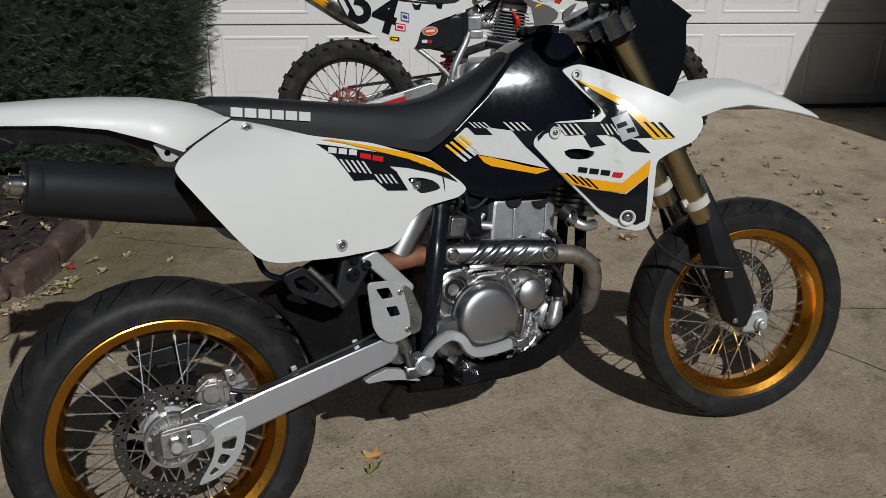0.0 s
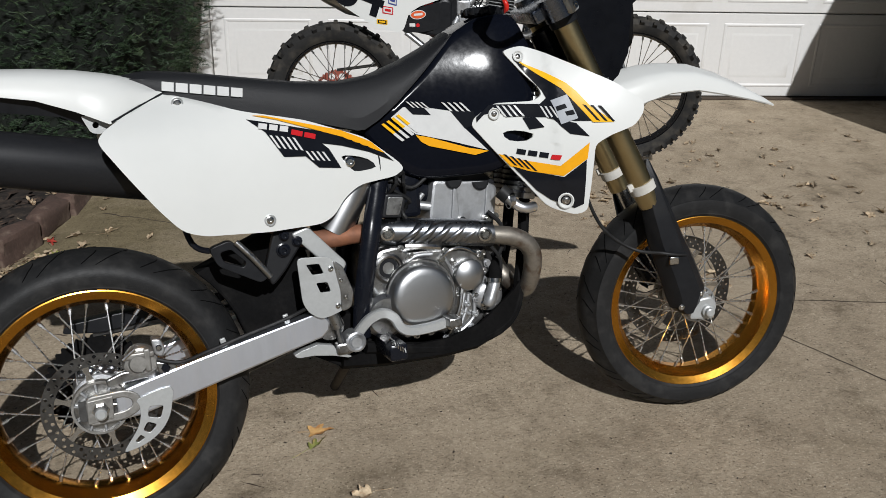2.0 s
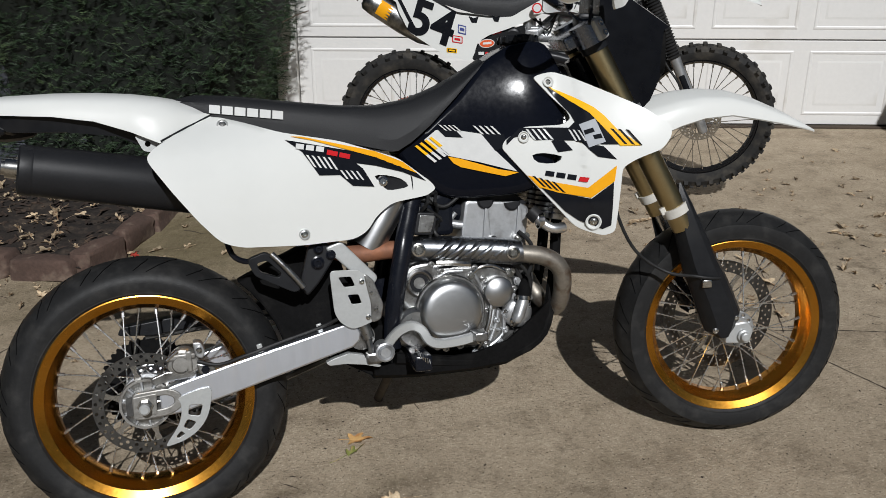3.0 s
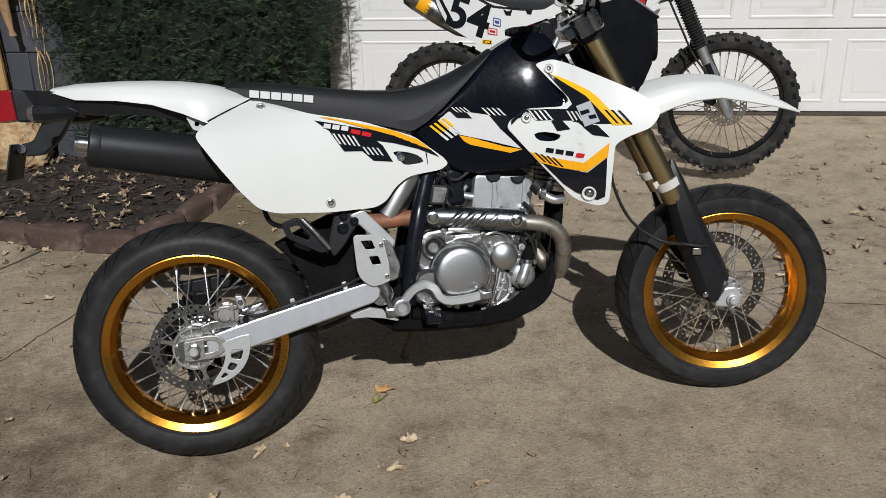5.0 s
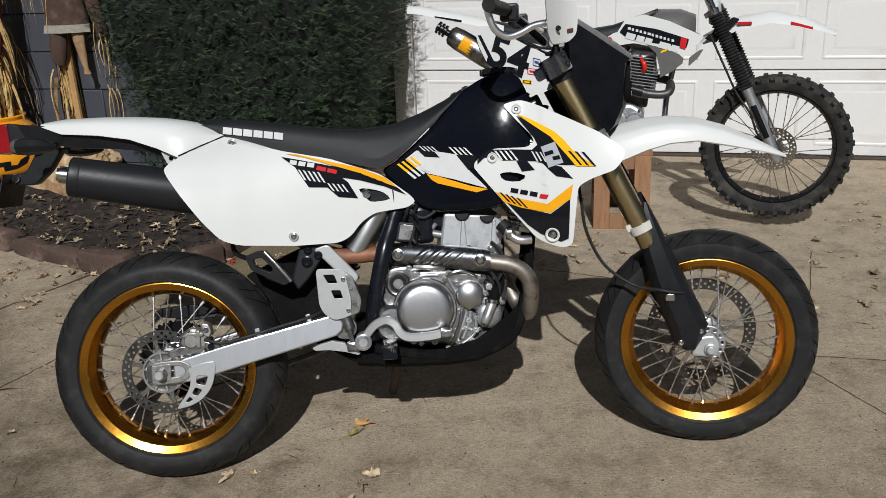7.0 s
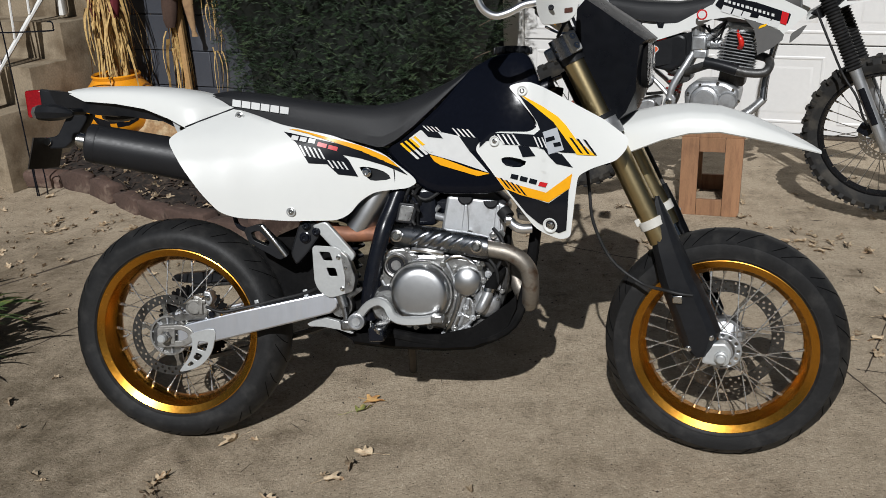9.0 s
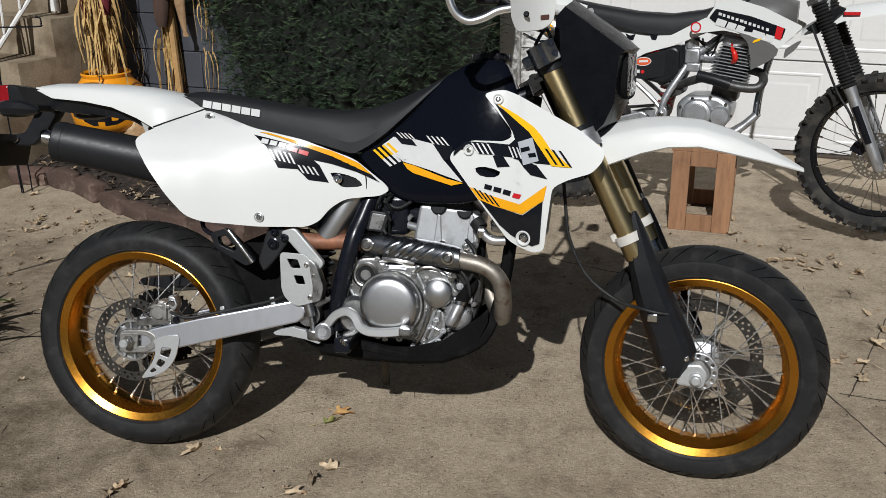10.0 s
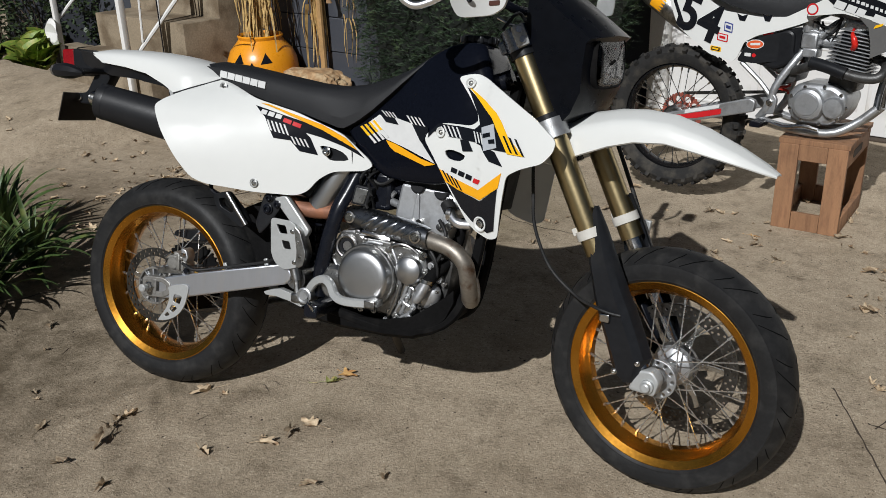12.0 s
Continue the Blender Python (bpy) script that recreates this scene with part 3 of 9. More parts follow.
tagged(new("bark_chips", me), "shredded brown bark chips lying on the bed", "mulch", kind="stuff")

rnd = random.Random(11)
line = smooth([(*p, 0) for p in EDGE], 12)
stone_meshes = []
for k in range(6):
    bm = block(-0.13, 0.13, -0.045, 0.045, 0, 0.10, 0.018, 2)
    bmesh.ops.subdivide_edges(bm, edges=list(bm.edges), cuts=1, use_grid_fill=True)
    for v in bm.verts:
        v.co += Vector((noise.noise(v.co * 14 + Vector((k * 7, 0, 0))), noise.noise(v.co * 14 + Vector((0, k * 5, 3))), noise.noise(v.co * 14 + Vector((k, 9, k))))) * 0.022
    stone_meshes.append(mesh_of("edging_stone", bm, edge_stone, angle=50))
edging = thing("bed_edging", "low reddish-brown stone edging round the mulch bed", "edging", kind="structure")
dist, last = 0.0, line[0]
for a, b in zip(line, line[1:]):
    dist += (b - a).length
    if dist > 0.255:
        dist = 0
        d = b - last
        mid = (b + last) / 2
        part("edging_stone", stone_meshes[rnd.randrange(6)], edge_stone, edging, m=Matrix.LocRotScale((mid.x, mid.y, -0.012 + rnd.uniform(-0.006, 0.01)), Euler((rnd.uniform(-0.08, 0.08), rnd.uniform(-0.05, 0.05), math.atan2(d.y, d.x) + rnd.uniform(-0.08, 0.08))), (d.length / 0.26 * 0.97, rnd.uniform(0.9, 1.2), rnd.uniform(0.85, 1.15))))
        last = b

# ---- unseen belt of trees added all round, far off, for dark reflections ----
far_green = material("far_green", (0.040, 0.055, 0.022), 0.95, vary=0.6, scale=0.6, fine=4, tint=(0.085, 0.06, 0.03), tint_at=0.56)
bm = bmesh.new()
rows = []
for k in range(121):
    a = 2 * math.pi * k / 120
    r = 24 + 4 * noise.noise(Vector((3 * math.cos(a), 3 * math.sin(a), 0)))
    h = 6.0 + 3.0 * noise.noise(Vector((5 * math.cos(a), 5 * math.sin(a), 7))) + 1.5 * noise.noise(Vector((20 * math.cos(a), 20 * math.sin(a), 3)))
    # lower behind the camera, so that metal mirrors bright sky there
    h *= 0.3 if math.sin(a) < -0.25 else 1.0
    rows.append([bm.verts.new((r * math.cos(a) * f, r * math.sin(a) * f, h * z)) for f, z in ((1.0, -0.02), (0.97, 0.3), (0.98, 0.65), (1.03, 0.9), (1.1, 1.0), (1.2, 0.0))])
for a, b in zip(rows, rows[1:]):
    for j in range(5):
        bm.faces.new((a[j], b[j], b[j + 1], a[j + 1]))
solid("backdrop", bm, far_green, "unseen belt of dark trees added round the place for reflections", "trees", kind="structure")
# ---- the supermoto: x forward from the rear axle, y to its left, z up ----
LEAN_DEG = 13.9
bike = thing("motorcycle", "white and navy supermoto with gold rims leaning on its stand", "motorcycle", pose(0, -0.059, 0.002, -LEAN_DEG, 0, 0))
RAKE, STEER = radians(26.5), radians(-12.5)
AXIS = Vector((-math.sin(RAKE), 0, math.cos(RAKE)))
HEAD = Vector((1.41, 0, 0.30))
STEERED = Matrix.Translation(HEAD) @ Matrix.Rotation(STEER, 4, AXIS) @ Matrix.Translation(-HEAD)


def tyre_mesh(name, half, outer, bead, mat):
    prof = [(-half * 0.80, bead), (-half * 0.90, bead + 0.010), (-half * 0.935, bead + 0.012), (-half * 0.935, bead + 0.0145), (-half * 0.94, bead + 0.016), (-half, bead + 0.034), (-half * 0.97, bead + 0.048), (-half * 0.86, outer - 0.026), (-half * 0.66, outer - 0.012), (-half * 0.34, outer - 0.003), (0, outer)]
    prof += [(-y, r) for y, r in reversed(prof[:-1])]
    return mesh_of(name, lathe(prof, 96), mat, angle=50)


def rim_mesh(half, outer, mat):
    h, r = half, outer
    prof = [(-h, r), (-h - 0.004, r - 0.001), (-h - 0.005, r - 0.004), (-h + 0.0025, r - 0.0215), (-h + 0.0045, r - 0.0225), (-h + 0.0055, r - 0.0185), (-h + 0.014, r - 0.0215), (-h + 0.026, r - 0.032), (-0.012, r - 0.038), (0.012, r - 0.038), (h - 0.026, r - 0.030), (h - 0.010, r - 0.023), (h + 0.002, r - 0.016), (h + 0.003, r - 0.003), (h, r), (h - 0.012, r - 0.008), (h - 0.03, r - 0.022), (-h + 0.03, r - 0.022), (-h + 0.012, r - 0.008)]
    return mesh_of("rim", lathe(prof, 96, closed=True), mat, angle=30)


def spoke_set(parent, n, hub_y, hub_r, rim_y, rim_r, mat, twist=0.75, thick=0.0018):
    """Crossed spokes with their nipples; alike ones share a mesh."""
    for side in (-1, 1):
        for way in (-1, 1):
            a = Vector((hub_r * math.cos(way * twist), side * hub_y, hub_r * math.sin(way * twist)))
            b = Vector((rim_r, side * rim_y, 0))
            d = (b - a).normalized()
            bm = join(tube([a, b], thick, 6, 1), tube([b - d * 0.019, b + d * 0.003], thick * 2.3, 6, 1))
            me = mesh_of("spoke", bm, mat)
            for k in range(n // 4):
                ang = 2 * math.pi * (k * 4 + (0 if side < 0 else 1) + (way + 1)) / n
                part("spoke", me, mat, parent, m=Matrix.Rotation(ang, 4, "Y"))


def drilled_disc(outer, inner, y0, y1, holes, hole_r, rows=2, arms=6, hub=0.04):
    """A brake disc with drilled rows, and its carrier arms."""
    cut = []
    for k in range(holes):
        for j in range(rows):
            rr = inner + (outer - inner) * (j + 0.75) / (rows + 0.5)
            a = 2 * math.pi * (k + 0.5 * (j % 2)) / holes
            cut.append(circle2(rr * math.cos(a), rr * math.sin(a), hole_r, 7))
    return prism(circle2(0, 0, outer, 64), y0, y1, holes=[circle2(0, 0, inner, 48), *cut])


def bolt(x, y, z, r=0.008, out=-0.006):
    """A round-headed bolt standing out along y, with a socket."""
    k = 1 if out > 0 else -1
    prof = [(0, r * 1.25), (out * 0.25, r * 1.25), (out * 0.35, r), (out * 0.85, r * 0.9), (out, r * 0.7), (out, r * 0.45), (out * 0.5, r * 0.4), (out * 0.5, 0)]
    return moved(lathe(prof, 14), pose(x, y, z))


# rear wheel
rear = part("rear_wheel", rim_mesh(0.058, 0.2315, gold_rim), gold_rim, bike, "gold anodised wire-spoked rim", pose(0, 0, 0.305))
part("tyre", tyre_mesh("tyre", 0.071, 0.307, 0.2225, rubber), rubber, rear, "worn smooth black road tyre")
part("hub", lathe([(-0.06, 0), (-0.06, 0.026), (-0.045, 0.03), (-0.042, 0.052), (-0.036, 0.054), (-0.03, 0.036), (0.03, 0.036), (0.036, 0.054), (0.045, 0.054), (0.05, 0.03), (0.07, 0.03), (0.07, 0)], 28), cast_light, rear, "silver cast hub")
spoke_set(rear, 36, 0.036, 0.05, 0.012, 0.199, spoke_steel)
part("brake_disc", drilled_disc(0.110, 0.086, -0.092, -0.088, 30, 0.0040), disc_steel, rear, "drilled steel rear brake disc")
carrier = part("disc_carrier", lathe([(-0.095, 0.028), (-0.095, 0.050), (-0.085, 0.050), (-0.085, 0.028)], 28, closed=True), cast, rear, "silver disc carrier")
arm_mesh = mesh_of("carrier_arm", prism(rounded([(0.048, -0.010), (0.070, -0.004), (0.092, -0.008), (0.092, 0.008), (0.070, 0.004), (0.048, 0.010)], 0.003), -0.0915, -0.087), steel)
for k in range(6):
    part("carrier_arm", arm_mesh, steel, rear, m=Matrix.Rotation(k * math.pi / 3 + 0.3, 4, "Y"))
part("sprocket", prism([(r * math.cos(a), r * math.sin(a)) for k in range(41) for r, a in ((0.104, 2 * math.pi * k / 41), (0.110, 2 * math.pi * (k + 0.25) / 41), (0.110, 2 * math.pi * (k + 0.5) / 41), (0.104, 2 * math.pi * (k + 0.75) / 41))], 0.066, 0.073, holes=[circle2(0, 0, 0.05, 24)]), dull_black, rear, "dark steel rear sprocket")

# front wheel, steered to its right
front = part("front_wheel", rim_mesh(0.047, 0.2305, gold_rim), gold_rim, bike, "gold anodised wire-spoked rim", STEERED @ pose(1.455, 0, 0.300))
part("tyre", tyre_mesh("tyre", 0.060, 0.300, 0.2225, rubber), rubber, front, "worn smooth black road tyre")
part("hub", lathe([(-0.055, 0), (-0.055, 0.017), (-0.042, 0.019), (-0.040, 0.036), (-0.034, 0.038), (-0.028, 0.020), (0.02, 0.024), (0.03, 0.046), (0.045, 0.05), (0.05, 0.03), (0.06, 0.03), (0.06, 0)], 28), cast_light, front, "silver cast hub")
spoke_set(front, 36, 0.034, 0.042, 0.010, 0.198, spoke_steel)
part("brake_disc", drilled_disc(0.150, 0.118, 0.060, 0.065, 36, 0.0036, rows=3), disc_steel, front, "large drilled front brake disc")
part("disc_carrier", lathe([(0.056, 0.03), (0.056, 0.055), (0.067, 0.055), (0.067, 0.03)], 28, closed=True), cast, front, "silver disc carrier")
part("hub_cover", prism(circle2(0, 0, 0.048, 36), -0.066, -0.058, 0.002, holes=[circle2(0, 0, 0.030, 24)] + [circle2(0.039 * math.cos(2 * math.pi * k / 12), 0.039 * math.sin(2 * math.pi * k / 12), 0.0045, 8) for k in range(12)]), cast_light, front, "pale drilled ring beside the hub")
arm_mesh = mesh_of("carrier_arm", prism(rounded([(0.052, -0.008), (0.09, 0.002), (0.122, -0.004), (0.122, 0.008), (0.09, 0.012), (0.052, 0.010)], 0.003), 0.0605, 0.0655), steel)
for k in range(6):
    part("carrier_arm", arm_mesh, steel, front, m=Matrix.Rotation(k * math.pi / 3, 4, "Y"))


def tread_grooves(wheel, half, outer, bead, count):
    """Slanting rain grooves on both tyre shoulders: thin strips laid on, the grooves' shade in their near-black colour;
    alike ones share a mesh.
    """
    prof = [(half * 0.10, outer - 0.0004), (half * 0.34, outer - 0.003), (half * 0.66, outer - 0.012), (half * 0.86, outer - 0.026)]
    for side in (-1, 1):
        for kind, (u0, u1, slant) in enumerate(((0.0, 3.0, 0.20), (1.0, 2.8, 0.10))):
            rows = []
            for j in range(13):
                u = u0 + (u1 - u0) * j / 12
                y, r = (float(np.interp(u, range(4), [p[q] for p in prof])) for q in (0, 1))
                a, w = slant * (j / 12) ** 1.4, 0.0016 * (1 - 0.5 * abs(j / 6 - 1)) / outer
                rows.append([((r + 0.0007) * math.cos(a + b), side * (y + 0.0004), (r + 0.0007) * math.sin(a + b)) for b in (-w, w)] + [((r - 0.002) * math.cos(a + b), side * y, (r - 0.002) * math.sin(a + b)) for b in (w, -w)])
            me = mesh_of("tread_groove", loft(rows), groove_shade)
            for k in range(count):
                part("tread_groove", me, groove_shade, wheel, m=Matrix.Rotation(2 * math.pi * (k + 0.5 * kind + 0.25 * side) / count, 4, "Y"))


tread_grooves(front, 0.060, 0.300, 0.2225, 16)
tread_grooves(rear, 0.071, 0.307, 0.2225, 16)

# swingarm
for s, nm in ((-1, "right"), (1, "left")):
    y0, y1 = (-0.118, -0.082) if s < 0 else (0.082, 0.118)
    arm = part("swingarm", prism([(0.030, 0.333), (0.062, 0.343), (0.184, 0.374), (0.455, 0.436), (0.472, 0.410), (0.468, 0.392), (0.452, 0.378), (0.180, 0.307), (0.076, 0.281), (0.030, 0.277)], y0, y1, 0.004), brushed_arm, bike, "brushed aluminium box-section swingarm")
    end = part("axle_block", prism(rounded([(-0.026, 0.276), (0.050, 0.280), (0.078, 0.296), (0.076, 0.326), (0.050, 0.340), (-0.026, 0.336)], 0.014), y0 - 0.003 if s < 0 else y0 + 0.003, y1 - 0.003 if s < 0 else y1 + 0.003, 0.003, holes=[rounded([(-0.014, 0.292), (0.046, 0.298), (0.060, 0.306), (0.058, 0.318), (0.044, 0.325), (-0.014, 0.322)], 0.007)]), axle_grey, arm, "swingarm end with a long slot")
    # dark plate added behind the slot, its colour standing for shade inside
    part("slot_back", prism(rounded([(-0.040, 0.284), (0.064, 0.290), (0.064, 0.332), (-0.040, 0.326)], 0.006), y0 + 0.010, y1 - 0.010), dark_shade_metal, arm)
    yf = y0 - 0.004 if s < 0 else y1 + 0.004
    part("axle_adjuster", prism(rounded([(-0.026, 0.281), (0.023, 0.286), (0.025, 0.332), (-0.024, 0.328)], 0.003), yf, yf - s * 0.02, 0.002), axle_grey, arm, "grey axle adjuster plate")
    part("adjuster_bolt", tube([(0.022, yf - s * 0.010, 0.311), (0.058, yf - s * 0.010, 0.314)], 0.0035, 8, 1), steel, arm)
    part("axle_nut", moved(lathe([(0, 0), (0, 0.017), (0.004 * s, 0.017), (0.004 * s, 0.0135), (0.014 * s, 0.0135), (0.014 * s, 0)], 6), pose(0, yf, 0.307)), steel, arm, "hexagonal axle nut")
    part("axle_slider", moved(lathe([(0.012 * s, 0), (0.012 * s, 0.009), (0.016 * s, 0.0115), (0.030 * s, 0.0115), (0.033 * s, 0.008), (0.033 * s, 0)], 18), pose(0, yf, 0.307)), guard_alu, arm, "pale plastic axle slider")
part("pivot", moved(lathe([(-0.10, 0.0), (-0.10, 0.03), (0.10, 0.03), (0.10, 0)], 20), pose(0.475, 0, 0.395)), cast, bike, "cast swingarm pivot")
for x, z in ((0.252, 0.388), (0.385, 0.418)):
    part("hose_clip", moved(join(block(-0.022, 0.022, -0.1, -0.09, 0, 0.006, 0.002), block(-0.006, 0.006, -0.1, -0.092, 0.0, 0.026, 0.002)), pose(x, -0.005, z - 0.006, 0, -12, 0)), guard_alu, bike, "pale plastic hose clip")
part("brake_hose", tube([(0.115, -0.12, 0.39), (0.16, -0.125, 0.378), (0.22, -0.11, 0.388), (0.30, -0.105, 0.408), (0.38, -0.105, 0.428), (0.43, -0.12, 0.45)], 0.0042, 8, 5), rubber, bike, "thin black rear brake hose")

# rear caliper and fin
cal = part("rear_caliper", join(prism(rounded([(0.048, 0.378), (0.060, 0.408), (0.080, 0.420), (0.104, 0.414), (0.118, 0.398), (0.126, 0.374), (0.104, 0.360), (0.070, 0.358)], 0.010), -0.112, -0.070, 0.008), moved(lathe([(0.0, 0.019), (-0.012, 0.019), (-0.016, 0.016), (-0.016, 0)], 20), pose(0.080, -0.104, 0.386)), block(0.055, 0.112, -0.118, -0.100, 0.396, 0.408, 0.003), block(0.092, 0.104, -0.120, -0.100, 0.368, 0.414, 0.003)), axle_grey, bike, "cast aluminium rear brake caliper")
part("slide_boss", prism(rounded([(0.108, 0.432), (0.126, 0.430), (0.134, 0.408), (0.126, 0.392), (0.112, 0.400)], 0.006), -0.120, -0.085, 0.004), cast_light, cal)
part("slide_boss", prism(rounded([(0.112, 0.384), (0.150, 0.376), (0.152, 0.362), (0.116, 0.358)], 0.006), -0.116, -0.090, 0.004), cast, cal)
part("slide_pin", moved(disc(0.006, -0.012, 0.0, 0.002, 12), pose(0.121, -0.120, 0.416)), steel, cal)
part("slide_pin", moved(disc(0.009, -0.010, 0.0, 0.002, 6), pose(0.130, -0.116, 0.370)), black_paint, cal)
part("pad_pin", tube([(0.052, -0.116, 0.398), (0.076, -0.116, 0.416)], 0.004, 8, 1), steel, cal)
part("caliper_bracket", prism(rounded([(0.018, 0.345), (0.060, 0.350), (0.110, 0.352), (0.112, 0.368), (0.050, 0.372), (0.015, 0.360)], 0.006), -0.108, -0.096, 0.003), cast, bike, "cast caliper bracket")
ring = part("hub_ring", moved(join(lathe([(-0.090, 0.049), (-0.103, 0.0495), (-0.103, 0.0545), (-0.090, 0.0555)], 40), lathe([(-0.094, 0.012), (-0.104, 0.016), (-0.104, 0.024), (-0.094, 0.027)], 24)), pose(0, 0, 0.306)), axle_grey, bike, "pale cast caliper bracket with a raised rim")
# base disc painted dark for the shade between the ribs
part("hub_face", moved(lathe([(-0.0935, 0.0), (-0.0935, 0.0505), (-0.088, 0.0505), (-0.088, 0.0)], 40), pose(0, 0, 0.306)), dark_shade_metal, ring, "recessed hub face, darkened for the shade between the ribs")
rib_mesh = mesh_of("rib", block(0.022, 0.0505, -0.1015, -0.093, -0.0026, 0.0026, 0.0010, 1), cast_light)
for k in range(10):
    part("rib", rib_mesh, cast_light, ring, m=pose(0, 0, 0.306) @ Matrix.Rotation(2 * math.pi * k / 10 + 0.2, 4, "Y"))
def about_axle(*rows):
    """Points about the rear axle from angles in degrees and radii."""
    return [(r * math.cos(radians(a)), 0.307 + r * math.sin(radians(a))) for a, r in rows]


fin = about_axle((10, 0.136), (-6, 0.134), (-20, 0.130), (-34, 0.123), (-48, 0.114), (-60, 0.106), (-70, 0.100), (-62, 0.090), (-50, 0.084), (-36, 0.080), (-20, 0.076), (-4, 0.072), (8, 0.072))
part("disc_guard", prism(smooth(fin, 3, True), -0.122, -0.117, 0.001, holes=[rounded(about_axle((-6, 0.090), (-6, 0.118), (-19, 0.115), (-20, 0.090)), 0.006), rounded(about_axle((-26, 0.092), (-26, 0.112), (-37, 0.107), (-38, 0.092)), 0.005), rounded(about_axle((-44, 0.093), (-44, 0.104), (-53, 0.100), (-54, 0.094)), 0.003)]), guard_alu, bike, "pale aluminium crescent disc guard with slots")

# chain and its guide on the far side
part("chain", join(tube([(0, 0.069, 0.415), (0.25, 0.069, 0.43), (0.50, 0.069, 0.425)], 0.008, 6, 3), tube([(0, 0.069, 0.196), (0.25, 0.069, 0.26), (0.50, 0.069, 0.34)], 0.008, 6, 3)), disc_steel, bike, "dark steel drive chain")
part("chain_guide", prism(rounded([(-0.06, 0.428), (0.02, 0.420), (0.28, 0.452), (0.30, 0.474), (0.05, 0.456), (-0.05, 0.446)], 0.01), 0.05, 0.09, 0.004), black_plastic, bike, "black plastic chain guard")


# tail
def tail_ring(x, top, low, half, drop):
    """Half-round cross-section of the rear mudguard."""
    w = half
    return [(x, y, z) for y, z in ((-w, low), (-w * 0.97, (low + top) / 2), (-w * 0.82, top - drop), (-w * 0.45, top - drop * 0.2), (0, top), (w * 0.45, top - drop * 0.2), (w * 0.82, top - drop), (w * 0.97, (low + top) / 2), (w, low), (w * 0.9, low + 0.003), (w * 0.6, top - drop - 0.012), (0, top - 0.012), (-w * 0.6, top - drop - 0.012), (-w * 0.9, low + 0.003))]


rings = [tail_ring(x, t, l, w, d) for x, t, l, w, d in ((-0.272, 0.965, 0.952, 0.060, 0.006), (-0.215, 0.972, 0.930, 0.082, 0.010), (-0.12, 0.973, 0.922, 0.096, 0.014), (-0.04, 0.970, 0.908, 0.100, 0.016), (0.03, 0.964, 0.882, 0.110, 0.018), (0.085, 0.955, 0.856, 0.124, 0.02), (0.13, 0.945, 0.872, 0.104, 0.02), (0.182, 0.930, 0.892, 0.068, 0.016), (0.225, 0.918, 0.896, 0.048, 0.012))]
part("rear_mudguard", loft(rings), white_plastic, bike, "glossy white plastic rear mudguard", angle=50)
part("mudguard_liner", loft([[(x, -w, z1), (x, w, z1), (x, w * 0.8, z0), (x, -w * 0.8, z0)] for x, z1, z0, w in ((-0.36, 0.965, 0.90, 0.04), (-0.27, 0.955, 0.915, 0.062), (-0.2, 0.94, 0.895, 0.078), (-0.1, 0.935, 0.89, 0.088), (0.0, 0.93, 0.875, 0.09), (0.08, 0.91, 0.835, 0.085))]), black_plastic, bike, "black plastic underside of the tail")
part("tail_light", prism(rounded([(-0.412, 0.963), (-0.362, 0.966), (-0.356, 0.892), (-0.405, 0.888)], 0.008), -0.042, 0.042, 0.006), red_lens, bike, "red rear lamp with a ribbed lens")
part("lamp_housing", prism(rounded([(-0.366, 0.968), (-0.30, 0.955), (-0.27, 0.93), (-0.29, 0.89), (-0.358, 0.886)], 0.01), -0.046, 0.046, 0.006), black_plastic, bike, "black tail lamp housing")
for s in (-1, 1):
    sig = part("turn_signal", moved(loft([[(x, r * math.cos(a), r * 0.74 * math.sin(a) - dz) for a in (2 * math.pi * k / 8 for k in range(8))] for x, r, dz in ((-0.046, 0.026, 0.0), (-0.020, 0.030, 0.0), (0.010, 0.026, 0.001), (0.036, 0.015, 0.003), (0.046, 0.006, 0.004))]), pose(-0.240, s * 0.175, 0.900)), black_plastic, bike, "smoked black turn signal with a faceted body", angle=30)
    part("lens", moved(loft([[(x, r * math.cos(a), r * 0.74 * math.sin(a)) for a in (2 * math.pi * k / 8 for k in range(8))] for x, r in ((-0.060, 0.014), (-0.056, 0.023), (-0.047, 0.027), (-0.0445, 0.0265))]), pose(-0.240, s * 0.175, 0.900)), material("smoked_lens", (0.085, 0.080, 0.075), 0.18, vary=0.2, coat=0.3), sig, "smoky grey lens", angle=30)
    part("stem", tube([(-0.24, s * 0.04, 0.905), (-0.24, s * 0.155, 0.900)], 0.009, 8, 1), black_plastic, sig)
bracket = part("plate_bracket", prism(rounded([(-0.30, 0.90), (-0.235, 0.90), (-0.275, 0.84), (-0.315, 0.805), (-0.365, 0.805), (-0.37, 0.835), (-0.335, 0.84)], 0.012), -0.02, 0.02, 0.005), black_plastic, bike, "black plastic number plate bracket")
part("number_plate", moved(block(-0.002, 0.002, -0.075, 0.075, -0.088, 0, 0.001), pose(-0.372, 0, 0.836, 0, 14, 0)), material("plate_back", (0.022, 0.018, 0.015), 0.5, vary=0.3, scale=10, spec=0.2), bracket, "brownish number plate seen from its edge")
part("reflector", moved(disc(0.012, -0.004, 0.004, 0.001, 14), pose(-0.362, -0.024, 0.825)), chrome, bracket)
part("bracket_lug", prism(rounded([(0.035, 0.875), (0.065, 0.872), (0.085, 0.852), (0.068, 0.838), (0.05, 0.842)], 0.006), -0.097, -0.092, holes=[circle2(0.06, 0.856, 0.006, 10)]), guard_alu, bike, "small silver fixing lug")

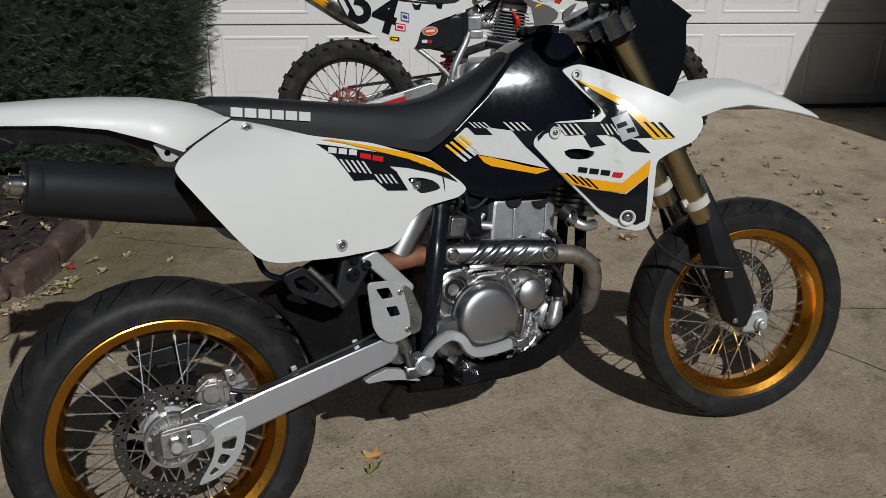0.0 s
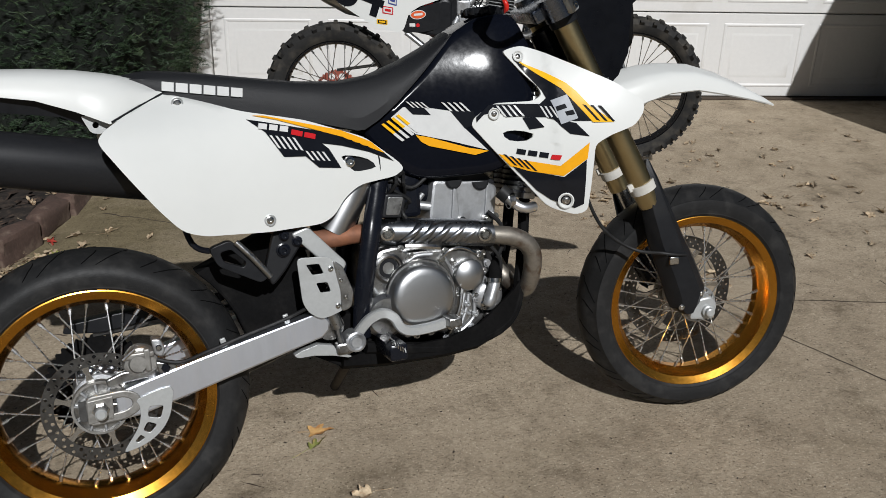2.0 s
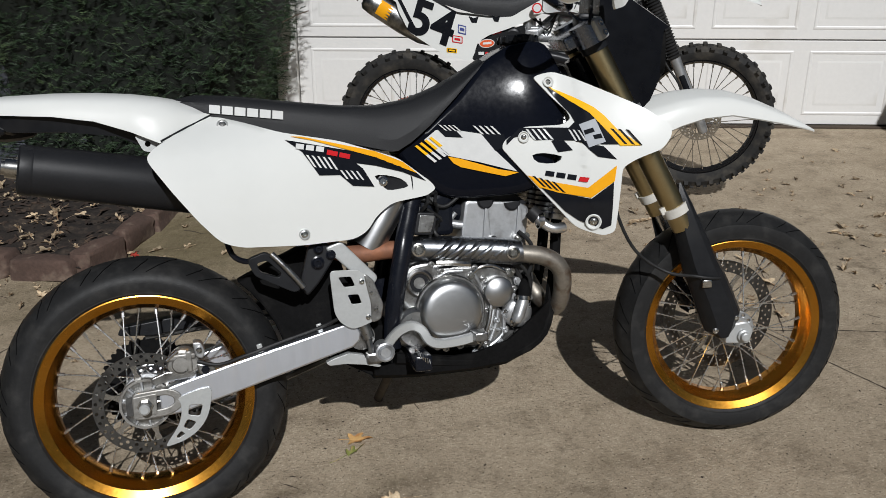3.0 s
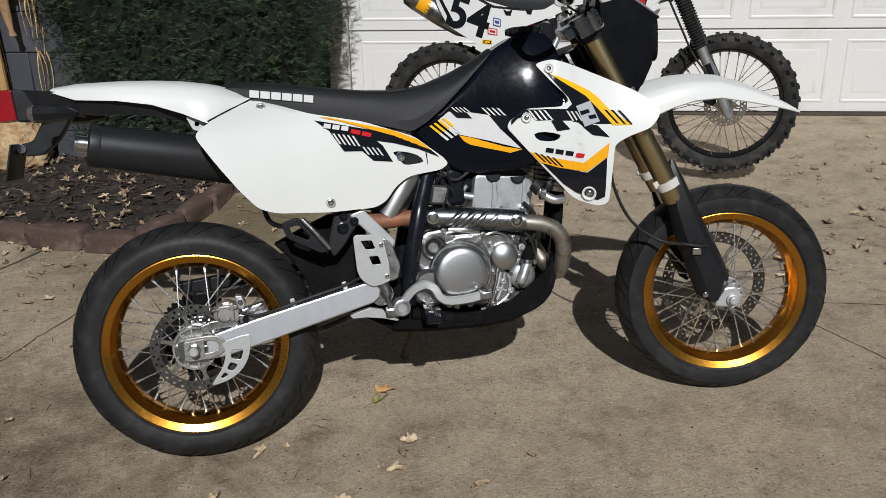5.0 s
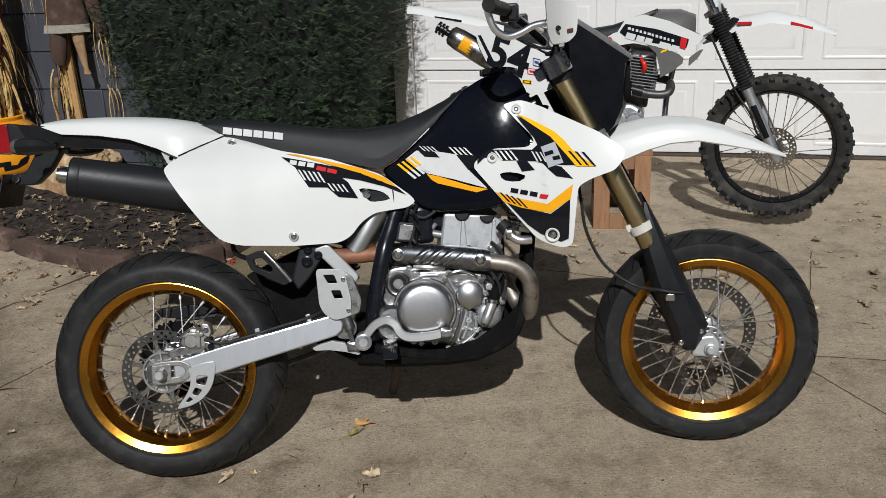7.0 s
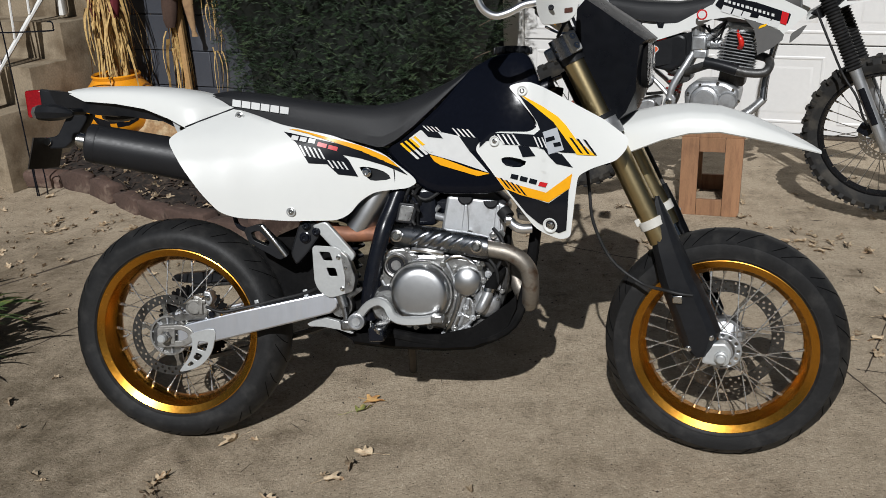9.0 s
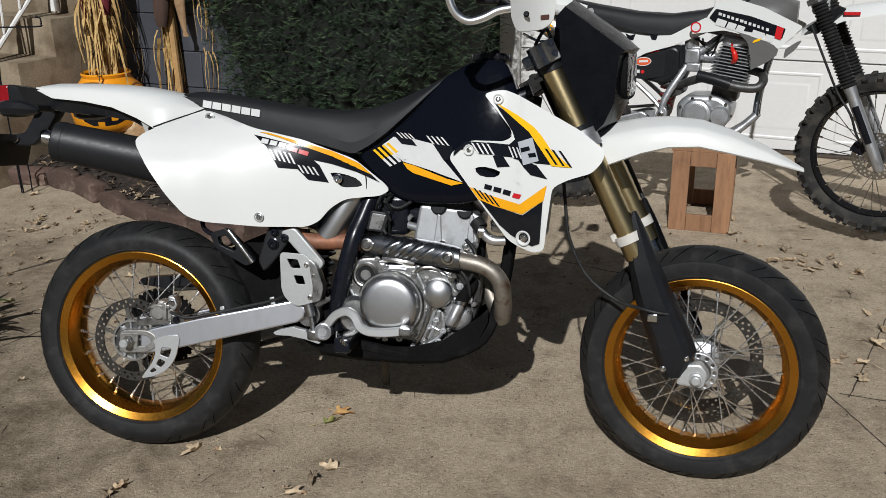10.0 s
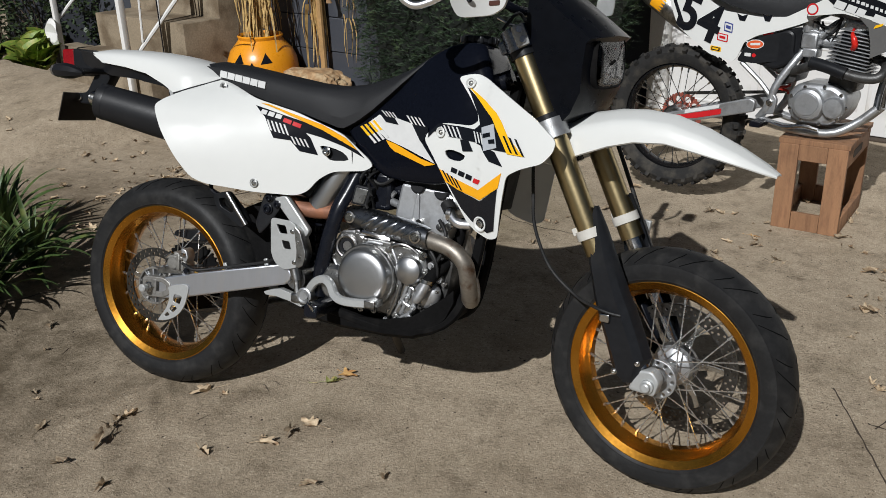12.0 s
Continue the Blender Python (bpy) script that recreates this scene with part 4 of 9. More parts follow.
# black inner mudguard ahead of the tyre, made solid to hide lit ground; under the pivot a block in the linkage's place,
# added to stop the sun
GUARD = [(0.317 * math.cos(radians(a)), 0.305 + 0.317 * math.sin(radians(a))) for a in (5, 14, 24, 32, 40, 47)]
part("inner_mudguard", prism(GUARD + [(0.30, 0.575), (0.36, 0.60), (0.44, 0.60), (0.46, 0.52), (0.49, 0.44)], -0.034, 0.034, 0.006), dull_black, bike, "black plastic inner mudguard")
part("shock_linkage", prism(rounded([(0.37, 0.395), (0.40, 0.345), (0.44, 0.325), (0.50, 0.290), (0.60, 0.290), (0.60, 0.40), (0.43, 0.42)], 0.008), -0.062, 0.062, 0.004), dull_black, bike, "dark block in the shock linkage's place, added to stop the sun")
# ---- bodywork ----
def table(*rows):
    """A smooth curve through (place, value) rows, level past its ends."""
    xs, ys = [r[0] for r in rows], [r[1] for r in rows]
    m = [(ys[min(k + 1, len(ys) - 1)] - ys[max(k - 1, 0)]) / (xs[min(k + 1, len(xs) - 1)] - xs[max(k - 1, 0)]) for k in range(len(xs))]

    def value(x):
        if x <= xs[0]:
            return ys[0]
        if x >= xs[-1]:
            return ys[-1]
        k = max(i for i in range(len(xs) - 1) if xs[i] <= x)
        h = xs[k + 1] - xs[k]
        t = (x - xs[k]) / h
        return ys[k] * (1 + 2 * t) * (1 - t) ** 2 + m[k] * h * t * (1 - t) ** 2 + ys[k + 1] * t * t * (3 - 2 * t) + m[k + 1] * h * t * t * (t - 1)

    return value


panel_top = table((0.05, 0.088), (0.12, 0.078), (0.20, 0.067), (0.365, 0.068), (0.50, 0.070), (0.676, 0.073))
panel_belly = table((0.05, 0.135), (0.12, 0.130), (0.20, 0.118), (0.28, 0.095), (0.365, 0.073), (0.50, 0.038), (0.60, 0.014), (0.676, 0.0))
panel_swell = table((-0.02, -0.15), (0.0, 0.0), (0.03, 0.33), (0.065, 0.62), (0.10, 0.78), (0.13, 0.88), (0.18, 0.97), (0.22, 1.0), (0.30, 1.0))


def panel_side(x, z):
    """Half width of the side panel: it flares at the rear and tucks in towards the seat and the tank."""
    return -(panel_top(x) + panel_belly(x) * panel_swell(0.90 - z))


def panel_left(x, z):
    return -panel_side(x, z) * 0.9


PANEL = [(0.180, 0.911), (0.256, 0.889), (0.331, 0.863), (0.459, 0.836), (0.589, 0.790), (0.664, 0.730), (0.676, 0.714), (0.654, 0.700), (0.567, 0.691), (0.529, 0.666), (0.506, 0.635), (0.475, 0.620), (0.360, 0.620), (0.230, 0.631), (0.189, 0.646), (0.149, 0.693), (0.103, 0.757), (0.064, 0.815), (0.059, 0.829), (0.071, 0.844), (0.090, 0.856)]
CUT = smooth([(0.531, 0.754), (0.556, 0.754), (0.592, 0.743), (0.609, 0.725), (0.583, 0.720), (0.558, 0.721), (0.544, 0.736)], 2, True)
side_panel = part("side_panel", skin(rounded(PANEL, 0.018), panel_side, 0.004, [CUT], 4), white_plastic, bike, "large white plastic side panel with a graphic", angle=50)
part("side_panel", skin(rounded(PANEL, 0.018), panel_left, 0.004, (), 3), white_plastic, bike, "large white plastic side panel", angle=50)


def decal(outline, lat, mat, parent, label="", lift=0.0022, r=0.0):
    pts = rounded(outline, r) if r else outline
    return part("decal", skin(pts, lat, 0.001, (), 3, lift), mat, parent, label, angle=60)


def square_on(x, z, lat, out):
    """Stands on a skin at x, z with -y along its outward normal."""
    e = 0.004
    n = Vector(((lat(x + e, z) - lat(x - e, z)) / (2 * e), -1, (lat(x, z + e) - lat(x, z - e)) / (2 * e))).normalized()
    turn = Vector((0, -1, 0)).rotation_difference(n).to_matrix().to_4x4()
    return Matrix.Translation(Vector((x, lat(x, z), z)) + n * out) @ turn


def slanted(parent, lat, mat, x0, z0, dx, dz, n, w, sx, sz, lift):
    """A row of n slanted bars, each w wide."""
    for k in range(n):
        x, z = x0 + dx * k, z0 + dz * k
        decal([(x, z), (x + w, z - w * 0.25), (x + w + sx, z - w * 0.25 + sz), (x + sx, z + sz)], lat, mat, parent, lift=lift)


decal([(0.340, 0.846), (0.372, 0.839), (0.486, 0.812), (0.556, 0.798), (0.612, 0.770), (0.652, 0.733), (0.596, 0.758), (0.534, 0.777), (0.490, 0.786), (0.505, 0.773), (0.528, 0.731), (0.479, 0.737), (0.452, 0.763), (0.406, 0.766), (0.374, 0.818)], panel_side, black_decal, side_panel, "black checkered graphic")
decal([(0.352, 0.853), (0.376, 0.851), (0.535, 0.809), (0.600, 0.780), (0.632, 0.752), (0.600, 0.766), (0.534, 0.796), (0.400, 0.841)], panel_side, orange_decal, side_panel, "orange stripe", 0.0034)
slanted(side_panel, panel_side, black_decal, 0.530, 0.797, 0.018, -0.008, 4, 0.008, 0.024, -0.018, 0.0042)
for k in range(3):
    x, z = 0.360 + 0.0215 * k, 0.8265 - 0.0042 * k
    decal([(x, z), (x + 0.017, z - 0.0033), (x + 0.020, z + 0.0075), (x + 0.003, z + 0.0108)], panel_side, white_decal, side_panel, "white lettering bar", 0.0044)
for k in range(2):
    x, z = 0.426 + 0.027 * k, 0.8095 - 0.0075 * k
    decal([(x, z), (x + 0.023, z - 0.0064), (x + 0.026, z + 0.0036), (x + 0.003, z + 0.0100)], panel_side, red_decal, side_panel, "red lettering bar", 0.0044)
slanted(side_panel, panel_side, white_decal, 0.381, 0.812, 0.0118, -0.0022, 5, 0.0052, 0.015, -0.027, 0.0036)
slanted(side_panel, panel_side, white_decal, 0.452, 0.774, 0.0118, -0.0016, 4, 0.0052, 0.013, -0.020, 0.0036)
for x, z in ((0.214, 0.887), (0.362, 0.644)):
    part("screw_cup", moved(lathe([(0, 0.0115), (-0.0025, 0.012), (-0.003, 0.0105), (0.0, 0.008), (0.0, 0)], 20), pose(x, panel_side(x, z) - 0.001, z)), guard_alu, side_panel)
    part("screw", bolt(x, panel_side(x, z) - 0.001, z, 0.0062, -0.005), steel, side_panel)
part("vent_backing", prism(rounded([(0.515, 0.765), (0.62, 0.75), (0.62, 0.71), (0.53, 0.71)], 0.01), -0.082, -0.078), black_plastic, bike)
part("panel_seam", tube([(x, panel_side(x, z) - 0.0012, z) for x, z in ((0.089, 0.860), (0.124, 0.877), (0.160, 0.894), (0.196, 0.910))], 0.0022, 6, 3), black_plastic, bike, "dark joint between mudguard and side panel")
part("vent_screw", bolt(0.548, -0.092, 0.741, 0.010, -0.010), chrome, bike)


# seat: cross-sections along its length
def seat_ring(x, top, low, w_top, w_low):
    h = top - low
    side = [(-w_low, low), (-w_low * 1.0, low + 0.25 * h), (-(w_low + w_top) / 2 - 0.004, low + 0.6 * h), (-w_top, top - 0.010), (-w_top * 0.82, top - 0.002), (-w_top * 0.4, top + 0.003)]
    return [(x, y, z) for y, z in side + [(0, top + 0.004)] + [(-y, z) for y, z in reversed(side)]]


def seat_stations(n):
    top = [(0.118, 0.944), (0.16, 0.951), (0.237, 0.945), (0.366, 0.926), (0.468, 0.912), (0.556, 0.907), (0.631, 0.917), (0.706, 0.944), (0.767, 0.973), (0.812, 1.000)]
    low = [(0.118, 0.936), (0.183, 0.906), (0.331, 0.862), (0.457, 0.836), (0.585, 0.802), (0.624, 0.823), (0.669, 0.857), (0.73, 0.913), (0.812, 0.992)]
    wt = [(0.118, 0.042), (0.2, 0.054), (0.35, 0.066), (0.5, 0.070), (0.62, 0.060), (0.72, 0.052), (0.812, 0.045)]
    wl = [(0.118, 0.048), (0.2, 0.064), (0.35, 0.076), (0.5, 0.082), (0.59, 0.084), (0.66, 0.082), (0.74, 0.076), (0.812, 0.06)]
    for k in range(n + 1):
        x = 0.118 + 0.694 * k / n
        yield seat_ring(x, *(np.interp(x, *zip(*c)) for c in (top, low, wt, wl)))


part("seat", loft(list(seat_stations(44))), seat_vinyl, bike, "long black vinyl seat", angle=60)
for k in range(6):
    x = 0.189 + 0.0262 * k
    z = 0.9125 - 0.15 * (x - 0.19)
    y = -0.0695 - 0.075 * (x - 0.19)
    part("seat_lettering", prism([(x, z), (x + 0.0225, z - 0.0034), (x + 0.0245, z + 0.0142), (x + 0.002, z + 0.0176)], y, -0.035), white_decal, bike, "white lettering bar")


# tank: navy plastic between the seat and the steering head
tank_width = table((0.60, 0.066), (0.70, 0.068), (0.74, 0.074), (0.80, 0.090), (0.86, 0.106), (0.92, 0.117), (1.0, 0.112))


def tank_side(x, z):
    up = max(z - 0.84, 0)
    return -(tank_width(x) - 1.2 * up * up - 0.6 * max(0.78 - z, 0) ** 2)


TANK = [(0.595, 0.797), (0.630, 0.822), (0.676, 0.860), (0.737, 0.915), (0.800, 0.985), (0.840, 1.012), (0.880, 1.030), (0.945, 1.034), (0.972, 1.000), (1.000, 0.900), (0.985, 0.800), (0.930, 0.720), (0.880, 0.690), (0.800, 0.684), (0.725, 0.686), (0.678, 0.705), (0.630, 0.752)]


def tank_body():
    """Nested outlines from one flank over the top to the other."""
    base = [Vector((p.x, p.y)) for p in smooth([(x, z, 0) for x, z in TANK], 3, True)]
    mid = sum(base, Vector((0, 0))) / len(base)
    rows = []
    for f, scale in ((-1.0, 0.08), (-1.0, 0.25), (-1.0, 0.42), (-1.0, 0.58), (-1.0, 0.74), (-1.0, 0.87), (-1.0, 0.955), (-0.94, 0.99), (-0.80, 1.0), (-0.4, 1.004), (0, 1.006), (0.4, 1.004), (0.80, 1.0), (0.94, 0.99), (1.0, 0.955), (1.0, 0.74), (1.0, 0.42), (1.0, 0.08)):
        row = []
        for p in base:
            q = mid + (p - mid) * scale
            row.append((q.x, f * abs(tank_side(q.x, q.y)), q.y))
        rows.append(row)
    return loft(rows)


tank = part("fuel_tank", tank_body(), navy_gloss, bike, "glossy dark navy plastic fuel tank", angle=60)
part("fuel_cap", moved(join(disc(0.047, 0, 0.020, 0.006, 28), *[moved(block(-0.005, 0.005, 0.002, 0.018, -0.050, -0.044, 0.002), Matrix.Rotation(2 * math.pi * k / 14, 4, "Y")) for k in range(14)]), pose(0.915, 0, 1.034, 90, 0, 0)), black_plastic, bike, "black ribbed screw fuel cap")


def tank_decal(x, z):
    return tank_side(x, z) - 0.001


decal([(0.655, 0.825), (0.684, 0.846), (0.739, 0.841), (0.785, 0.831), (0.813, 0.793), (0.862, 0.740), (0.778, 0.767), (0.709, 0.786)], tank_decal, white_decal, tank, "white tank graphic")
decal([(0.688, 0.847), (0.727, 0.845), (0.744, 0.825), (0.705, 0.829)], tank_decal, black_decal, tank, "black check", 0.0034)
decal([(0.784, 0.833), (0.835, 0.827), (0.840, 0.800), (0.815, 0.790)], tank_decal, black_decal, tank, "black check", 0.0034)
decal([(0.708, 0.784), (0.737, 0.777), (0.820, 0.748), (0.864, 0.738), (0.834, 0.731), (0.736, 0.758), (0.720, 0.768)], tank_decal, orange_decal, tank, "orange stripe", 0.0034)
slanted(tank, tank_decal, white_decal, 0.690, 0.858, 0.0105, -0.001, 4, 0.005, 0.015, -0.014, 0.0046)
slanted(tank, tank_decal, white_decal, 0.767, 0.851, 0.0125, -0.001, 4, 0.006, 0.018, -0.020, 0.0046)
for k in range(4):
    x, z = 0.632 + 0.0115 * k, 0.8125 + 0.0055 * k
    decal([(x, z), (x + 0.0055, z + 0.0028), (x + 0.0500, z - 0.037), (x + 0.0440, z - 0.040)], tank_decal, white_decal, tank, "slanted white stripe", 0.0042)
    decal([(x, z), (x + 0.0055, z + 0.0028), (x + 0.0300, z - 0.019), (x + 0.0240, z - 0.022)], tank_decal, yellow_decal, tank, "slanted yellow stripe", 0.0052)


# radiator shrouds
def shroud_side(x, z):
    ahead = 0.2 * math.tanh((x - 1) / 0.2) if x > 1 else x - 1
    flare = 0.163 + 0.42 * ahead - 0.153 * (z - 0.8) - 0.872 * (z - 0.8) ** 2
    over = 0.004 - tank_side(min(x, 1.0), z)
    return -0.5 * (flare + over + math.hypot(flare - over, 0.006)) if x < 1.0 else -flare - 0.003 * math.exp(-12 * (x - 1))


def shroud_left(x, z):
    return -shroud_side(x, z)


SHROUD = [(0.909, 0.951), (0.931, 0.958), (0.959, 0.962), (0.992, 0.949), (1.138, 0.868), (1.195, 0.824), (1.191, 0.800), (1.168, 0.773), (1.113, 0.755), (1.080, 0.737), (1.072, 0.671), (1.064, 0.589), (1.040, 0.582), (0.998, 0.597), (0.977, 0.610), (0.901, 0.703), (0.829, 0.795), (0.833, 0.810), (0.880, 0.841), (0.963, 0.840), (0.983, 0.852), (0.977, 0.870)]
HOLE = smooth([(0.894, 0.775), (0.919, 0.779), (0.956, 0.769), (0.942, 0.755), (0.906, 0.758)], 2, True)
shroud = part("radiator_shroud", skin(rounded(SHROUD, 0.012), shroud_side, 0.005, [HOLE], 4), white_plastic, bike, "white radiator shroud with yellow and black graphics", angle=50)
part("radiator_shroud", skin(rounded(SHROUD, 0.012), shroud_left, 0.005, [HOLE], 3), white_plastic, bike, "white radiator shroud", angle=50)
decal([(0.936, 0.930), (0.983, 0.895), (1.021, 0.864), (1.060, 0.811), (1.078, 0.789), (1.042, 0.791), (1.001, 0.798), (0.987, 0.801), (0.974, 0.832), (0.989, 0.845), (0.982, 0.863)], shroud_side, black_decal, shroud, "black graphic")
decal([(0.938, 0.932), (0.992, 0.902), (1.032, 0.875), (1.050, 0.856), (1.076, 0.820), (1.100, 0.802), (1.120, 0.784), (1.077, 0.786), (1.060, 0.810), (1.021, 0.863), (0.983, 0.894)], shroud_side, yellow_decal, shroud, "yellow stripe", 0.0032)
for quad in ([(0.871, 0.839), (0.923, 0.836), (0.940, 0.808), (0.902, 0.809)], [(0.922, 0.837), (0.975, 0.833), (0.987, 0.803), (0.939, 0.807)], [(0.936, 0.806), (0.962, 0.805), (0.979, 0.782), (0.948, 0.779)], [(0.998, 0.799), (1.042, 0.787), (1.068, 0.756), (1.029, 0.764), (1.011, 0.782)], [(0.839, 0.802), (0.856, 0.818), (0.868, 0.820), (0.879, 0.838), (0.868, 0.838), (0.839, 0.813)]):
    decal(quad, shroud_side, black_decal, shroud, "black check")
slanted(shroud, shroud_side, white_decal, 0.882, 0.836, 0.0125, -0.0006, 4, 0.0055, 0.0165, -0.025, 0.0034)
slanted(shroud, shroud_side, white_decal, 0.973, 0.829, 0.0095, -0.001, 3, 0.0042, 0.012, -0.026, 0.0034)
slanted(shroud, shroud_side, black_decal, 1.059, 0.826, 0.0160, -0.002, 3, 0.0065, 0.026, -0.036, 0.0042)
decal([(0.996, 0.839), (1.030, 0.850), (1.047, 0.797), (1.011, 0.786)], shroud_side, grey_decal, shroud, "plain grey emblem", 0.0044)
decal([(1.003, 0.825), (1.023, 0.830), (1.026, 0.821), (1.005, 0.815)], shroud_side, black_decal, shroud, lift=0.0054)
decal([(1.021, 0.813), (1.038, 0.816), (1.041, 0.806), (1.024, 0.804)], shroud_side, black_decal, shroud, lift=0.0054)
decal([(0.881, 0.730), (0.930, 0.713), (1.005, 0.695), (1.067, 0.742), (1.061, 0.707), (1.011, 0.672), (0.937, 0.689), (0.905, 0.700)], shroud_side, orange_decal, shroud, "orange chevron")
slanted(shroud, shroud_side, black_decal, 0.890, 0.729, 0.0135, -0.005, 4, 0.006, 0.022, -0.026, 0.0034)
decal([(0.908, 0.701), (0.944, 0.687), (1.012, 0.670), (1.059, 0.705), (1.054, 0.606), (1.036, 0.598), (0.986, 0.621), (0.957, 0.644)], shroud_side, black_decal, shroud, "black lower graphic", 0.0030)
for k in range(3):
    x, z = 0.917 + 0.023 * k, 0.7280 - 0.0052 * k
    decal([(x, z), (x + 0.018, z - 0.004), (x + 0.021, z + 0.0072), (x + 0.003, z + 0.0112)], shroud_side, black_decal, shroud, "dark lettering bar", 0.0024)
decal([(0.986, 0.711), (1.004, 0.708), (1.009, 0.718), (0.990, 0.721)], shroud_side, red_decal, shroud, "red lettering bar", 0.0024)
for x, z, r in ((0.944, 0.938, 0.007), (0.878, 0.818, 0.007), (1.017, 0.617, 0.010)):
    part("screw_cup", moved(lathe([(0, r * 1.75), (-0.003, r * 1.85), (-0.004, r * 1.6), (0.0, r * 1.2), (0.0, 0)], 20), square_on(x, z, shroud_side, 0.0025)), white_plastic, shroud)
    part("screw", moved(bolt(0, 0, 0, r * 0.72, -0.005), square_on(x, z, shroud_side, 0.0025)), steel, shroud)

# radiators
for s in (-1, 1):
    rad = part("radiator", moved(block(-0.016, 0.016, -0.05, 0.05, -0.14, 0.12, 0.004), pose(0.970, s * 0.070, 0.76, 0, 10, -6 * s)), cast, bike, "finned aluminium radiator")
    for k in range(20):
        part("fin", moved(block(-0.019, 0.019, -0.05, 0.05, -0.002, 0.002), pose(0.970, s * 0.070, 0.76, 0, 10, -6 * s) @ pose(0, 0, -0.125 + k * 0.012)), black_paint, rad)
    part("radiator_guard", moved(block(-0.006, 0.006, -0.056, 0.056, -0.14, 0.12, 0.003), pose(1.002, s * 0.070, 0.76, 0, 10, -6 * s)), black_plastic, bike, "black radiator louvre")
part("coolant_hose", tube([(0.905, -0.10, 0.632), (0.922, -0.112, 0.612), (0.942, -0.117, 0.602), (0.968, -0.112, 0.602)], 0.012, 12, 4), brushed, bike, "silver coolant pipe")
part("hose_clamp", moved(lathe([(-0.006, 0.0175), (-0.006, 0.019), (0.006, 0.019), (0.006, 0.0175)], 16, closed=True), pose(0.912, -0.105, 0.622, 0, 40, 90)), steel, bike)
part("hose_end", tube([(0.895, -0.09, 0.645), (0.91, -0.10, 0.628)], 0.018, 10, 2), rubber, bike)

# frame
for s in (-1, 1):
    part("frame_tube", tube([(0.545, s * 0.092, 0.36), (0.554, s * 0.097, 0.45), (0.584, s * 0.090, 0.58), (0.604, s * 0.070, 0.64), (0.640, s * 0.045, 0.72), (0.75, s * 0.030, 0.84), (1.02, s * 0.03, 0.96)], 0.021, 10, 5, flat=0.75), black_paint, bike, "dark blue-black painted steel frame tube")
    part("subframe_tube", tube([(0.61, s * 0.045, 0.76), (0.40, s * 0.045, 0.82), (0.15, s * 0.045, 0.885)], 0.011, 8, 3), black_paint, bike)
    part("subframe_stay", tube([(0.55, s * 0.030, 0.60), (0.40, s * 0.030, 0.68), (0.13, s * 0.045, 0.86)], 0.010, 8, 3), black_paint, bike)
    part("cradle_tube", tube([(1.03, s * 0.02, 0.95), (0.99, s * 0.035, 0.70), (0.955, s * 0.05, 0.45), (0.90, s * 0.08, 0.335), (0.75, s * 0.085, 0.302), (0.55, s * 0.095, 0.335)], 0.014, 8, 5), dull_black, bike, "black lower frame tube")
part("steering_head", tube([HEAD + AXIS * 0.52, HEAD + AXIS * 0.78], 0.03, 14, 1), black_paint, bike)
part("shock", join(tube([(0.47, 0, 0.40), (0.50, 0, 0.70)], 0.018, 12, 1), tube([(0.465 + 0.035 * k / 60 + 0.032 * math.cos(k * 0.9), 0.032 * math.sin(k * 0.9), 0.43 + 0.24 * k / 60) for k in range(61)], 0.006, 6, 1)), black_paint, bike, "rear shock absorber with coil spring")

# ---- engine ----
# the whole engine sits a little inboard of the footrests
ENGINE = pose(0.007, 0.037, -0.005)
# crankcase colour darkened to put shade into the gaps between covers
case = part("crankcase", prism(rounded([(0.565, 0.45), (0.575, 0.53), (0.60, 0.555), (0.65, 0.552), (0.72, 0.57), (0.88, 0.545), (0.905, 0.50), (0.895, 0.42), (0.87, 0.36), (0.81, 0.325), (0.63, 0.325), (0.585, 0.37)], 0.02), -0.095, 0.10, 0.012), dark_shade_metal, bike, "cast aluminium crankcase, darkened for the shade between its covers", ENGINE)
part("cover_base", prism(rounded([(0.572, 0.44), (0.570, 0.51), (0.592, 0.548), (0.640, 0.552), (0.660, 0.535), (0.745, 0.535), (0.835, 0.520), (0.846, 0.470), (0.824, 0.436), (0.786, 0.424), (0.776, 0.36), (0.765, 0.332), (0.69, 0.345), (0.632, 0.345), (0.60, 0.385)], 0.016), -0.122, -0.09, 0.007), cast, case, "cast right engine cover")
lower = part("lower_cover", prism(rounded([(0.770, 0.436), (0.800, 0.428), (0.815, 0.412), (0.818, 0.388), (0.808, 0.352), (0.790, 0.336), (0.745, 0.324), (0.735, 0.335), (0.755, 0.370)], 0.008), -0.116, -0.09, 0.005), cast, case, "lower right casting with raised ribs")
for line in ([(0.789, -0.117, 0.424), (0.776, -0.119, 0.384), (0.752, -0.119, 0.342)], [(0.799, -0.117, 0.420), (0.793, -0.118, 0.392), (0.775, -0.118, 0.350)], [(0.812, -0.117, 0.400), (0.806, -0.118, 0.362), (0.768, -0.117, 0.333)], [(0.776, -0.118, 0.384), (0.800, -0.118, 0.372)]):
    part("rib", tube(line, 0.0048, 8, 4), cast_light, lower)
for x, z in ((0.776, 0.381), (0.811, 0.372), (0.815, 0.405), (0.799, 0.345), (0.767, 0.331), (0.736, 0.329), (0.793, 0.398)):
    part("cover_bolt", moved(lathe([(0, 0.0080), (-0.006, 0.0080), (-0.006, 0.0055), (-0.011, 0.0052), (-0.011, 0.003), (-0.007, 0.003), (-0.007, 0)], 10), pose(x, -0.117, z)), cast_light, lower)
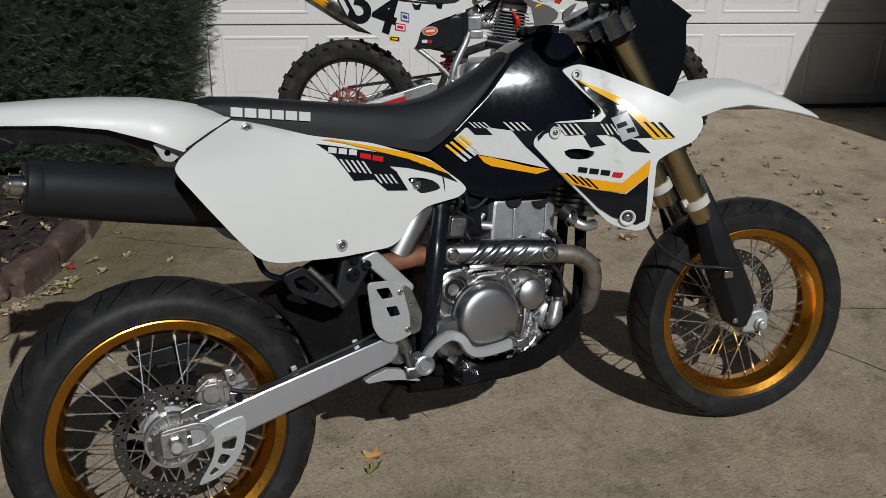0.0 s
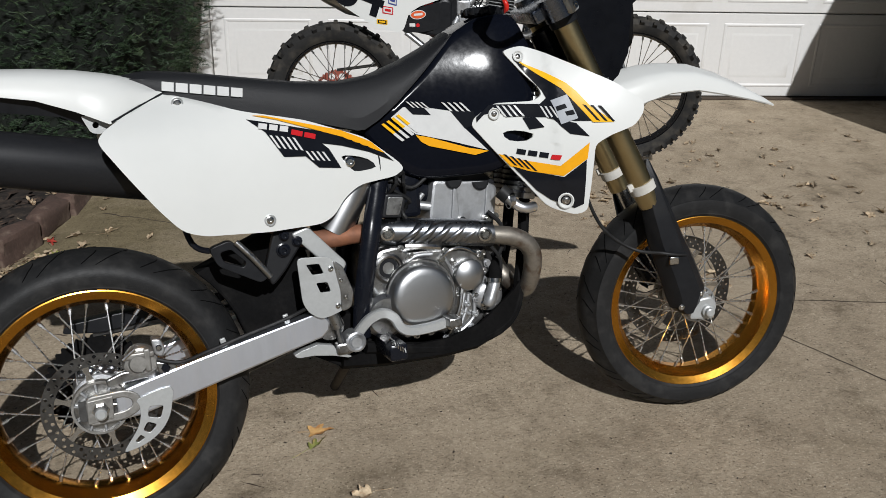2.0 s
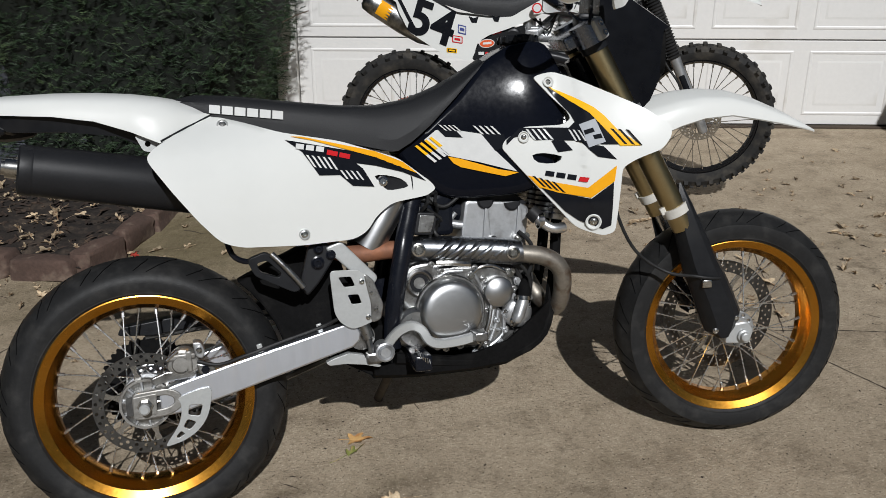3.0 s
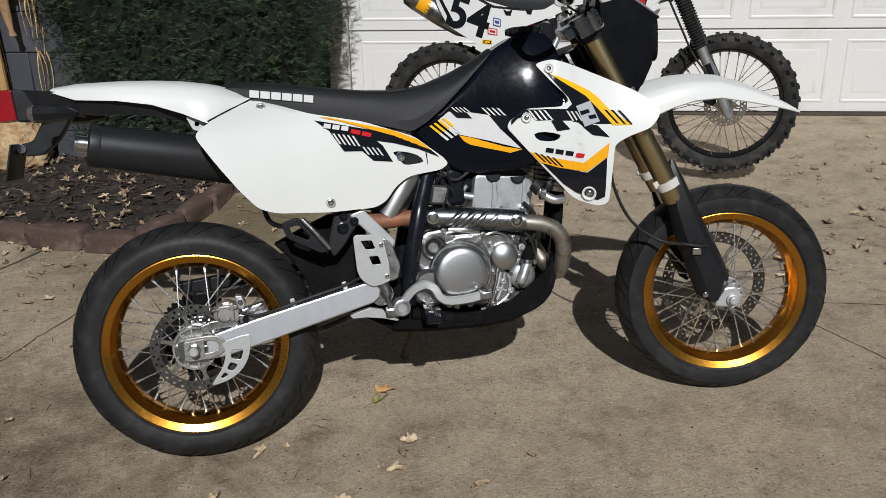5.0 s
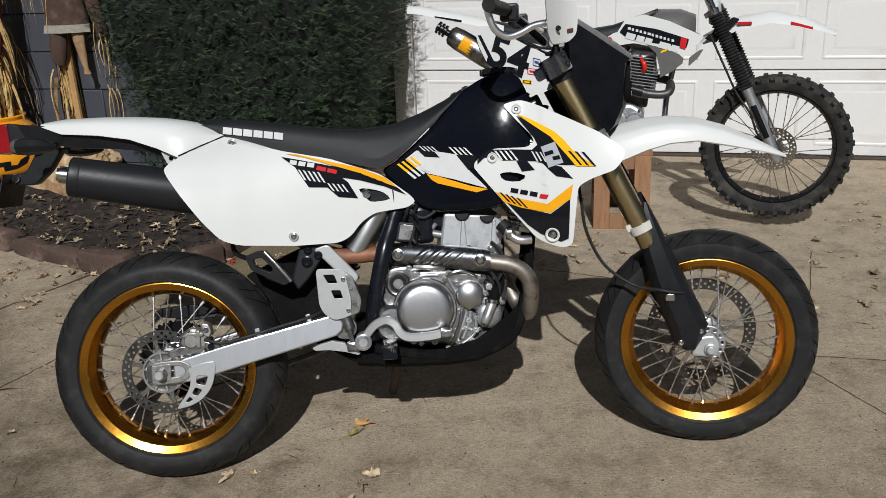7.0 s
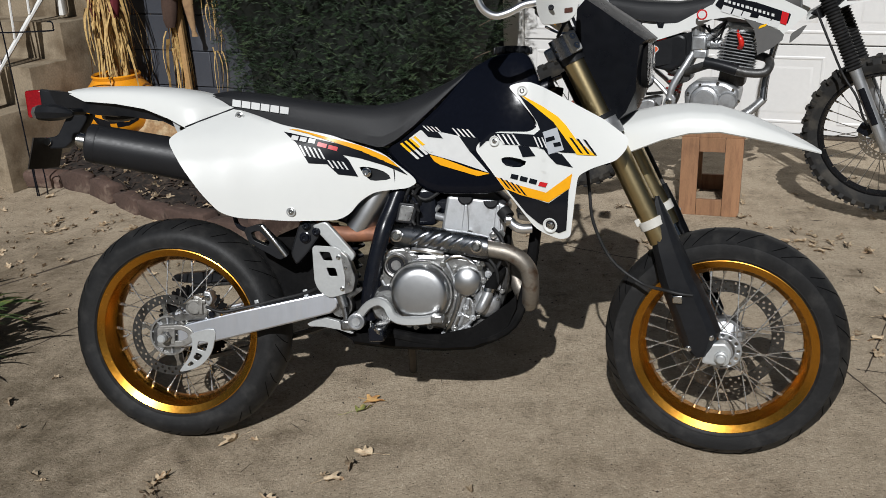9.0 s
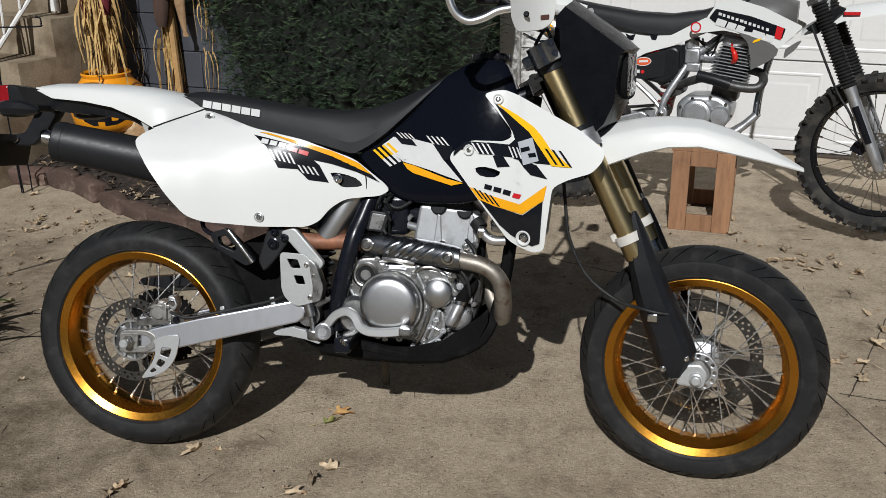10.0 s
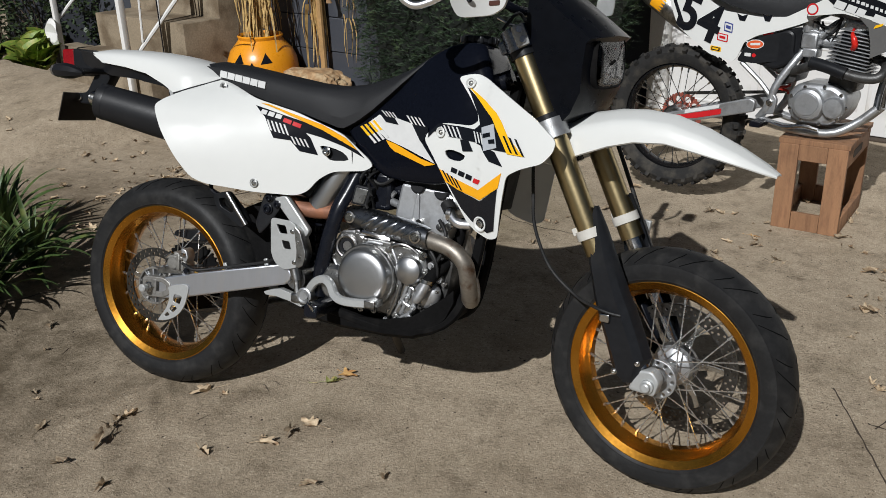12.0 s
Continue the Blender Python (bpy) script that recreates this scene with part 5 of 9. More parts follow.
for line in ([(0.646, -0.121, 0.540), (0.690, -0.123, 0.545), (0.722, -0.122, 0.536)], [(0.655, -0.121, 0.512), (0.676, -0.122, 0.525), (0.716, -0.122, 0.524)], [(0.738, -0.121, 0.520), (0.752, -0.122, 0.498), (0.766, -0.122, 0.460), (0.778, -0.121, 0.432)], [(0.572, -0.120, 0.470), (0.585, -0.121, 0.448), (0.600, -0.121, 0.430)]):
    part("raised_rib", tube(line, 0.0045, 8, 4), cast_light, case)
for x, z in ((0.850, 0.485), (0.862, 0.470), (0.873, 0.452), (0.838, 0.448)):
    part("pump_flange_bolt", moved(lathe([(0.02, 0.0095), (-0.004, 0.0095), (-0.004, 0.006), (-0.010, 0.0055), (-0.010, 0)], 10), pose(x, -0.112, z)), cast_light, case)
clutch = part("clutch_cover", moved(lathe([(0.0, 0.080), (-0.016, 0.080), (-0.022, 0.076), (-0.034, 0.0735), (-0.0405, 0.069), (-0.0440, 0.062), (-0.0455, 0.050), (-0.0470, 0.030), (-0.0475, 0.0)], 56), pose(0.678, -0.118, 0.436)), cover_metal, case, "round matt grey clutch cover")
part("cover_rim", moved(lathe([(0.0, 0.081), (-0.012, 0.0845), (-0.016, 0.0845), (-0.020, 0.0815), (-0.020, 0.077)], 56), pose(0.678, -0.118, 0.436)), cast, case)
part("oil_filter_cover", moved(lathe([(0.0, 0.037), (-0.014, 0.037), (-0.022, 0.034), (-0.028, 0.024), (-0.030, 0.0)], 32), pose(0.797, -0.118, 0.468)), cover_metal, case, "small round oil filter cover")
part("shaft_boss", moved(lathe([(0.0, 0.033), (-0.010, 0.033), (-0.013, 0.028), (-0.012, 0.024), (0.002, 0.022), (0.002, 0.0)], 28), pose(0.612, -0.118, 0.506)), cast, case)
part("shaft_plug", moved(lathe([(0.0, 0.0225), (-0.004, 0.0215), (-0.004, 0.014), (-0.001, 0.013), (-0.001, 0)], 20), pose(0.612, -0.1205, 0.506)), black_plastic, case)
for x, z in ((0.582, 0.545), (0.642, 0.546), (0.572, 0.475), (0.588, 0.440), (0.664, 0.528), (0.600, 0.388), (0.745, 0.528), (0.765, 0.500), (0.826, 0.512), (0.838, 0.470), (0.812, 0.436), (0.768, 0.425), (0.760, 0.372), (0.764, 0.342), (0.700, 0.348), (0.645, 0.352)):
    part("cover_bolt", moved(lathe([(0, 0.0085), (-0.005, 0.0085), (-0.005, 0.0055), (-0.010, 0.0052), (-0.010, 0.003), (-0.006, 0.003), (-0.006, 0)], 10), pose(x, -0.120, z)), cast, case)
pump = part("water_pump", moved(lathe([(0, 0.036), (-0.012, 0.036), (-0.018, 0.032), (-0.022, 0.022), (-0.024, 0.0)], 28), pose(0.846, -0.108, 0.410)), cast_light, bike, "round cast water pump cover", ENGINE)
part("pump_elbow", tube([(0.829, -0.150, 0.394), (0.831, -0.151, 0.398), (0.838, -0.151, 0.410), (0.850, -0.146, 0.436), (0.853, -0.144, 0.444)], [0.004, 0.0115, 0.0135, 0.0135, 0.0145], 16, 3), cast_light, pump, "blunt cast elbow")
part("pump_foot", tube([(0.838, -0.148, 0.412), (0.846, -0.120, 0.412)], 0.012, 12, 1), cast_light, pump)
for a in (0.4, 1.6, 2.9, 4.2, 5.3):
    part("pump_bolt", bolt(0.846 + 0.031 * math.cos(a), -0.122, 0.410 + 0.031 * math.sin(a), 0.0045, -0.007), steel, pump)
part("pump_hose", tube([(0.853, -0.144, 0.442), (0.864, -0.128, 0.464), (0.880, -0.090, 0.490), (0.888, -0.045, 0.535), (0.890, -0.02, 0.60)], [0.0165, 0.0155, 0.0155, 0.0155, 0.0155], 14, 5), dull_black, bike, "black coolant hose", ENGINE)
part("oil_pipe", tube([(0.655, -0.118, 0.548), (0.70, -0.125, 0.545), (0.735, -0.12, 0.538)], 0.008, 8, 3), steel, bike, "", ENGINE)
part("oil_line", tube([(0.778, -0.132, 0.440), (0.770, -0.135, 0.40), (0.752, -0.13, 0.352), (0.74, -0.12, 0.33)], 0.0048, 8, 3), cast, bike, "", ENGINE)
cyl = part("cylinder", prism(rounded([(0.722, 0.555), (0.728, 0.608), (0.742, 0.684), (0.868, 0.672), (0.90, 0.655), (0.892, 0.60), (0.880, 0.545)], 0.010), -0.088, 0.085, 0.008), cast_light, bike, "pale cast cylinder head", ENGINE)
part("cam_cover", prism(rounded([(0.745, 0.680), (0.757, 0.705), (0.85, 0.705), (0.898, 0.664), (0.885, 0.66)], 0.008), -0.082, 0.08, 0.006), matte_black, bike, "dark cam cover", ENGINE)
for x, z in ((0.79, 0.674), (0.856, 0.665)):
    part("cam_plug", moved(lathe([(0.0, 0.020), (-0.007, 0.020), (-0.010, 0.016), (-0.010, 0)], 18, start=math.pi, turn=math.pi), pose(x, -0.086, z + 0.006)), matte_black, cyl)
for x in (0.786, 0.868):
    part("head_rib", prism(rounded([(x - 0.010, 0.570), (x + 0.014, 0.567), (x + 0.010, 0.660), (x + 0.002, 0.662)], 0.003), -0.094, -0.086, 0.002), cast_light, cyl)
    part("head_stud", moved(lathe([(0, 0.010), (-0.014, 0.010), (-0.014, 0.006), (-0.022, 0.005), (-0.022, 0)], 10), pose(x - 0.006, -0.09, 0.584)), steel, cyl)
    part("head_stud", moved(lathe([(0, 0.009), (-0.012, 0.009), (-0.012, 0)], 10), pose(x + 0.016, -0.09, 0.588)), steel, cyl)
part("thermostat", join(tube([(0.700, -0.07, 0.632), (0.735, -0.08, 0.625)], 0.0105, 12, 1), tube([(0.706, -0.075, 0.640), (0.720, -0.078, 0.656)], 0.006, 8, 1)), cast_light, bike, "cast water union", ENGINE)
part("regulator", prism(rounded([(0.628, 0.663), (0.678, 0.657), (0.662, 0.607), (0.616, 0.612)], 0.006), -0.075, -0.03, 0.004), matte_black, bike, "dark finned rectifier box")
part("regulator_plate", prism(rounded([(0.633, 0.656), (0.668, 0.652), (0.656, 0.614), (0.624, 0.617)], 0.004), -0.078, -0.074, 0.001), cast, bike)
rnd = random.Random(3)
for k in range(5):
    pts = [(0.655 + rnd.uniform(-0.02, 0.03), -0.06 + rnd.uniform(-0.03, 0.02), 0.60 + 0.026 * j + rnd.uniform(-0.008, 0.008)) for j in range(5)]
    part("cable", tube(pts, 0.004, 6, 3), rubber, bike)
part("carburettor", join(block(0.64, 0.72, -0.05, 0.05, 0.60, 0.70, 0.012), tube([(0.56, 0, 0.67), (0.75, 0, 0.65)], 0.03, 14, 1)), black_paint, bike, "dark carburettor behind the cylinder")
part("air_box", prism(rounded([(0.30, 0.66), (0.36, 0.84), (0.60, 0.78), (0.60, 0.66), (0.50, 0.60)], 0.02), -0.06, 0.07, 0.01), black_plastic, bike, "black plastic air box")

part("engine_hose", tube([(0.70, -0.10, 0.545), (0.745, -0.115, 0.548), (0.80, -0.118, 0.532), (0.845, -0.112, 0.515), (0.862, -0.105, 0.49)], 0.0065, 8, 4), rubber, bike, "thin black breather hose", ENGINE)
part("engine_hose", tube([(0.735, -0.125, 0.512), (0.755, -0.132, 0.530), (0.79, -0.130, 0.530), (0.83, -0.122, 0.505)], 0.004, 8, 4), steel, bike, "thin bent metal oil pipe", ENGINE)
for x, z in ((0.735, 0.512), (0.83, 0.505)):
    part("banjo_bolt", moved(lathe([(0, 0.008), (-0.014, 0.008), (-0.014, 0.005), (-0.018, 0.005), (-0.018, 0)], 6), pose(x, -0.118, z)), steel, bike, "", ENGINE)
for x, z, r in ((0.848, 0.360, 0.008), (0.822, 0.372, 0.006), (0.876, 0.352, 0.006), (0.80, 0.395, 0.006), (0.885, 0.44, 0.007)):
    part("case_bolt", moved(lathe([(0.02, r), (-0.008, r), (-0.008, r * 0.6), (-0.013, r * 0.6), (-0.013, 0)], 8), pose(x, -0.100, z)), cast, bike, "", ENGINE)
part("pump_clamp", tube([(0.853, -0.143, 0.445), (0.8545, -0.142, 0.454)], 0.0180, 16, 1), steel, bike, "hose clip", ENGINE)

# exhaust
part("header_pipe", tube([(0.60, -0.086, 0.575), (0.72, -0.106, 0.568), (0.845, -0.135, 0.553), (0.915, -0.142, 0.538), (0.952, -0.140, 0.505), (0.960, -0.125, 0.455), (0.955, -0.09, 0.405), (0.935, -0.03, 0.42), (0.90, -0.01, 0.50), (0.88, 0.0, 0.58)], 0.0215, 14, 6), pipe_metal, bike, "heat-browned exhaust header pipe", pose(0.006, 0.036, -0.003))


def shield_ring(x, y, z, r):
    return [(x + 0.0, y - r * 1.02 * math.cos(a) * 0.95, z + r * math.sin(a)) for a in (math.radians(d) for d in range(-100, 101, 20))] + [(x, y - (r - 0.003) * math.cos(a) * 0.95, z + (r - 0.003) * math.sin(a)) for a in (math.radians(d) for d in range(100, -101, -20))]


shield = part("heat_shield", loft([shield_ring(x, y, z, r) for x, y, z, r in ((0.600, -0.107, 0.576, 0.024), (0.61, -0.108, 0.5755, 0.029), (0.64, -0.111, 0.574, 0.031), (0.72, -0.119, 0.567, 0.031), (0.80, -0.129, 0.559, 0.031), (0.845, -0.136, 0.553, 0.030), (0.862, -0.138, 0.551, 0.027))]), shield_metal, bike, "polished steel exhaust heat shield with slanted louvres", pose(0.016, 0.112, 0.001, 0, 0, -5.3))
for k in range(5):
    x = 0.680 + 0.033 * k
    rows = []
    for t in (-1, -0.7, -0.35, 0, 0.35, 0.7, 1):
        z, out = t * 0.022, 0.0040 * (1 - t * t) + 0.0004
        sink = 0.031 - math.sqrt(0.031 ** 2 - z * z)
        rows.append([(t * 0.024 + w, sink - out * math.cos(w / 0.0125 * 1.5), z) for w in (-0.012, -0.008, -0.004, 0.0, 0.004, 0.008, 0.012)] + [(t * 0.024 + w, sink + 0.004, z) for w in (0.012, -0.012)])
    part("louvre", moved(loft(rows), pose(x, -0.1460 - 0.085 * (x - 0.68), 0.5715 - 0.09 * (x - 0.68))), shield_metal, shield, angle=60)
for x, y, z in ((0.622, -0.140, 0.577), (0.836, -0.166, 0.556)):
    part("shield_bolt", moved(lathe([(0.004, 0.016), (-0.004, 0.016), (-0.005, 0.012), (-0.002, 0.010), (-0.008, 0.008), (-0.008, 0)], 18), pose(x, y, z)), steel, shield)
part("mid_pipe", tube([(0.62, -0.052, 0.575), (0.56, -0.055, 0.580), (0.46, -0.066, 0.583), (0.36, -0.085, 0.64), (0.24, -0.075, 0.72), (0.15, -0.078, 0.745)], 0.021, 12, 5), rust_pipe, bike, "rust-red exhaust mid pipe")
part("pipe_guard", tube([(0.510, -0.040, 0.590), (0.548, -0.040, 0.650), (0.585, -0.034, 0.72)], 0.039, 24, 3), cover_metal, bike, "dull silver sleeve under the side panel")
MUFF = Matrix.Translation((-0.180, -0.112, 0.820)) @ Matrix.Rotation(radians(10), 4, "Z") @ Matrix.Rotation(radians(11), 4, "Y")


def oval(rows, n=40):
    return moved(loft([[(x, r * 0.84 * math.sin(a), r * math.cos(a)) for a in (2 * math.pi * k / n for k in range(n))] for x, r in rows]), MUFF)


muff = part("muffler", oval(((0.010, 0.046), (0.012, 0.0505), (0.10, 0.0525), (0.36, 0.0565), (0.40, 0.05), (0.42, 0.03))), matte_black, bike, "matt black oval muffler", angle=50)
part("end_cap", oval(((-0.012, 0.034), (-0.012, 0.045), (-0.008, 0.050), (0.012, 0.0520), (0.016, 0.0510))), matte_black, muff, "dark rolled muffler end cap")
part("tail_pipe", moved(lathe([(-0.038, 0.0175), (-0.038, 0.0215), (-0.012, 0.0220), (-0.010, 0.026), (0.0, 0.026), (0.0, 0.015), (-0.045, 0.0160)], 24), MUFF @ pose(0.004, 0, 0.002, 0, 0, -90)), steel, muff, "bare steel tail pipe")
for a in (0.7, 2.4, 3.9, 5.5):
    part("rivet", moved(disc(0.0035, -0.003, 0.0, 0.001, 10), MUFF @ pose(-0.012, 0.030 * math.sin(a), 0.034 * math.cos(a), 0, 0, -90)), steel, muff)

# ---- controls ----
guard = part("heel_guard", prism(rounded([(0.406, 0.557), (0.472, 0.553), (0.498, 0.530), (0.517, 0.472), (0.511, 0.440), (0.467, 0.425), (0.447, 0.422), (0.422, 0.438), (0.410, 0.462)], 0.012), -0.152, -0.146, 0.002, holes=[rounded([(0.424, 0.541), (0.452, 0.540), (0.460, 0.518), (0.436, 0.518)], 0.004), rounded([(0.442, 0.500), (0.466, 0.499), (0.472, 0.478), (0.450, 0.478)], 0.004)]), guard_alu, bike, "pale cast aluminium heel guard with cut-outs", pose(0.004, 0.022, 0.0))
part("guard_edge", prism(rounded([(0.480, 0.545), (0.500, 0.530), (0.520, 0.472), (0.512, 0.438), (0.490, 0.432), (0.492, 0.475), (0.485, 0.515)], 0.008), -0.157, -0.120, 0.004), cast, guard, "darker cast inner rib")
for x, z in ((0.475, 0.527), (0.494, 0.500), (0.502, 0.462), (0.484, 0.446)):
    part("guard_bolt", bolt(x, -0.155, z, 0.0045, -0.004), steel, guard)
part("hanger", prism(rounded([(0.402, 0.606), (0.440, 0.618), (0.518, 0.530), (0.500, 0.506), (0.482, 0.520)], 0.01), -0.132, -0.112, 0.004), guard_alu, bike, "angled aluminium footrest hanger", pose(0.003, 0.018, 0.0))
part("hanger_plate", prism(rounded([(0.372, 0.615), (0.412, 0.62), (0.43, 0.585), (0.39, 0.53), (0.36, 0.50), (0.345, 0.53)], 0.012), -0.125, -0.105, 0.005), matte_black, bike, "black footrest bracket", pose(0.0, 0.015, 0.0))
for x, z, r in ((0.388, 0.575, 0.012), (0.418, 0.590, 0.009), (0.392, 0.605, 0.009)):
    part("hanger_bolt", bolt(x, -0.112, z, r, -0.010), black_paint, bike)
peg = part("passenger_peg", prism(rounded([(0.236, 0.601), (0.278, 0.614), (0.33, 0.565), (0.352, 0.535), (0.332, 0.520), (0.25, 0.565)], 0.01), -0.150, -0.125, 0.004, holes=[rounded([(0.256, 0.592), (0.278, 0.596), (0.306, 0.566), (0.30, 0.556), (0.262, 0.572)], 0.006)]), black_plastic, bike, "folded passenger footrest")
part("peg_bar", tube([(0.288, -0.155, 0.610), (0.318, -0.158, 0.575), (0.350, -0.155, 0.532)], 0.0065, 10, 3), cast, peg, "dull silver ribbed bar")
part("peg_loop", tube([(0.195, -0.10, 0.662), (0.208, -0.12, 0.612), (0.236, -0.12, 0.594), (0.262, -0.12, 0.597)], 0.006, 8, 4), black_paint, bike)
def strap(points, half, thick, n=5):
    """A flat bar with chamfered edges, following a line in x and z."""
    line = smooth(points, n)
    rows = []
    for i, p in enumerate(line):
        d = line[min(i + 1, len(line) - 1)] - line[max(i - 1, 0)]
        u = Vector((-d.z, 0, d.x)).normalized()
        rows.append([p + u * a + Vector((0, b, 0)) for a, b in ((-half, -thick * 0.4), (-half * 0.75, -thick), (half * 0.75, -thick), (half, -thick * 0.4), (half, thick), (-half, thick))])
    return loft(rows)


pedal = part("brake_pedal", strap([(0.518, -0.165, 0.360), (0.534, -0.170, 0.386), (0.556, -0.178, 0.410), (0.584, -0.185, 0.421), (0.606, -0.190, 0.410), (0.620, -0.192, 0.386), (0.645, -0.192, 0.374), (0.70, -0.190, 0.375), (0.742, -0.190, 0.384)], 0.0108, 0.0075), guard_alu, bike, "bare aluminium rear brake pedal", pose(-0.001, 0.050, -0.006), angle=30)
part("pedal_tip", block(0.722, 0.752, -0.222, -0.172, 0.374, 0.394, 0.003), cast, pedal)
part("pedal_pivot", moved(lathe([(0.03, 0.022), (-0.012, 0.022), (-0.014, 0.018), (-0.010, 0.013), (-0.016, 0.011), (-0.016, 0)], 22), pose(0.522, -0.168, 0.366)), cast_light, pedal)
foot = part("footpeg", moved(block(-0.02, 0.02, -0.055, 0.055, -0.018, 0.018, 0.006), pose(0.590, -0.185, 0.345)), black_paint, bike, "black serrated footrest", pose(0.0, 0.03, 0.0))
part("spring", tube([(0.575 + 0.001 * k, -0.235 + 0.007 * math.cos(k * 1.2), 0.372 + 0.007 * math.sin(k * 1.2) - 0.0009 * k) for k in range(30)], 0.0018, 5, 1), steel, foot)
part("master_cylinder", join(tube([(0.476, -0.135, 0.428), (0.486, -0.135, 0.395)], 0.014, 12, 1), tube([(0.484, -0.135, 0.40), (0.492, -0.140, 0.35)], 0.007, 8, 1), block(0.476, 0.512, -0.15, -0.12, 0.335, 0.362, 0.006)), cast, bike, "rear brake master cylinder", pose(0.002, 0.022, 0.0))
part("stand_bracket", prism(rounded([(0.388, 0.350), (0.404, 0.357), (0.440, 0.366), (0.474, 0.358), (0.480, 0.344), (0.512, 0.328), (0.505, 0.326), (0.472, 0.336), (0.430, 0.343), (0.396, 0.343)], 0.003), -0.12, -0.10, 0.002), guard_alu, bike, "pale lever under the swingarm")
# grey lightened to blend the stand into the bike's shadow
part("side_stand", tube([(0.62, 0.11, 0.33), (0.600, 0.24, 0.215), (0.580, 0.372, 0.100)], 0.013, 10, 2), material("stand_grey", (0.085, 0.075, 0.064), 0.8, vary=0.3, spec=0.1), bike, "grey steel side stand, toned to match the shaded ground")
part("skid_plate", loft([[(x, -w, z1), (x, -w * 0.94, z0 + 0.012), (x, -w * 0.75, z0), (x, w * 0.75, z0), (x, w * 0.94, z0 + 0.012), (x, w, z1), (x, w - 0.01, z1), (x, w * 0.7, z0 + 0.012), (x, -w * 0.7, z0 + 0.012), (x, -w + 0.01, z1)] for x, z0, z1, w in ((0.50, 0.286, 0.322, 0.09), (0.60, 0.278, 0.322, 0.10), (0.74, 0.276, 0.325, 0.102), (0.82, 0.282, 0.345, 0.102), (0.87, 0.302, 0.380, 0.10), (0.91, 0.340, 0.410, 0.098), (0.930, 0.385, 0.43, 0.095))]), dull_black, bike, "black skid plate under the engine")
part("gearbox_side", moved(disc(0.05, -0.11, 0.11, 0.01, 24), pose(0.60, 0, 0.40)), cast, bike)

# ---- fork, steered ----
OFF = Vector((math.cos(RAKE), 0, math.sin(RAKE))) * 0.032


def fork_point(s, along, y):
    p = HEAD + OFF + AXIS * along
    return Vector((p.x, s * y, p.z))


for s in (-1, 1):
    tube_y = 0.098
    tp = part("fork_tube", tube([fork_point(s, a, tube_y) for a in (0.335, 0.36, 0.60, 0.80, 0.838)], [0.0285, 0.0285, 0.0285, 0.0285, 0.0285], 24, 1), fork_gold, bike, "bronze-gold upper fork tube", STEERED)
    part("fork_collar", tube([fork_point(s, a, tube_y) for a in (0.338, 0.340, 0.362)], [0.0285, 0.0335, 0.0335], 24, 1), collar_white, tp, "pale plastic collar round the fork tube")
    part("collar_lug", moved(block(-0.007, 0.007, -0.006, 0.006, -0.009, 0.009, 0.002), Matrix.Translation(fork_point(s, 0.350, tube_y) + Vector((-0.033, s * 0.010, 0))) @ Matrix.Rotation(-RAKE, 4, "Y")), collar_white, tp)
    part("fork_seal", tube([fork_point(s, a, tube_y) for a in (0.300, 0.338)], 0.0290, 24, 1), fork_gold, tp)
    part("slider", tube([fork_point(s, a, tube_y) for a in (0.02, 0.30)], 0.0215, 18, 1), steel, tp, "polished fork slider")
    fold = ((0, 0.0), (0.12, 0.62), (0.26, 1.0), (0.74, 1.0), (0.90, 0.62), (1, 0.0))
    rows = []
    for x0, z0, x1, z1, k in ((1.287, 0.692, 1.296, 0.694, 0.12), (1.280, 0.665, 1.308, 0.672, 0.35), (1.277, 0.630, 1.324, 0.642, 0.6), (1.284, 0.56, 1.353, 0.578, 0.9), (1.302, 0.480, 1.388, 0.503, 1.05), (1.312, 0.452, 1.404, 0.474, 1.08), (1.334, 0.392, 1.432, 0.412, 1.1), (1.352, 0.340, 1.452, 0.362, 1.05), (1.364, 0.312, 1.440, 0.326, 0.9), (1.388, 0.296, 1.424, 0.301, 0.7)):
        rows.append([(x0 + (x1 - x0) * t, s * (0.100 + 0.033 * h * k), z0 + (z1 - z0) * t) for t, h in fold] + [(x0 + (x1 - x0) * t, s * (0.094 + 0.033 * h * k), z0 + (z1 - z0) * t) for t, h in reversed(fold)])
    g = part("fork_guard", loft(rows), black_plastic, bike, "black plastic fork guard", STEERED, angle=24)
    part("guard_bolt", bolt(1.378, s * 0.133, 0.322, 0.006, s * 0.005), steel, g)
    part("guard_bolt", bolt(1.430, s * 0.128, 0.352, 0.006, s * 0.005), steel, g)
    lug = part("axle_lug", moved(prism(rounded([(-0.045, -0.022), (0.02, -0.026), (0.03, 0.012), (0.012, 0.036), (-0.03, 0.03)], 0.01), s * 0.082, s * 0.118, 0.006), pose(1.452, 0, 0.302)), guard_alu, bike, "cast fork foot at the axle", STEERED)
    part("axle_end", moved(lathe([(0, 0.016), (s * 0.012, 0.016), (s * 0.014, 0.012), (s * 0.022, 0.011), (s * 0.024, 0.008), (s * 0.024, 0)], 18), pose(1.455, s * 0.114, 0.300)), guard_alu, lug, "white axle slider")
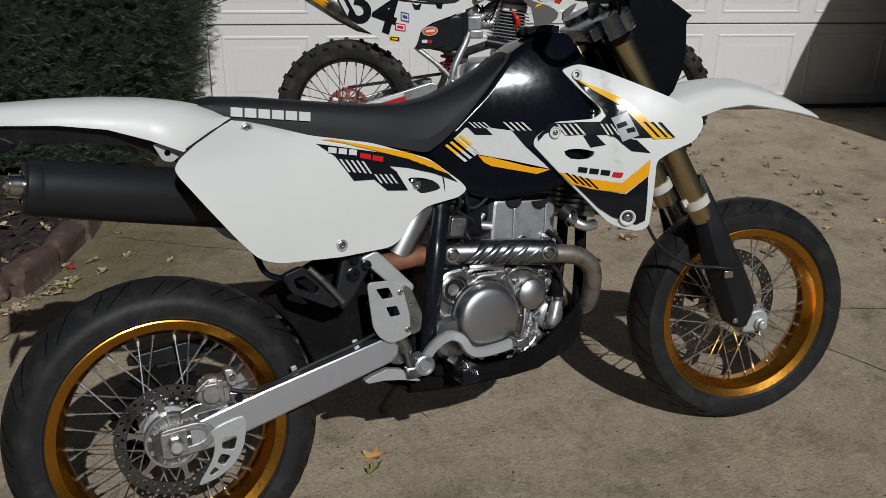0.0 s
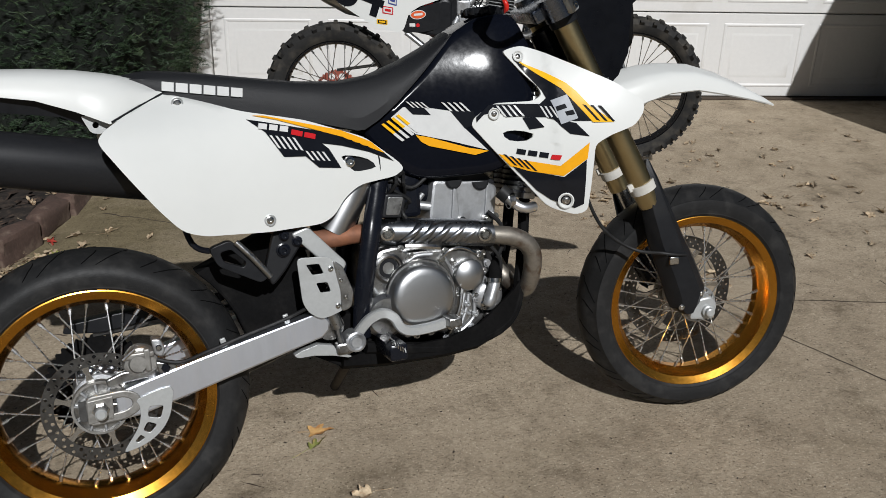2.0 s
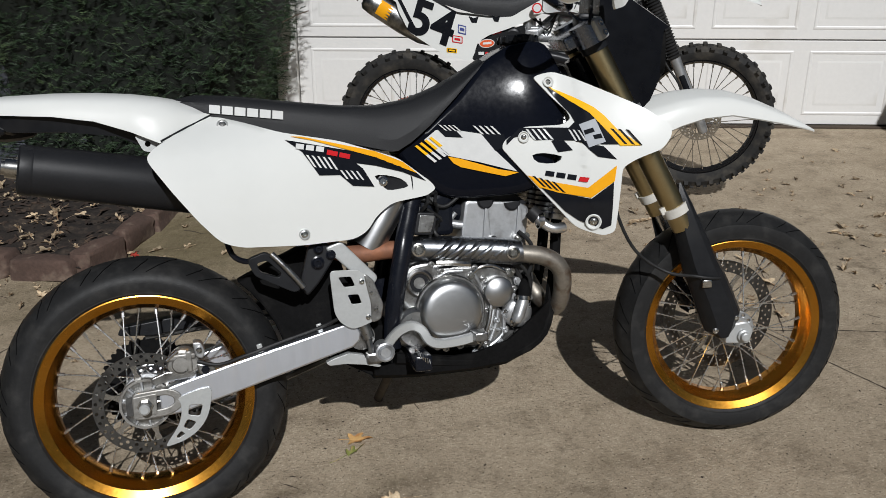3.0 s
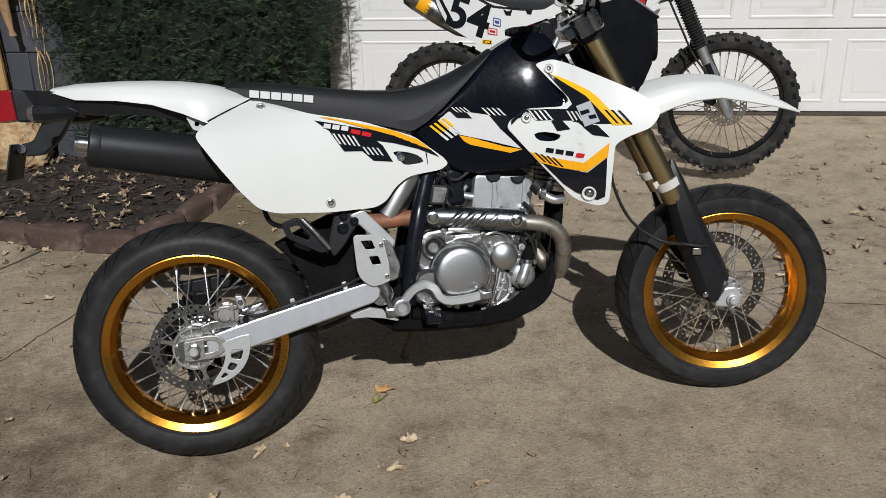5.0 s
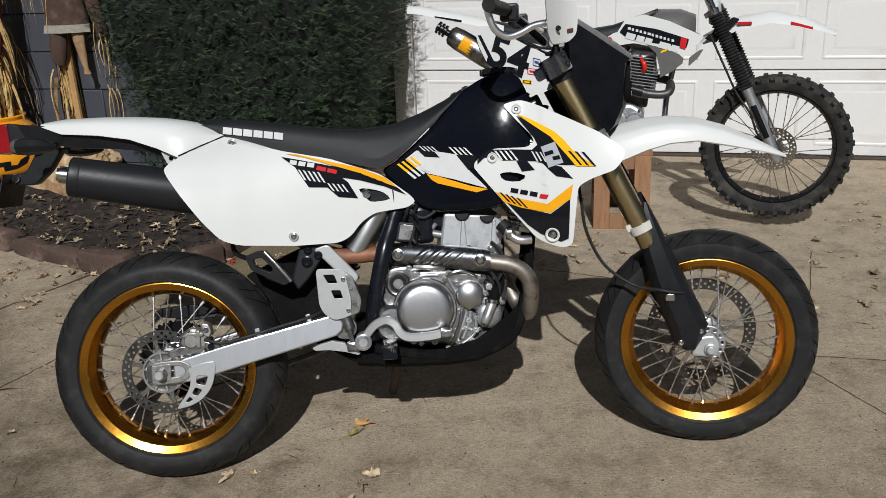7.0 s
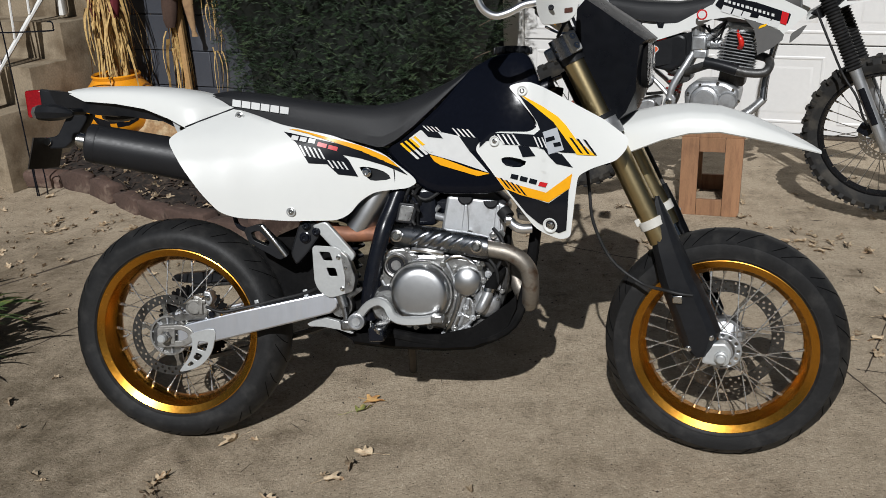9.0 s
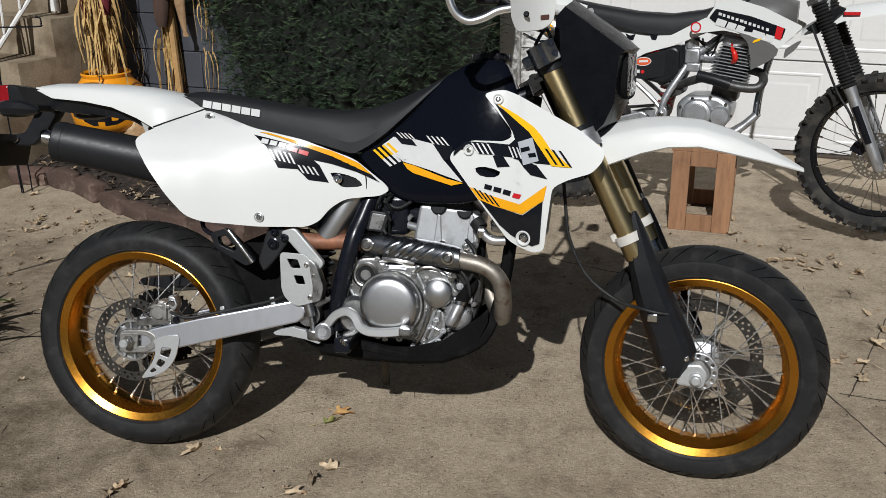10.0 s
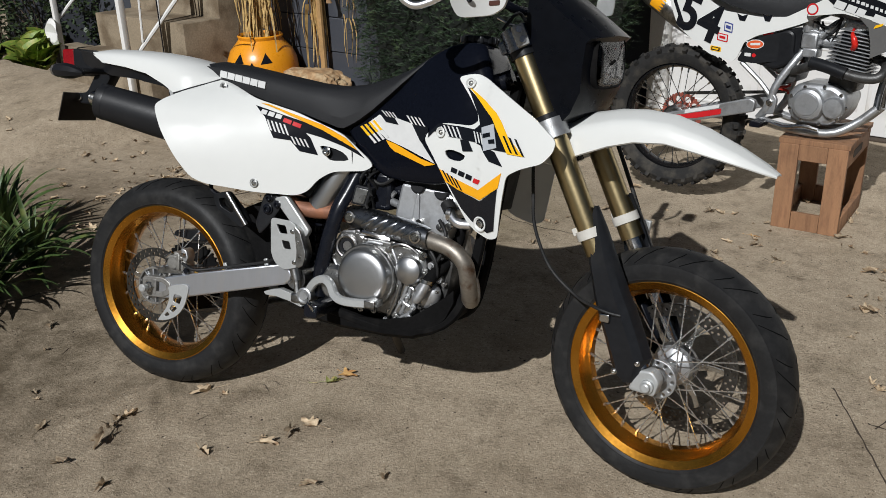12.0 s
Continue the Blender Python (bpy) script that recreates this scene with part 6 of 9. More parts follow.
for along, r, half, mat, label in ((0.605, 0.037, 0.022, cast_light, "silver lower triple clamp"), (0.826, 0.036, 0.026, dark_clamp, "dark polished upper triple clamp")):
    clamp = join(*[tube([fork_point(s, along - half, 0.098), fork_point(s, along + half, 0.098)], r, 24, 1) for s in (-1, 1)], moved(block(-0.045, 0.035, -0.10, 0.10, -0.016, 0.016, 0.006), Matrix.Translation(HEAD + OFF * 0.6 + AXIS * along) @ Matrix.Rotation(-RAKE, 4, "Y")))
    part("triple_clamp", clamp, mat, bike, label, STEERED)
for s in (-1, 1):
    part("clamp_ring", tube([fork_point(s, 0.783, 0.098), fork_point(s, 0.800, 0.098)], 0.033, 20, 1), black_plastic, bike, m=STEERED)
    part("clamp_ring", tube([fork_point(s, 0.628, 0.098), fork_point(s, 0.640, 0.098)], 0.0315, 20, 1), black_plastic, bike, m=STEERED)
BOSS = Matrix.Translation(fork_point(-1, 0.826, 0.098)) @ Matrix.Rotation(-RAKE, 4, "Y") @ Matrix.Rotation(radians(38), 4, "Z")
boss = part("clamp_boss", moved(block(-0.015, 0.015, -0.047, -0.028, -0.026, 0.026, 0.006), BOSS), guard_alu, bike, "pale clamp boss with two bolts", STEERED)
for dz in (-0.012, 0.012):
    part("clamp_bolt", moved(lathe([(0, 0.0075), (-0.004, 0.0075), (-0.004, 0.004), (-0.001, 0.004), (-0.001, 0)], 12), BOSS @ pose(0, -0.047, dz)), steel, boss)

# front mudguard
def guard_ring(x, top, half, droop):
    w = half
    over = ((-1, 1), (-0.97, 0.80), (-0.90, 0.50), (-0.82, 0.33), (-0.66, 0.24), (-0.40, 0.13), (-0.18, 0.05), (0, 0), (0.18, 0.05), (0.40, 0.13), (0.66, 0.24), (0.82, 0.33), (0.90, 0.50), (0.97, 0.80), (1, 1))
    return [(x, y * w, top - droop * f) for y, f in over] + [(x, y * w * 0.95, top - droop * f - 0.003) for y, f in reversed(over)]


part("front_mudguard", loft([guard_ring(x, t, w, d) for x, t, w, d in ((1.02, 0.795, 0.05, 0.03), (1.09, 0.835, 0.070, 0.055), (1.16, 0.872, 0.084, 0.100), (1.23, 0.893, 0.088, 0.092), (1.30, 0.906, 0.085, 0.078), (1.36, 0.909, 0.080, 0.066), (1.43, 0.902, 0.074, 0.056), (1.50, 0.880, 0.066, 0.048), (1.575, 0.845, 0.054, 0.030), (1.628, 0.815, 0.038, 0.014), (1.660, 0.795, 0.018, 0.004))]), white_plastic, bike, "long glossy white front mudguard", STEERED, angle=42)

# headlight mask, bars
def mask_ring(y):
    """One upright slice of the headlight mask: a sharp brow, flat flanks, tucked-in chin."""
    f = min(abs(y) / 0.108, 1)
    nose = 0.016 * (1 - f * f)
    return [(x + (nose if x > 1.2 else 0), y, z) for x, z in ((1.088, 1.030), (1.098, 1.150 - 0.01 * f), (1.118, 1.182 - 0.02 * f), (1.150, 1.160 - 0.02 * f), (1.215, 1.105 - 0.012 * f), (1.258, 1.068 - 0.006 * f), (1.246, 1.052), (1.240, 1.000), (1.238, 0.945), (1.215, 0.895), (1.188, 0.868), (1.150, 0.885), (1.118, 0.915), (1.100, 0.965))]


mask = part("headlight_mask", loft([mask_ring(y) for y in (-0.108, -0.098, -0.07, -0.035, 0, 0.035, 0.07, 0.098, 0.108)]), material("mask_navy", (0.0032, 0.0038, 0.0058), 0.30, vary=0.25, bump=0.03, bump_scale=300, spec=0.16), bike, "dark navy angular headlight mask", STEERED, angle=28)
def lens_ring(x, w, h, z=1.008):
    return [(x, w * math.copysign(abs(math.cos(a)) ** 0.45, math.cos(a)), z + h * math.copysign(abs(math.sin(a)) ** 0.45, math.sin(a))) for a in (2 * math.pi * k / 32 for k in range(32))]


bezel = part("headlight", loft([lens_ring(1.215, 0.080, 0.060), lens_ring(1.258, 0.080, 0.060), lens_ring(1.261, 0.077, 0.057), lens_ring(1.256, 0.073, 0.053), lens_ring(1.244, 0.070, 0.050)]), dull_black, mask, "rectangular headlight in a thin black frame", angle=40)
part("reflector", loft([lens_ring(1.2450, 0.072, 0.052), lens_ring(1.2380, 0.056, 0.038), lens_ring(1.2250, 0.020, 0.014)]), material("lamp_grey", (0.42, 0.46, 0.52), 0.4, metal=0.1, vary=0.25, scale=25), bezel, "dull silver reflector")
lens = part("lens", loft([lens_ring(1.256, 0.074, 0.054), lens_ring(1.260, 0.073, 0.053), lens_ring(1.264, 0.060, 0.043)]), lens_glass, bezel, "clear glass lens", angle=40)
lens.visible_shadow = False
for k in range(6):
    part("lens_rib", block(1.250, 1.2515, -0.056 + 0.022 * k, -0.0545 + 0.022 * k, 0.964, 1.052, 0.0005), cover_metal, bezel)
BARS = HEAD + OFF + AXIS * 0.90
bars = part("handlebar", tube([BARS + Vector(p) for p in ((-0.10, -0.40, 0.075), (-0.075, -0.25, 0.07), (-0.03, -0.12, 0.03), (0, -0.05, 0.0), (0, 0.05, 0.0), (-0.03, 0.12, 0.03), (-0.075, 0.25, 0.07), (-0.10, 0.40, 0.075))], 0.011, 10, 4), black_paint, bike, "black handlebar", STEERED)
part("crossbar", tube([BARS + Vector((-0.045, -0.15, 0.05)), BARS + Vector((-0.045, 0.15, 0.05))], 0.008, 8, 1), black_paint, bars)
for s in (-1, 1):
    part("grip", tube([BARS + Vector((-0.103, s * 0.41, 0.075)), BARS + Vector((-0.080, s * 0.28, 0.071))], 0.0165, 12, 1), rubber, bars, "black rubber grip")
    if s > 0:
        part("lever", tube([BARS + Vector(p) for p in ((-0.035, s * 0.215, 0.05), (-0.025, s * 0.25, 0.045), (-0.012, s * 0.32, 0.04), (-0.02, s * 0.40, 0.04))], 0.0065, 8, 3), brushed, bars, "bare metal lever")
    part("switch_box", moved(block(-0.025, 0.02, -0.022, 0.022, -0.02, 0.022, 0.006), Matrix.Translation(BARS + Vector((-0.068, s * 0.222, 0.065)))), black_plastic, bars)
part("guard_bar", tube([(0.852, -0.37, 1.160), (0.862, -0.365, 1.122), (0.876, -0.36, 1.100), (0.900, -0.355, 1.089), (0.930, -0.350, 1.097), (0.960, -0.345, 1.112), (1.000, -0.335, 1.120), (1.04, -0.29, 1.135)], 0.0085, 12, 5), brushed, bike, "bare aluminium hand guard bar")
shell = part("hand_guard", skin(rounded([(0.985, 1.170), (0.988, 1.095), (1.000, 1.067), (1.052, 1.080), (1.072, 1.098), (1.078, 1.130), (1.075, 1.175)], 0.010), lambda x, z: -0.362 + 1.15 * (x - 0.99) - 6 * (x - 1.03) ** 2, 0.010, (), 3), white_plastic, bike, "pale plastic hand guard")
part("hand_guard", skin(rounded([(1.118, 1.20), (1.112, 1.150), (1.124, 1.142), (1.166, 1.144), (1.170, 1.175), (1.165, 1.21)], 0.008), lambda x, z: 0.33 - 0.5 * (x - 1.14) - 4 * (x - 1.14) ** 2, 0.008, (), 3), guard_alu, bike, "pale grey hand guard on the far grip")
part("reflector", skin(rounded([(1.046, 1.098), (1.046, 1.108), (1.064, 1.112), (1.064, 1.102)], 0.002), lambda x, z: -0.362 + 1.15 * (x - 0.99) - 6 * (x - 1.03) ** 2, 0.002, (), 1, 0.002), material("amber_brown", (0.10, 0.045, 0.035), 0.3), shell, "small brown reflector")
part("guard_screw", bolt(1.018, -0.342, 1.105, 0.005, -0.006), black_paint, shell)
part("lead", tube([(1.03, -0.16, 1.06), (1.05, -0.13, 1.10), (1.06, -0.10, 1.09), (1.08, -0.08, 1.05)], 0.004, 8, 4), rubber, bike)
part("lead", tube([(1.00, -0.12, 1.09), (1.04, -0.10, 1.075), (1.10, -0.09, 1.085)], 0.003, 8, 4), steel, bike)
part("key_block", moved(block(-0.03, 0.03, -0.035, 0.035, -0.03, 0.03, 0.008), Matrix.Translation(HEAD + OFF + AXIS * 0.845 + Vector((0.03, 0, 0)))), black_plastic, bike, m=STEERED)
part("gauge", moved(block(-0.02, 0.03, -0.05, 0.05, 0, 0.06, 0.012), Matrix.Translation(HEAD + OFF + AXIS * 0.86 + Vector((0.06, 0, 0.01)))), black_plastic, bike, "small digital gauge", STEERED)
part("speedo_cable", tube([(1.115, -0.085, 0.80), (1.128, -0.10, 0.70), (1.140, -0.105, 0.62), (1.185, -0.105, 0.53), (1.26, -0.11, 0.475), (1.32, -0.138, 0.468), (1.355, -0.142, 0.462), (1.385, -0.135, 0.458)], 0.0042, 8, 5), rubber, bike, "thin black cable looping to the fork guard", STEERED)
part("front_brake_hose", tube([(1.12, 0.13, 1.0), (1.20, 0.15, 0.85), (1.268, 0.135, 0.72), (1.33, 0.13, 0.58), (1.37, 0.125, 0.50)], 0.0055, 8, 4), rubber, bike, "black front brake hose", STEERED)
part("fork_reflector", moved(block(-0.010, 0.010, -0.006, 0.006, -0.020, 0.020, 0.003), pose(1.318, 0.150, 0.600, 0, 8, 0)), guard_alu, bike, "small clear reflector on the far fork leg", STEERED)
part("reflector_bracket", tube([(1.300, 0.118, 0.600), (1.318, 0.146, 0.600)], 0.004, 8, 1), steel, bike, "", STEERED)
part("front_caliper", join(moved(block(-0.05, 0.05, 0.045, 0.095, -0.03, 0.03, 0.01), pose(1.36, 0, 0.38, 0, 60, 0))), black_paint, bike, "front brake caliper", STEERED)
part("hose_guide", block(1.338, 1.362, -0.146, -0.136, 0.438, 0.458, 0.003), steel, bike, "small metal cable guide", STEERED)

# hoses, leads and brackets crowding the space behind and ahead of the cylinder
for pts, r in (([(0.600, -0.07, 0.705), (0.650, -0.085, 0.690), (0.690, -0.088, 0.672), (0.725, -0.085, 0.690)], 0.0045), ([(0.610, -0.06, 0.620), (0.665, -0.080, 0.602), (0.715, -0.088, 0.596)], 0.0055), ([(0.640, -0.08, 0.712), (0.700, -0.086, 0.718), (0.760, -0.084, 0.706)], 0.0035), ([(0.865, -0.098, 0.600), (0.890, -0.112, 0.570), (0.888, -0.120, 0.525), (0.872, -0.122, 0.495)], 0.0050), ([(0.850, -0.122, 0.530), (0.872, -0.126, 0.505), (0.880, -0.124, 0.470), (0.868, -0.122, 0.440)], 0.0040)):
    part("engine_lead", tube(pts, r, 8, 4), rubber, bike, "thin black hose on the engine", pose(0.004, 0.028, -0.003))
for x, z in ((0.836, 0.512), (0.852, 0.430), (0.832, 0.395), (0.748, 0.352), (0.664, 0.346), (0.596, 0.380)):
    part("case_screw", moved(lathe([(0, 0.0085), (-0.008, 0.0085), (-0.010, 0.006), (-0.010, 0.0035), (-0.006, 0.0035), (-0.006, 0)], 12), pose(x, -0.122, z)), steel, bike, "", ENGINE)
# ---- the dirt bike on its crate: own x forward from its rear axle ----
dirt = thing("dirt_bike", "white and grey dirt bike with knobbly tyres, propped on a crate", "dirt bike", pose(1.085, 2.10, 0.045, -4.5, 0, -16))
DRAKE, DSTEER = radians(25.5), radians(-11)
DAXIS = Vector((-math.sin(DRAKE), 0, math.cos(DRAKE)))
DHEAD = Vector((1.29, 0, 0.345))
DTURN = Matrix.Translation(DHEAD) @ Matrix.Rotation(DSTEER, 4, DAXIS) @ Matrix.Translation(-DHEAD)
black_rim = material("black_rim", (0.012, 0.012, 0.013), 0.25, metal=0.3, vary=0.2)
grey_plastic = material("grey_plastic", (0.11, 0.108, 0.105), 0.4, vary=0.08, bump=0.05)
spring_red = material("spring_red", (0.45, 0.03, 0.02), 0.4, vary=0.1)
sprocket_red = material("sprocket_red", (0.36, 0.10, 0.07), 0.4, metal=0.4, vary=0.15)
blue_decal = material("blue_decal", (0.045, 0.06, 0.22), 0.3, vary=0.08)
brass = material("brass", (0.45, 0.28, 0.10), 0.3, metal=1.0, vary=0.15)


def knobby(outer, half, bead, count):
    """A knobbly tyre: carcass, and staggered rows of bevelled blocks."""
    r = outer - 0.014
    prof = [(-half * 0.7, bead), (-half * 0.95, bead + 0.02), (-half * 0.98, r - 0.03), (-half * 0.7, r - 0.008), (0, r)]
    prof += [(-y, q) for y, q in reversed(prof[:-1])]
    bms = [lathe(prof, 72)]
    verts, faces = [], []
    for k in range(count):
        for row, (y, tilt, wide, tall) in enumerate(((-half * 0.86, 46, 0.020, 0.017), (-half * 0.40, 17, 0.024, 0.016), (half * 0.40, -17, 0.024, 0.016), (half * 0.86, -46, 0.020, 0.017))):
            a = 2 * math.pi * (k + (0.5 if row in (1, 2) else 0)) / count
            rr = r - 0.004 - abs(tilt) * 0.00042
            m = Matrix.Rotation(-a, 4, "Y") @ Matrix.Translation((rr, y, 0)) @ Matrix.Rotation(radians(-tilt), 4, "Z")
            n = len(verts)
            for x, s in ((-0.004, 1.0), (tall, 0.8)):
                for yy, zz in ((-1, -1), (1, -1), (1, 1), (-1, 1)):
                    verts.append(m @ Vector((x, yy * wide * 0.5 * s, zz * 0.0105 * s)))
            faces += [tuple(n + i for i in f) for f in ((4, 5, 6, 7), (0, 1, 5, 4), (1, 2, 6, 5), (2, 3, 7, 6), (3, 0, 4, 7))]
    me = bpy.data.meshes.new("tmp")
    me.from_pydata(verts, [], faces)
    b = bmesh.new()
    b.from_mesh(me)
    bms.append(b)
    return join(*bms)


def slim_rim(half, outer):
    h, r = half, outer
    return lathe([(-h, r), (-h - 0.002, r - 0.012), (-h + 0.008, r - 0.018), (0, r - 0.024), (h - 0.008, r - 0.018), (h + 0.002, r - 0.012), (h, r), (h - 0.008, r - 0.008), (-h + 0.008, r - 0.008)], 72, closed=True)


dr = part("rear_wheel", slim_rim(0.026, 0.238), black_rim, dirt, "black wire-spoked rim", pose(0, 0, 0.325))
part("tyre", knobby(0.325, 0.052, 0.234, 30), knob_rubber, dr, "dusty knobbly off-road tyre", angle=30)
part("hub", disc(0.05, -0.045, 0.045, 0.008, 24), cast, dr, "cast drum hub")
spoke_set(dr, 36, 0.032, 0.045, 0.008, 0.218, steel, 0.7)
part("sprocket", prism([(r * math.cos(a), r * math.sin(a)) for k in range(40) for r, a in ((0.092, 2 * math.pi * k / 40), (0.098, 2 * math.pi * (k + 0.3) / 40), (0.098, 2 * math.pi * (k + 0.6) / 40))], 0.048, 0.054, holes=[circle2(0.070 * math.cos(2 * math.pi * k / 10), 0.070 * math.sin(2 * math.pi * k / 10), 0.014, 10) for k in range(10)] + [circle2(0, 0, 0.03, 16)]), sprocket_red, dr, "red anodised sprocket with round holes")
df = part("front_wheel", slim_rim(0.022, 0.268), black_rim, dirt, "black wire-spoked rim", DTURN @ pose(1.33, 0, 0.345))
part("tyre", knobby(0.345, 0.043, 0.264, 34), knob_rubber, df, "dusty knobbly off-road tyre", angle=30)
part("hub", lathe([(-0.05, 0), (-0.05, 0.02), (-0.04, 0.034), (-0.03, 0.036), (-0.024, 0.02), (0.024, 0.02), (0.03, 0.036), (0.04, 0.034), (0.05, 0)], 24), cast, df, "cast hub")
spoke_set(df, 36, 0.03, 0.034, 0.008, 0.249, steel, 0.7)
part("brake_disc", drilled_disc(0.098, 0.066, -0.052, -0.048, 24, 0.0045), steel, df, "drilled front brake disc")
part("disc_carrier", prism([(r * math.cos(a), r * math.sin(a)) for k in range(6) for r, a in ((0.07, 2 * math.pi * k / 6), (0.04, 2 * math.pi * (k + 0.3) / 6), (0.04, 2 * math.pi * (k + 0.7) / 6))], -0.053, -0.049), steel, df)

for s in (-1, 1):
    arm = part("swingarm", prism(rounded([(-0.04, 0.308), (0.03, 0.305), (0.38, 0.405), (0.385, 0.45), (0.36, 0.46), (0.0, 0.352), (-0.04, 0.345)], 0.01), s * 0.075, s * 0.105, 0.005), cast_light, dirt, "silver box swingarm")
    if s < 0:
        part("decal", prism([(0.085, 0.360), (0.235, 0.403), (0.237, 0.419), (0.085, 0.376)], -0.1074, -0.105), white_decal, arm, "white lettering bar on red")
        part("decal", prism([(0.03, 0.328), (0.14, 0.348), (0.245, 0.378), (0.246, 0.402), (0.08, 0.356), (0.03, 0.346)], -0.1066, -0.105), red_decal, arm, "red stripe")
        part("axle_plate", prism(rounded([(-0.05, 0.30), (0.02, 0.31), (0.02, 0.345), (-0.05, 0.34)], 0.008), -0.115, -0.105, 0.002), steel, arm)
    part("frame_tube", tube([(0.405, s * 0.10, 0.385), (0.44, s * 0.105, 0.44), (0.457, s * 0.098, 0.52), (0.505, s * 0.075, 0.615), (0.55, s * 0.035, 0.69), (0.68, s * 0.03, 0.80), (0.93, s * 0.02, 0.90)], 0.016, 10, 4), cast_light, dirt, "bare silver frame tube")
    part("subframe_tube", tube([(0.30, s * 0.09, 0.60), (0.39, s * 0.095, 0.53), (0.445, s * 0.10, 0.475)], 0.010, 8, 3), cast_light, dirt, "bare silver subframe tube")
    part("lower_tube", tube([(0.40, s * 0.10, 0.385), (0.50, s * 0.10, 0.362), (0.68, s * 0.09, 0.358), (0.77, s * 0.06, 0.405), (0.835, s * 0.04, 0.47)], 0.017, 10, 4), cast_light, dirt, "bare silver lower frame rail")
    part("down_tube", tube([(0.832, s * 0.041, 0.467), (0.835, s * 0.03, 0.55), (0.856, s * 0.02, 0.68), (0.90, s * 0.015, 0.85)], 0.013, 10, 3), shield_metal, dirt, "dull grey front frame tube")


def d_side(x, z):
    return -(0.085 + 0.05 * math.sin(min(max((x + 0.1) / 0.6, 0), 1) * math.pi) * 0.8 + 0.02 * max(x - 0.55, 0))


def d_left(x, z):
    return -d_side(x, z)


NUMBER = [(-0.06, 0.90), (-0.035, 0.81), (0.012, 0.722), (0.10, 0.668), (0.174, 0.623), (0.275, 0.602), (0.292, 0.62), (0.312, 0.683), (0.36, 0.712), (0.442, 0.738), (0.52, 0.768), (0.586, 0.800), (0.63, 0.845), (0.60, 0.87), (0.46, 0.79), (0.36, 0.785), (0.22, 0.80), (0.10, 0.865), (0.02, 0.905)]
for lat in (d_side, d_left):
    np_ = part("side_panel", skin(rounded(NUMBER, 0.012), lat, 0.004, (), 4), white_plastic, dirt, "white side number panel with stickers", angle=50)
    if lat is d_left:
        continue
    num = bpy.data.curves.new("number", "FONT")
    num.body, num.size, num.shear, num.extrude, num.align_x, num.align_y = "54", 0.205, -0.06, 0.0006, "CENTER", "CENTER"
    num.offset = 0.006
    tmp = new("tmp", num)
    me = bpy.data.meshes.new_from_object(tmp.evaluated_get(bpy.context.evaluated_depsgraph_get()))
    bpy.data.objects.remove(tmp)
    b = bmesh.new()
    b.from_mesh(me)
    bmesh.ops.transform(b, matrix=pose(0.114, 0, 0.758, 0, 20, 0) @ pose(0, 0, 0, 90, 0, 0), verts=b.verts)
    for v in b.verts:
        v.co.y += d_side(v.co.x, v.co.z) - 0.0022
    decal([(-0.040, 0.862), (-0.024, 0.862), (0.054, 0.716), (0.040, 0.706)], d_side, black_decal, np_, "black edge strip", 0.0016)
    part("number", b, black_decal, np_, "black racing number 54")
    for x, z, w, h, mt in ((0.222, 0.696, 0.046, 0.034, red_decal), (0.242, 0.738, 0.036, 0.042, blue_decal), (0.198, 0.648, 0.046, 0.022, yellow_decal)):
        decal([(x - w / 2, z + h * 0.5), (x + w / 2, z + h * 0.3), (x + w / 2, z - h * 0.6), (x - w / 2, z - h * 0.4)], d_side, mt, np_, "small sticker", 0.0016, 0.004)
        decal([(x - w * 0.40, z + h * 0.36), (x + w * 0.40, z + h * 0.20), (x + w * 0.40, z - h * 0.46), (x - w * 0.40, z - h * 0.28)], d_side, white_decal if mt is not yellow_decal else black_decal, np_, "", 0.0024, 0.002)
        decal([(x - w * 0.28, z + h * 0.18), (x + w * 0.28, z + h * 0.06), (x + w * 0.28, z - h * 0.26), (x - w * 0.28, z - h * 0.12)], d_side, mt, np_, "", 0.0032, 0.002)
    for x, z, w in ((0.292, 0.778, 0.044), (0.389, 0.782, 0.038)):
        decal([(x - w / 2, z + 0.016), (x, z + 0.006), (x + w / 2, z + 0.014), (x + w * 0.3, z - 0.014), (x - w * 0.2, z - 0.012)], d_side, black_decal, np_, "black sticker shape", 0.0016, 0.003)
dark_panel = part("air_box_cover", skin(rounded([(0.285, 0.605), (0.320, 0.678), (0.37, 0.708), (0.45, 0.732), (0.52, 0.755), (0.52, 0.66), (0.46, 0.62), (0.36, 0.60)], 0.015), lambda x, z: d_side(x, z) + 0.012, 0.02, (), 3), black_plastic, dirt, "black air box cover with stickers", angle=50)


def d_cover(x, z):
    return d_side(x, z) + 0.012


decal([(0.352 + 0.034 * math.cos(a), 0.676 + 0.019 * math.sin(a) + 0.002 * math.cos(a)) for a in (2 * math.pi * k / 20 for k in range(20))], d_cover, white_decal, dark_panel, "oval sticker", 0.0014)
decal([(0.352 + 0.031 * math.cos(a), 0.676 + 0.016 * math.sin(a) + 0.002 * math.cos(a)) for a in (2 * math.pi * k / 20 for k in range(20))], d_cover, material("orange_red", (0.62, 0.09, 0.02), 0.4), dark_panel, "orange-red oval sticker", 0.0022)
decal([(0.334, 0.680), (0.372, 0.684), (0.372, 0.674), (0.334, 0.671)], d_cover, white_decal, dark_panel, "", 0.003)
decal([(0.375, 0.728), (0.415, 0.738), (0.415, 0.722), (0.377, 0.712)], d_cover, red_decal, dark_panel, "small red sticker", 0.0014)
decal([(0.315, 0.640), (0.340, 0.640), (0.340, 0.626), (0.316, 0.627)], d_cover, white_decal, dark_panel, "", 0.0014)
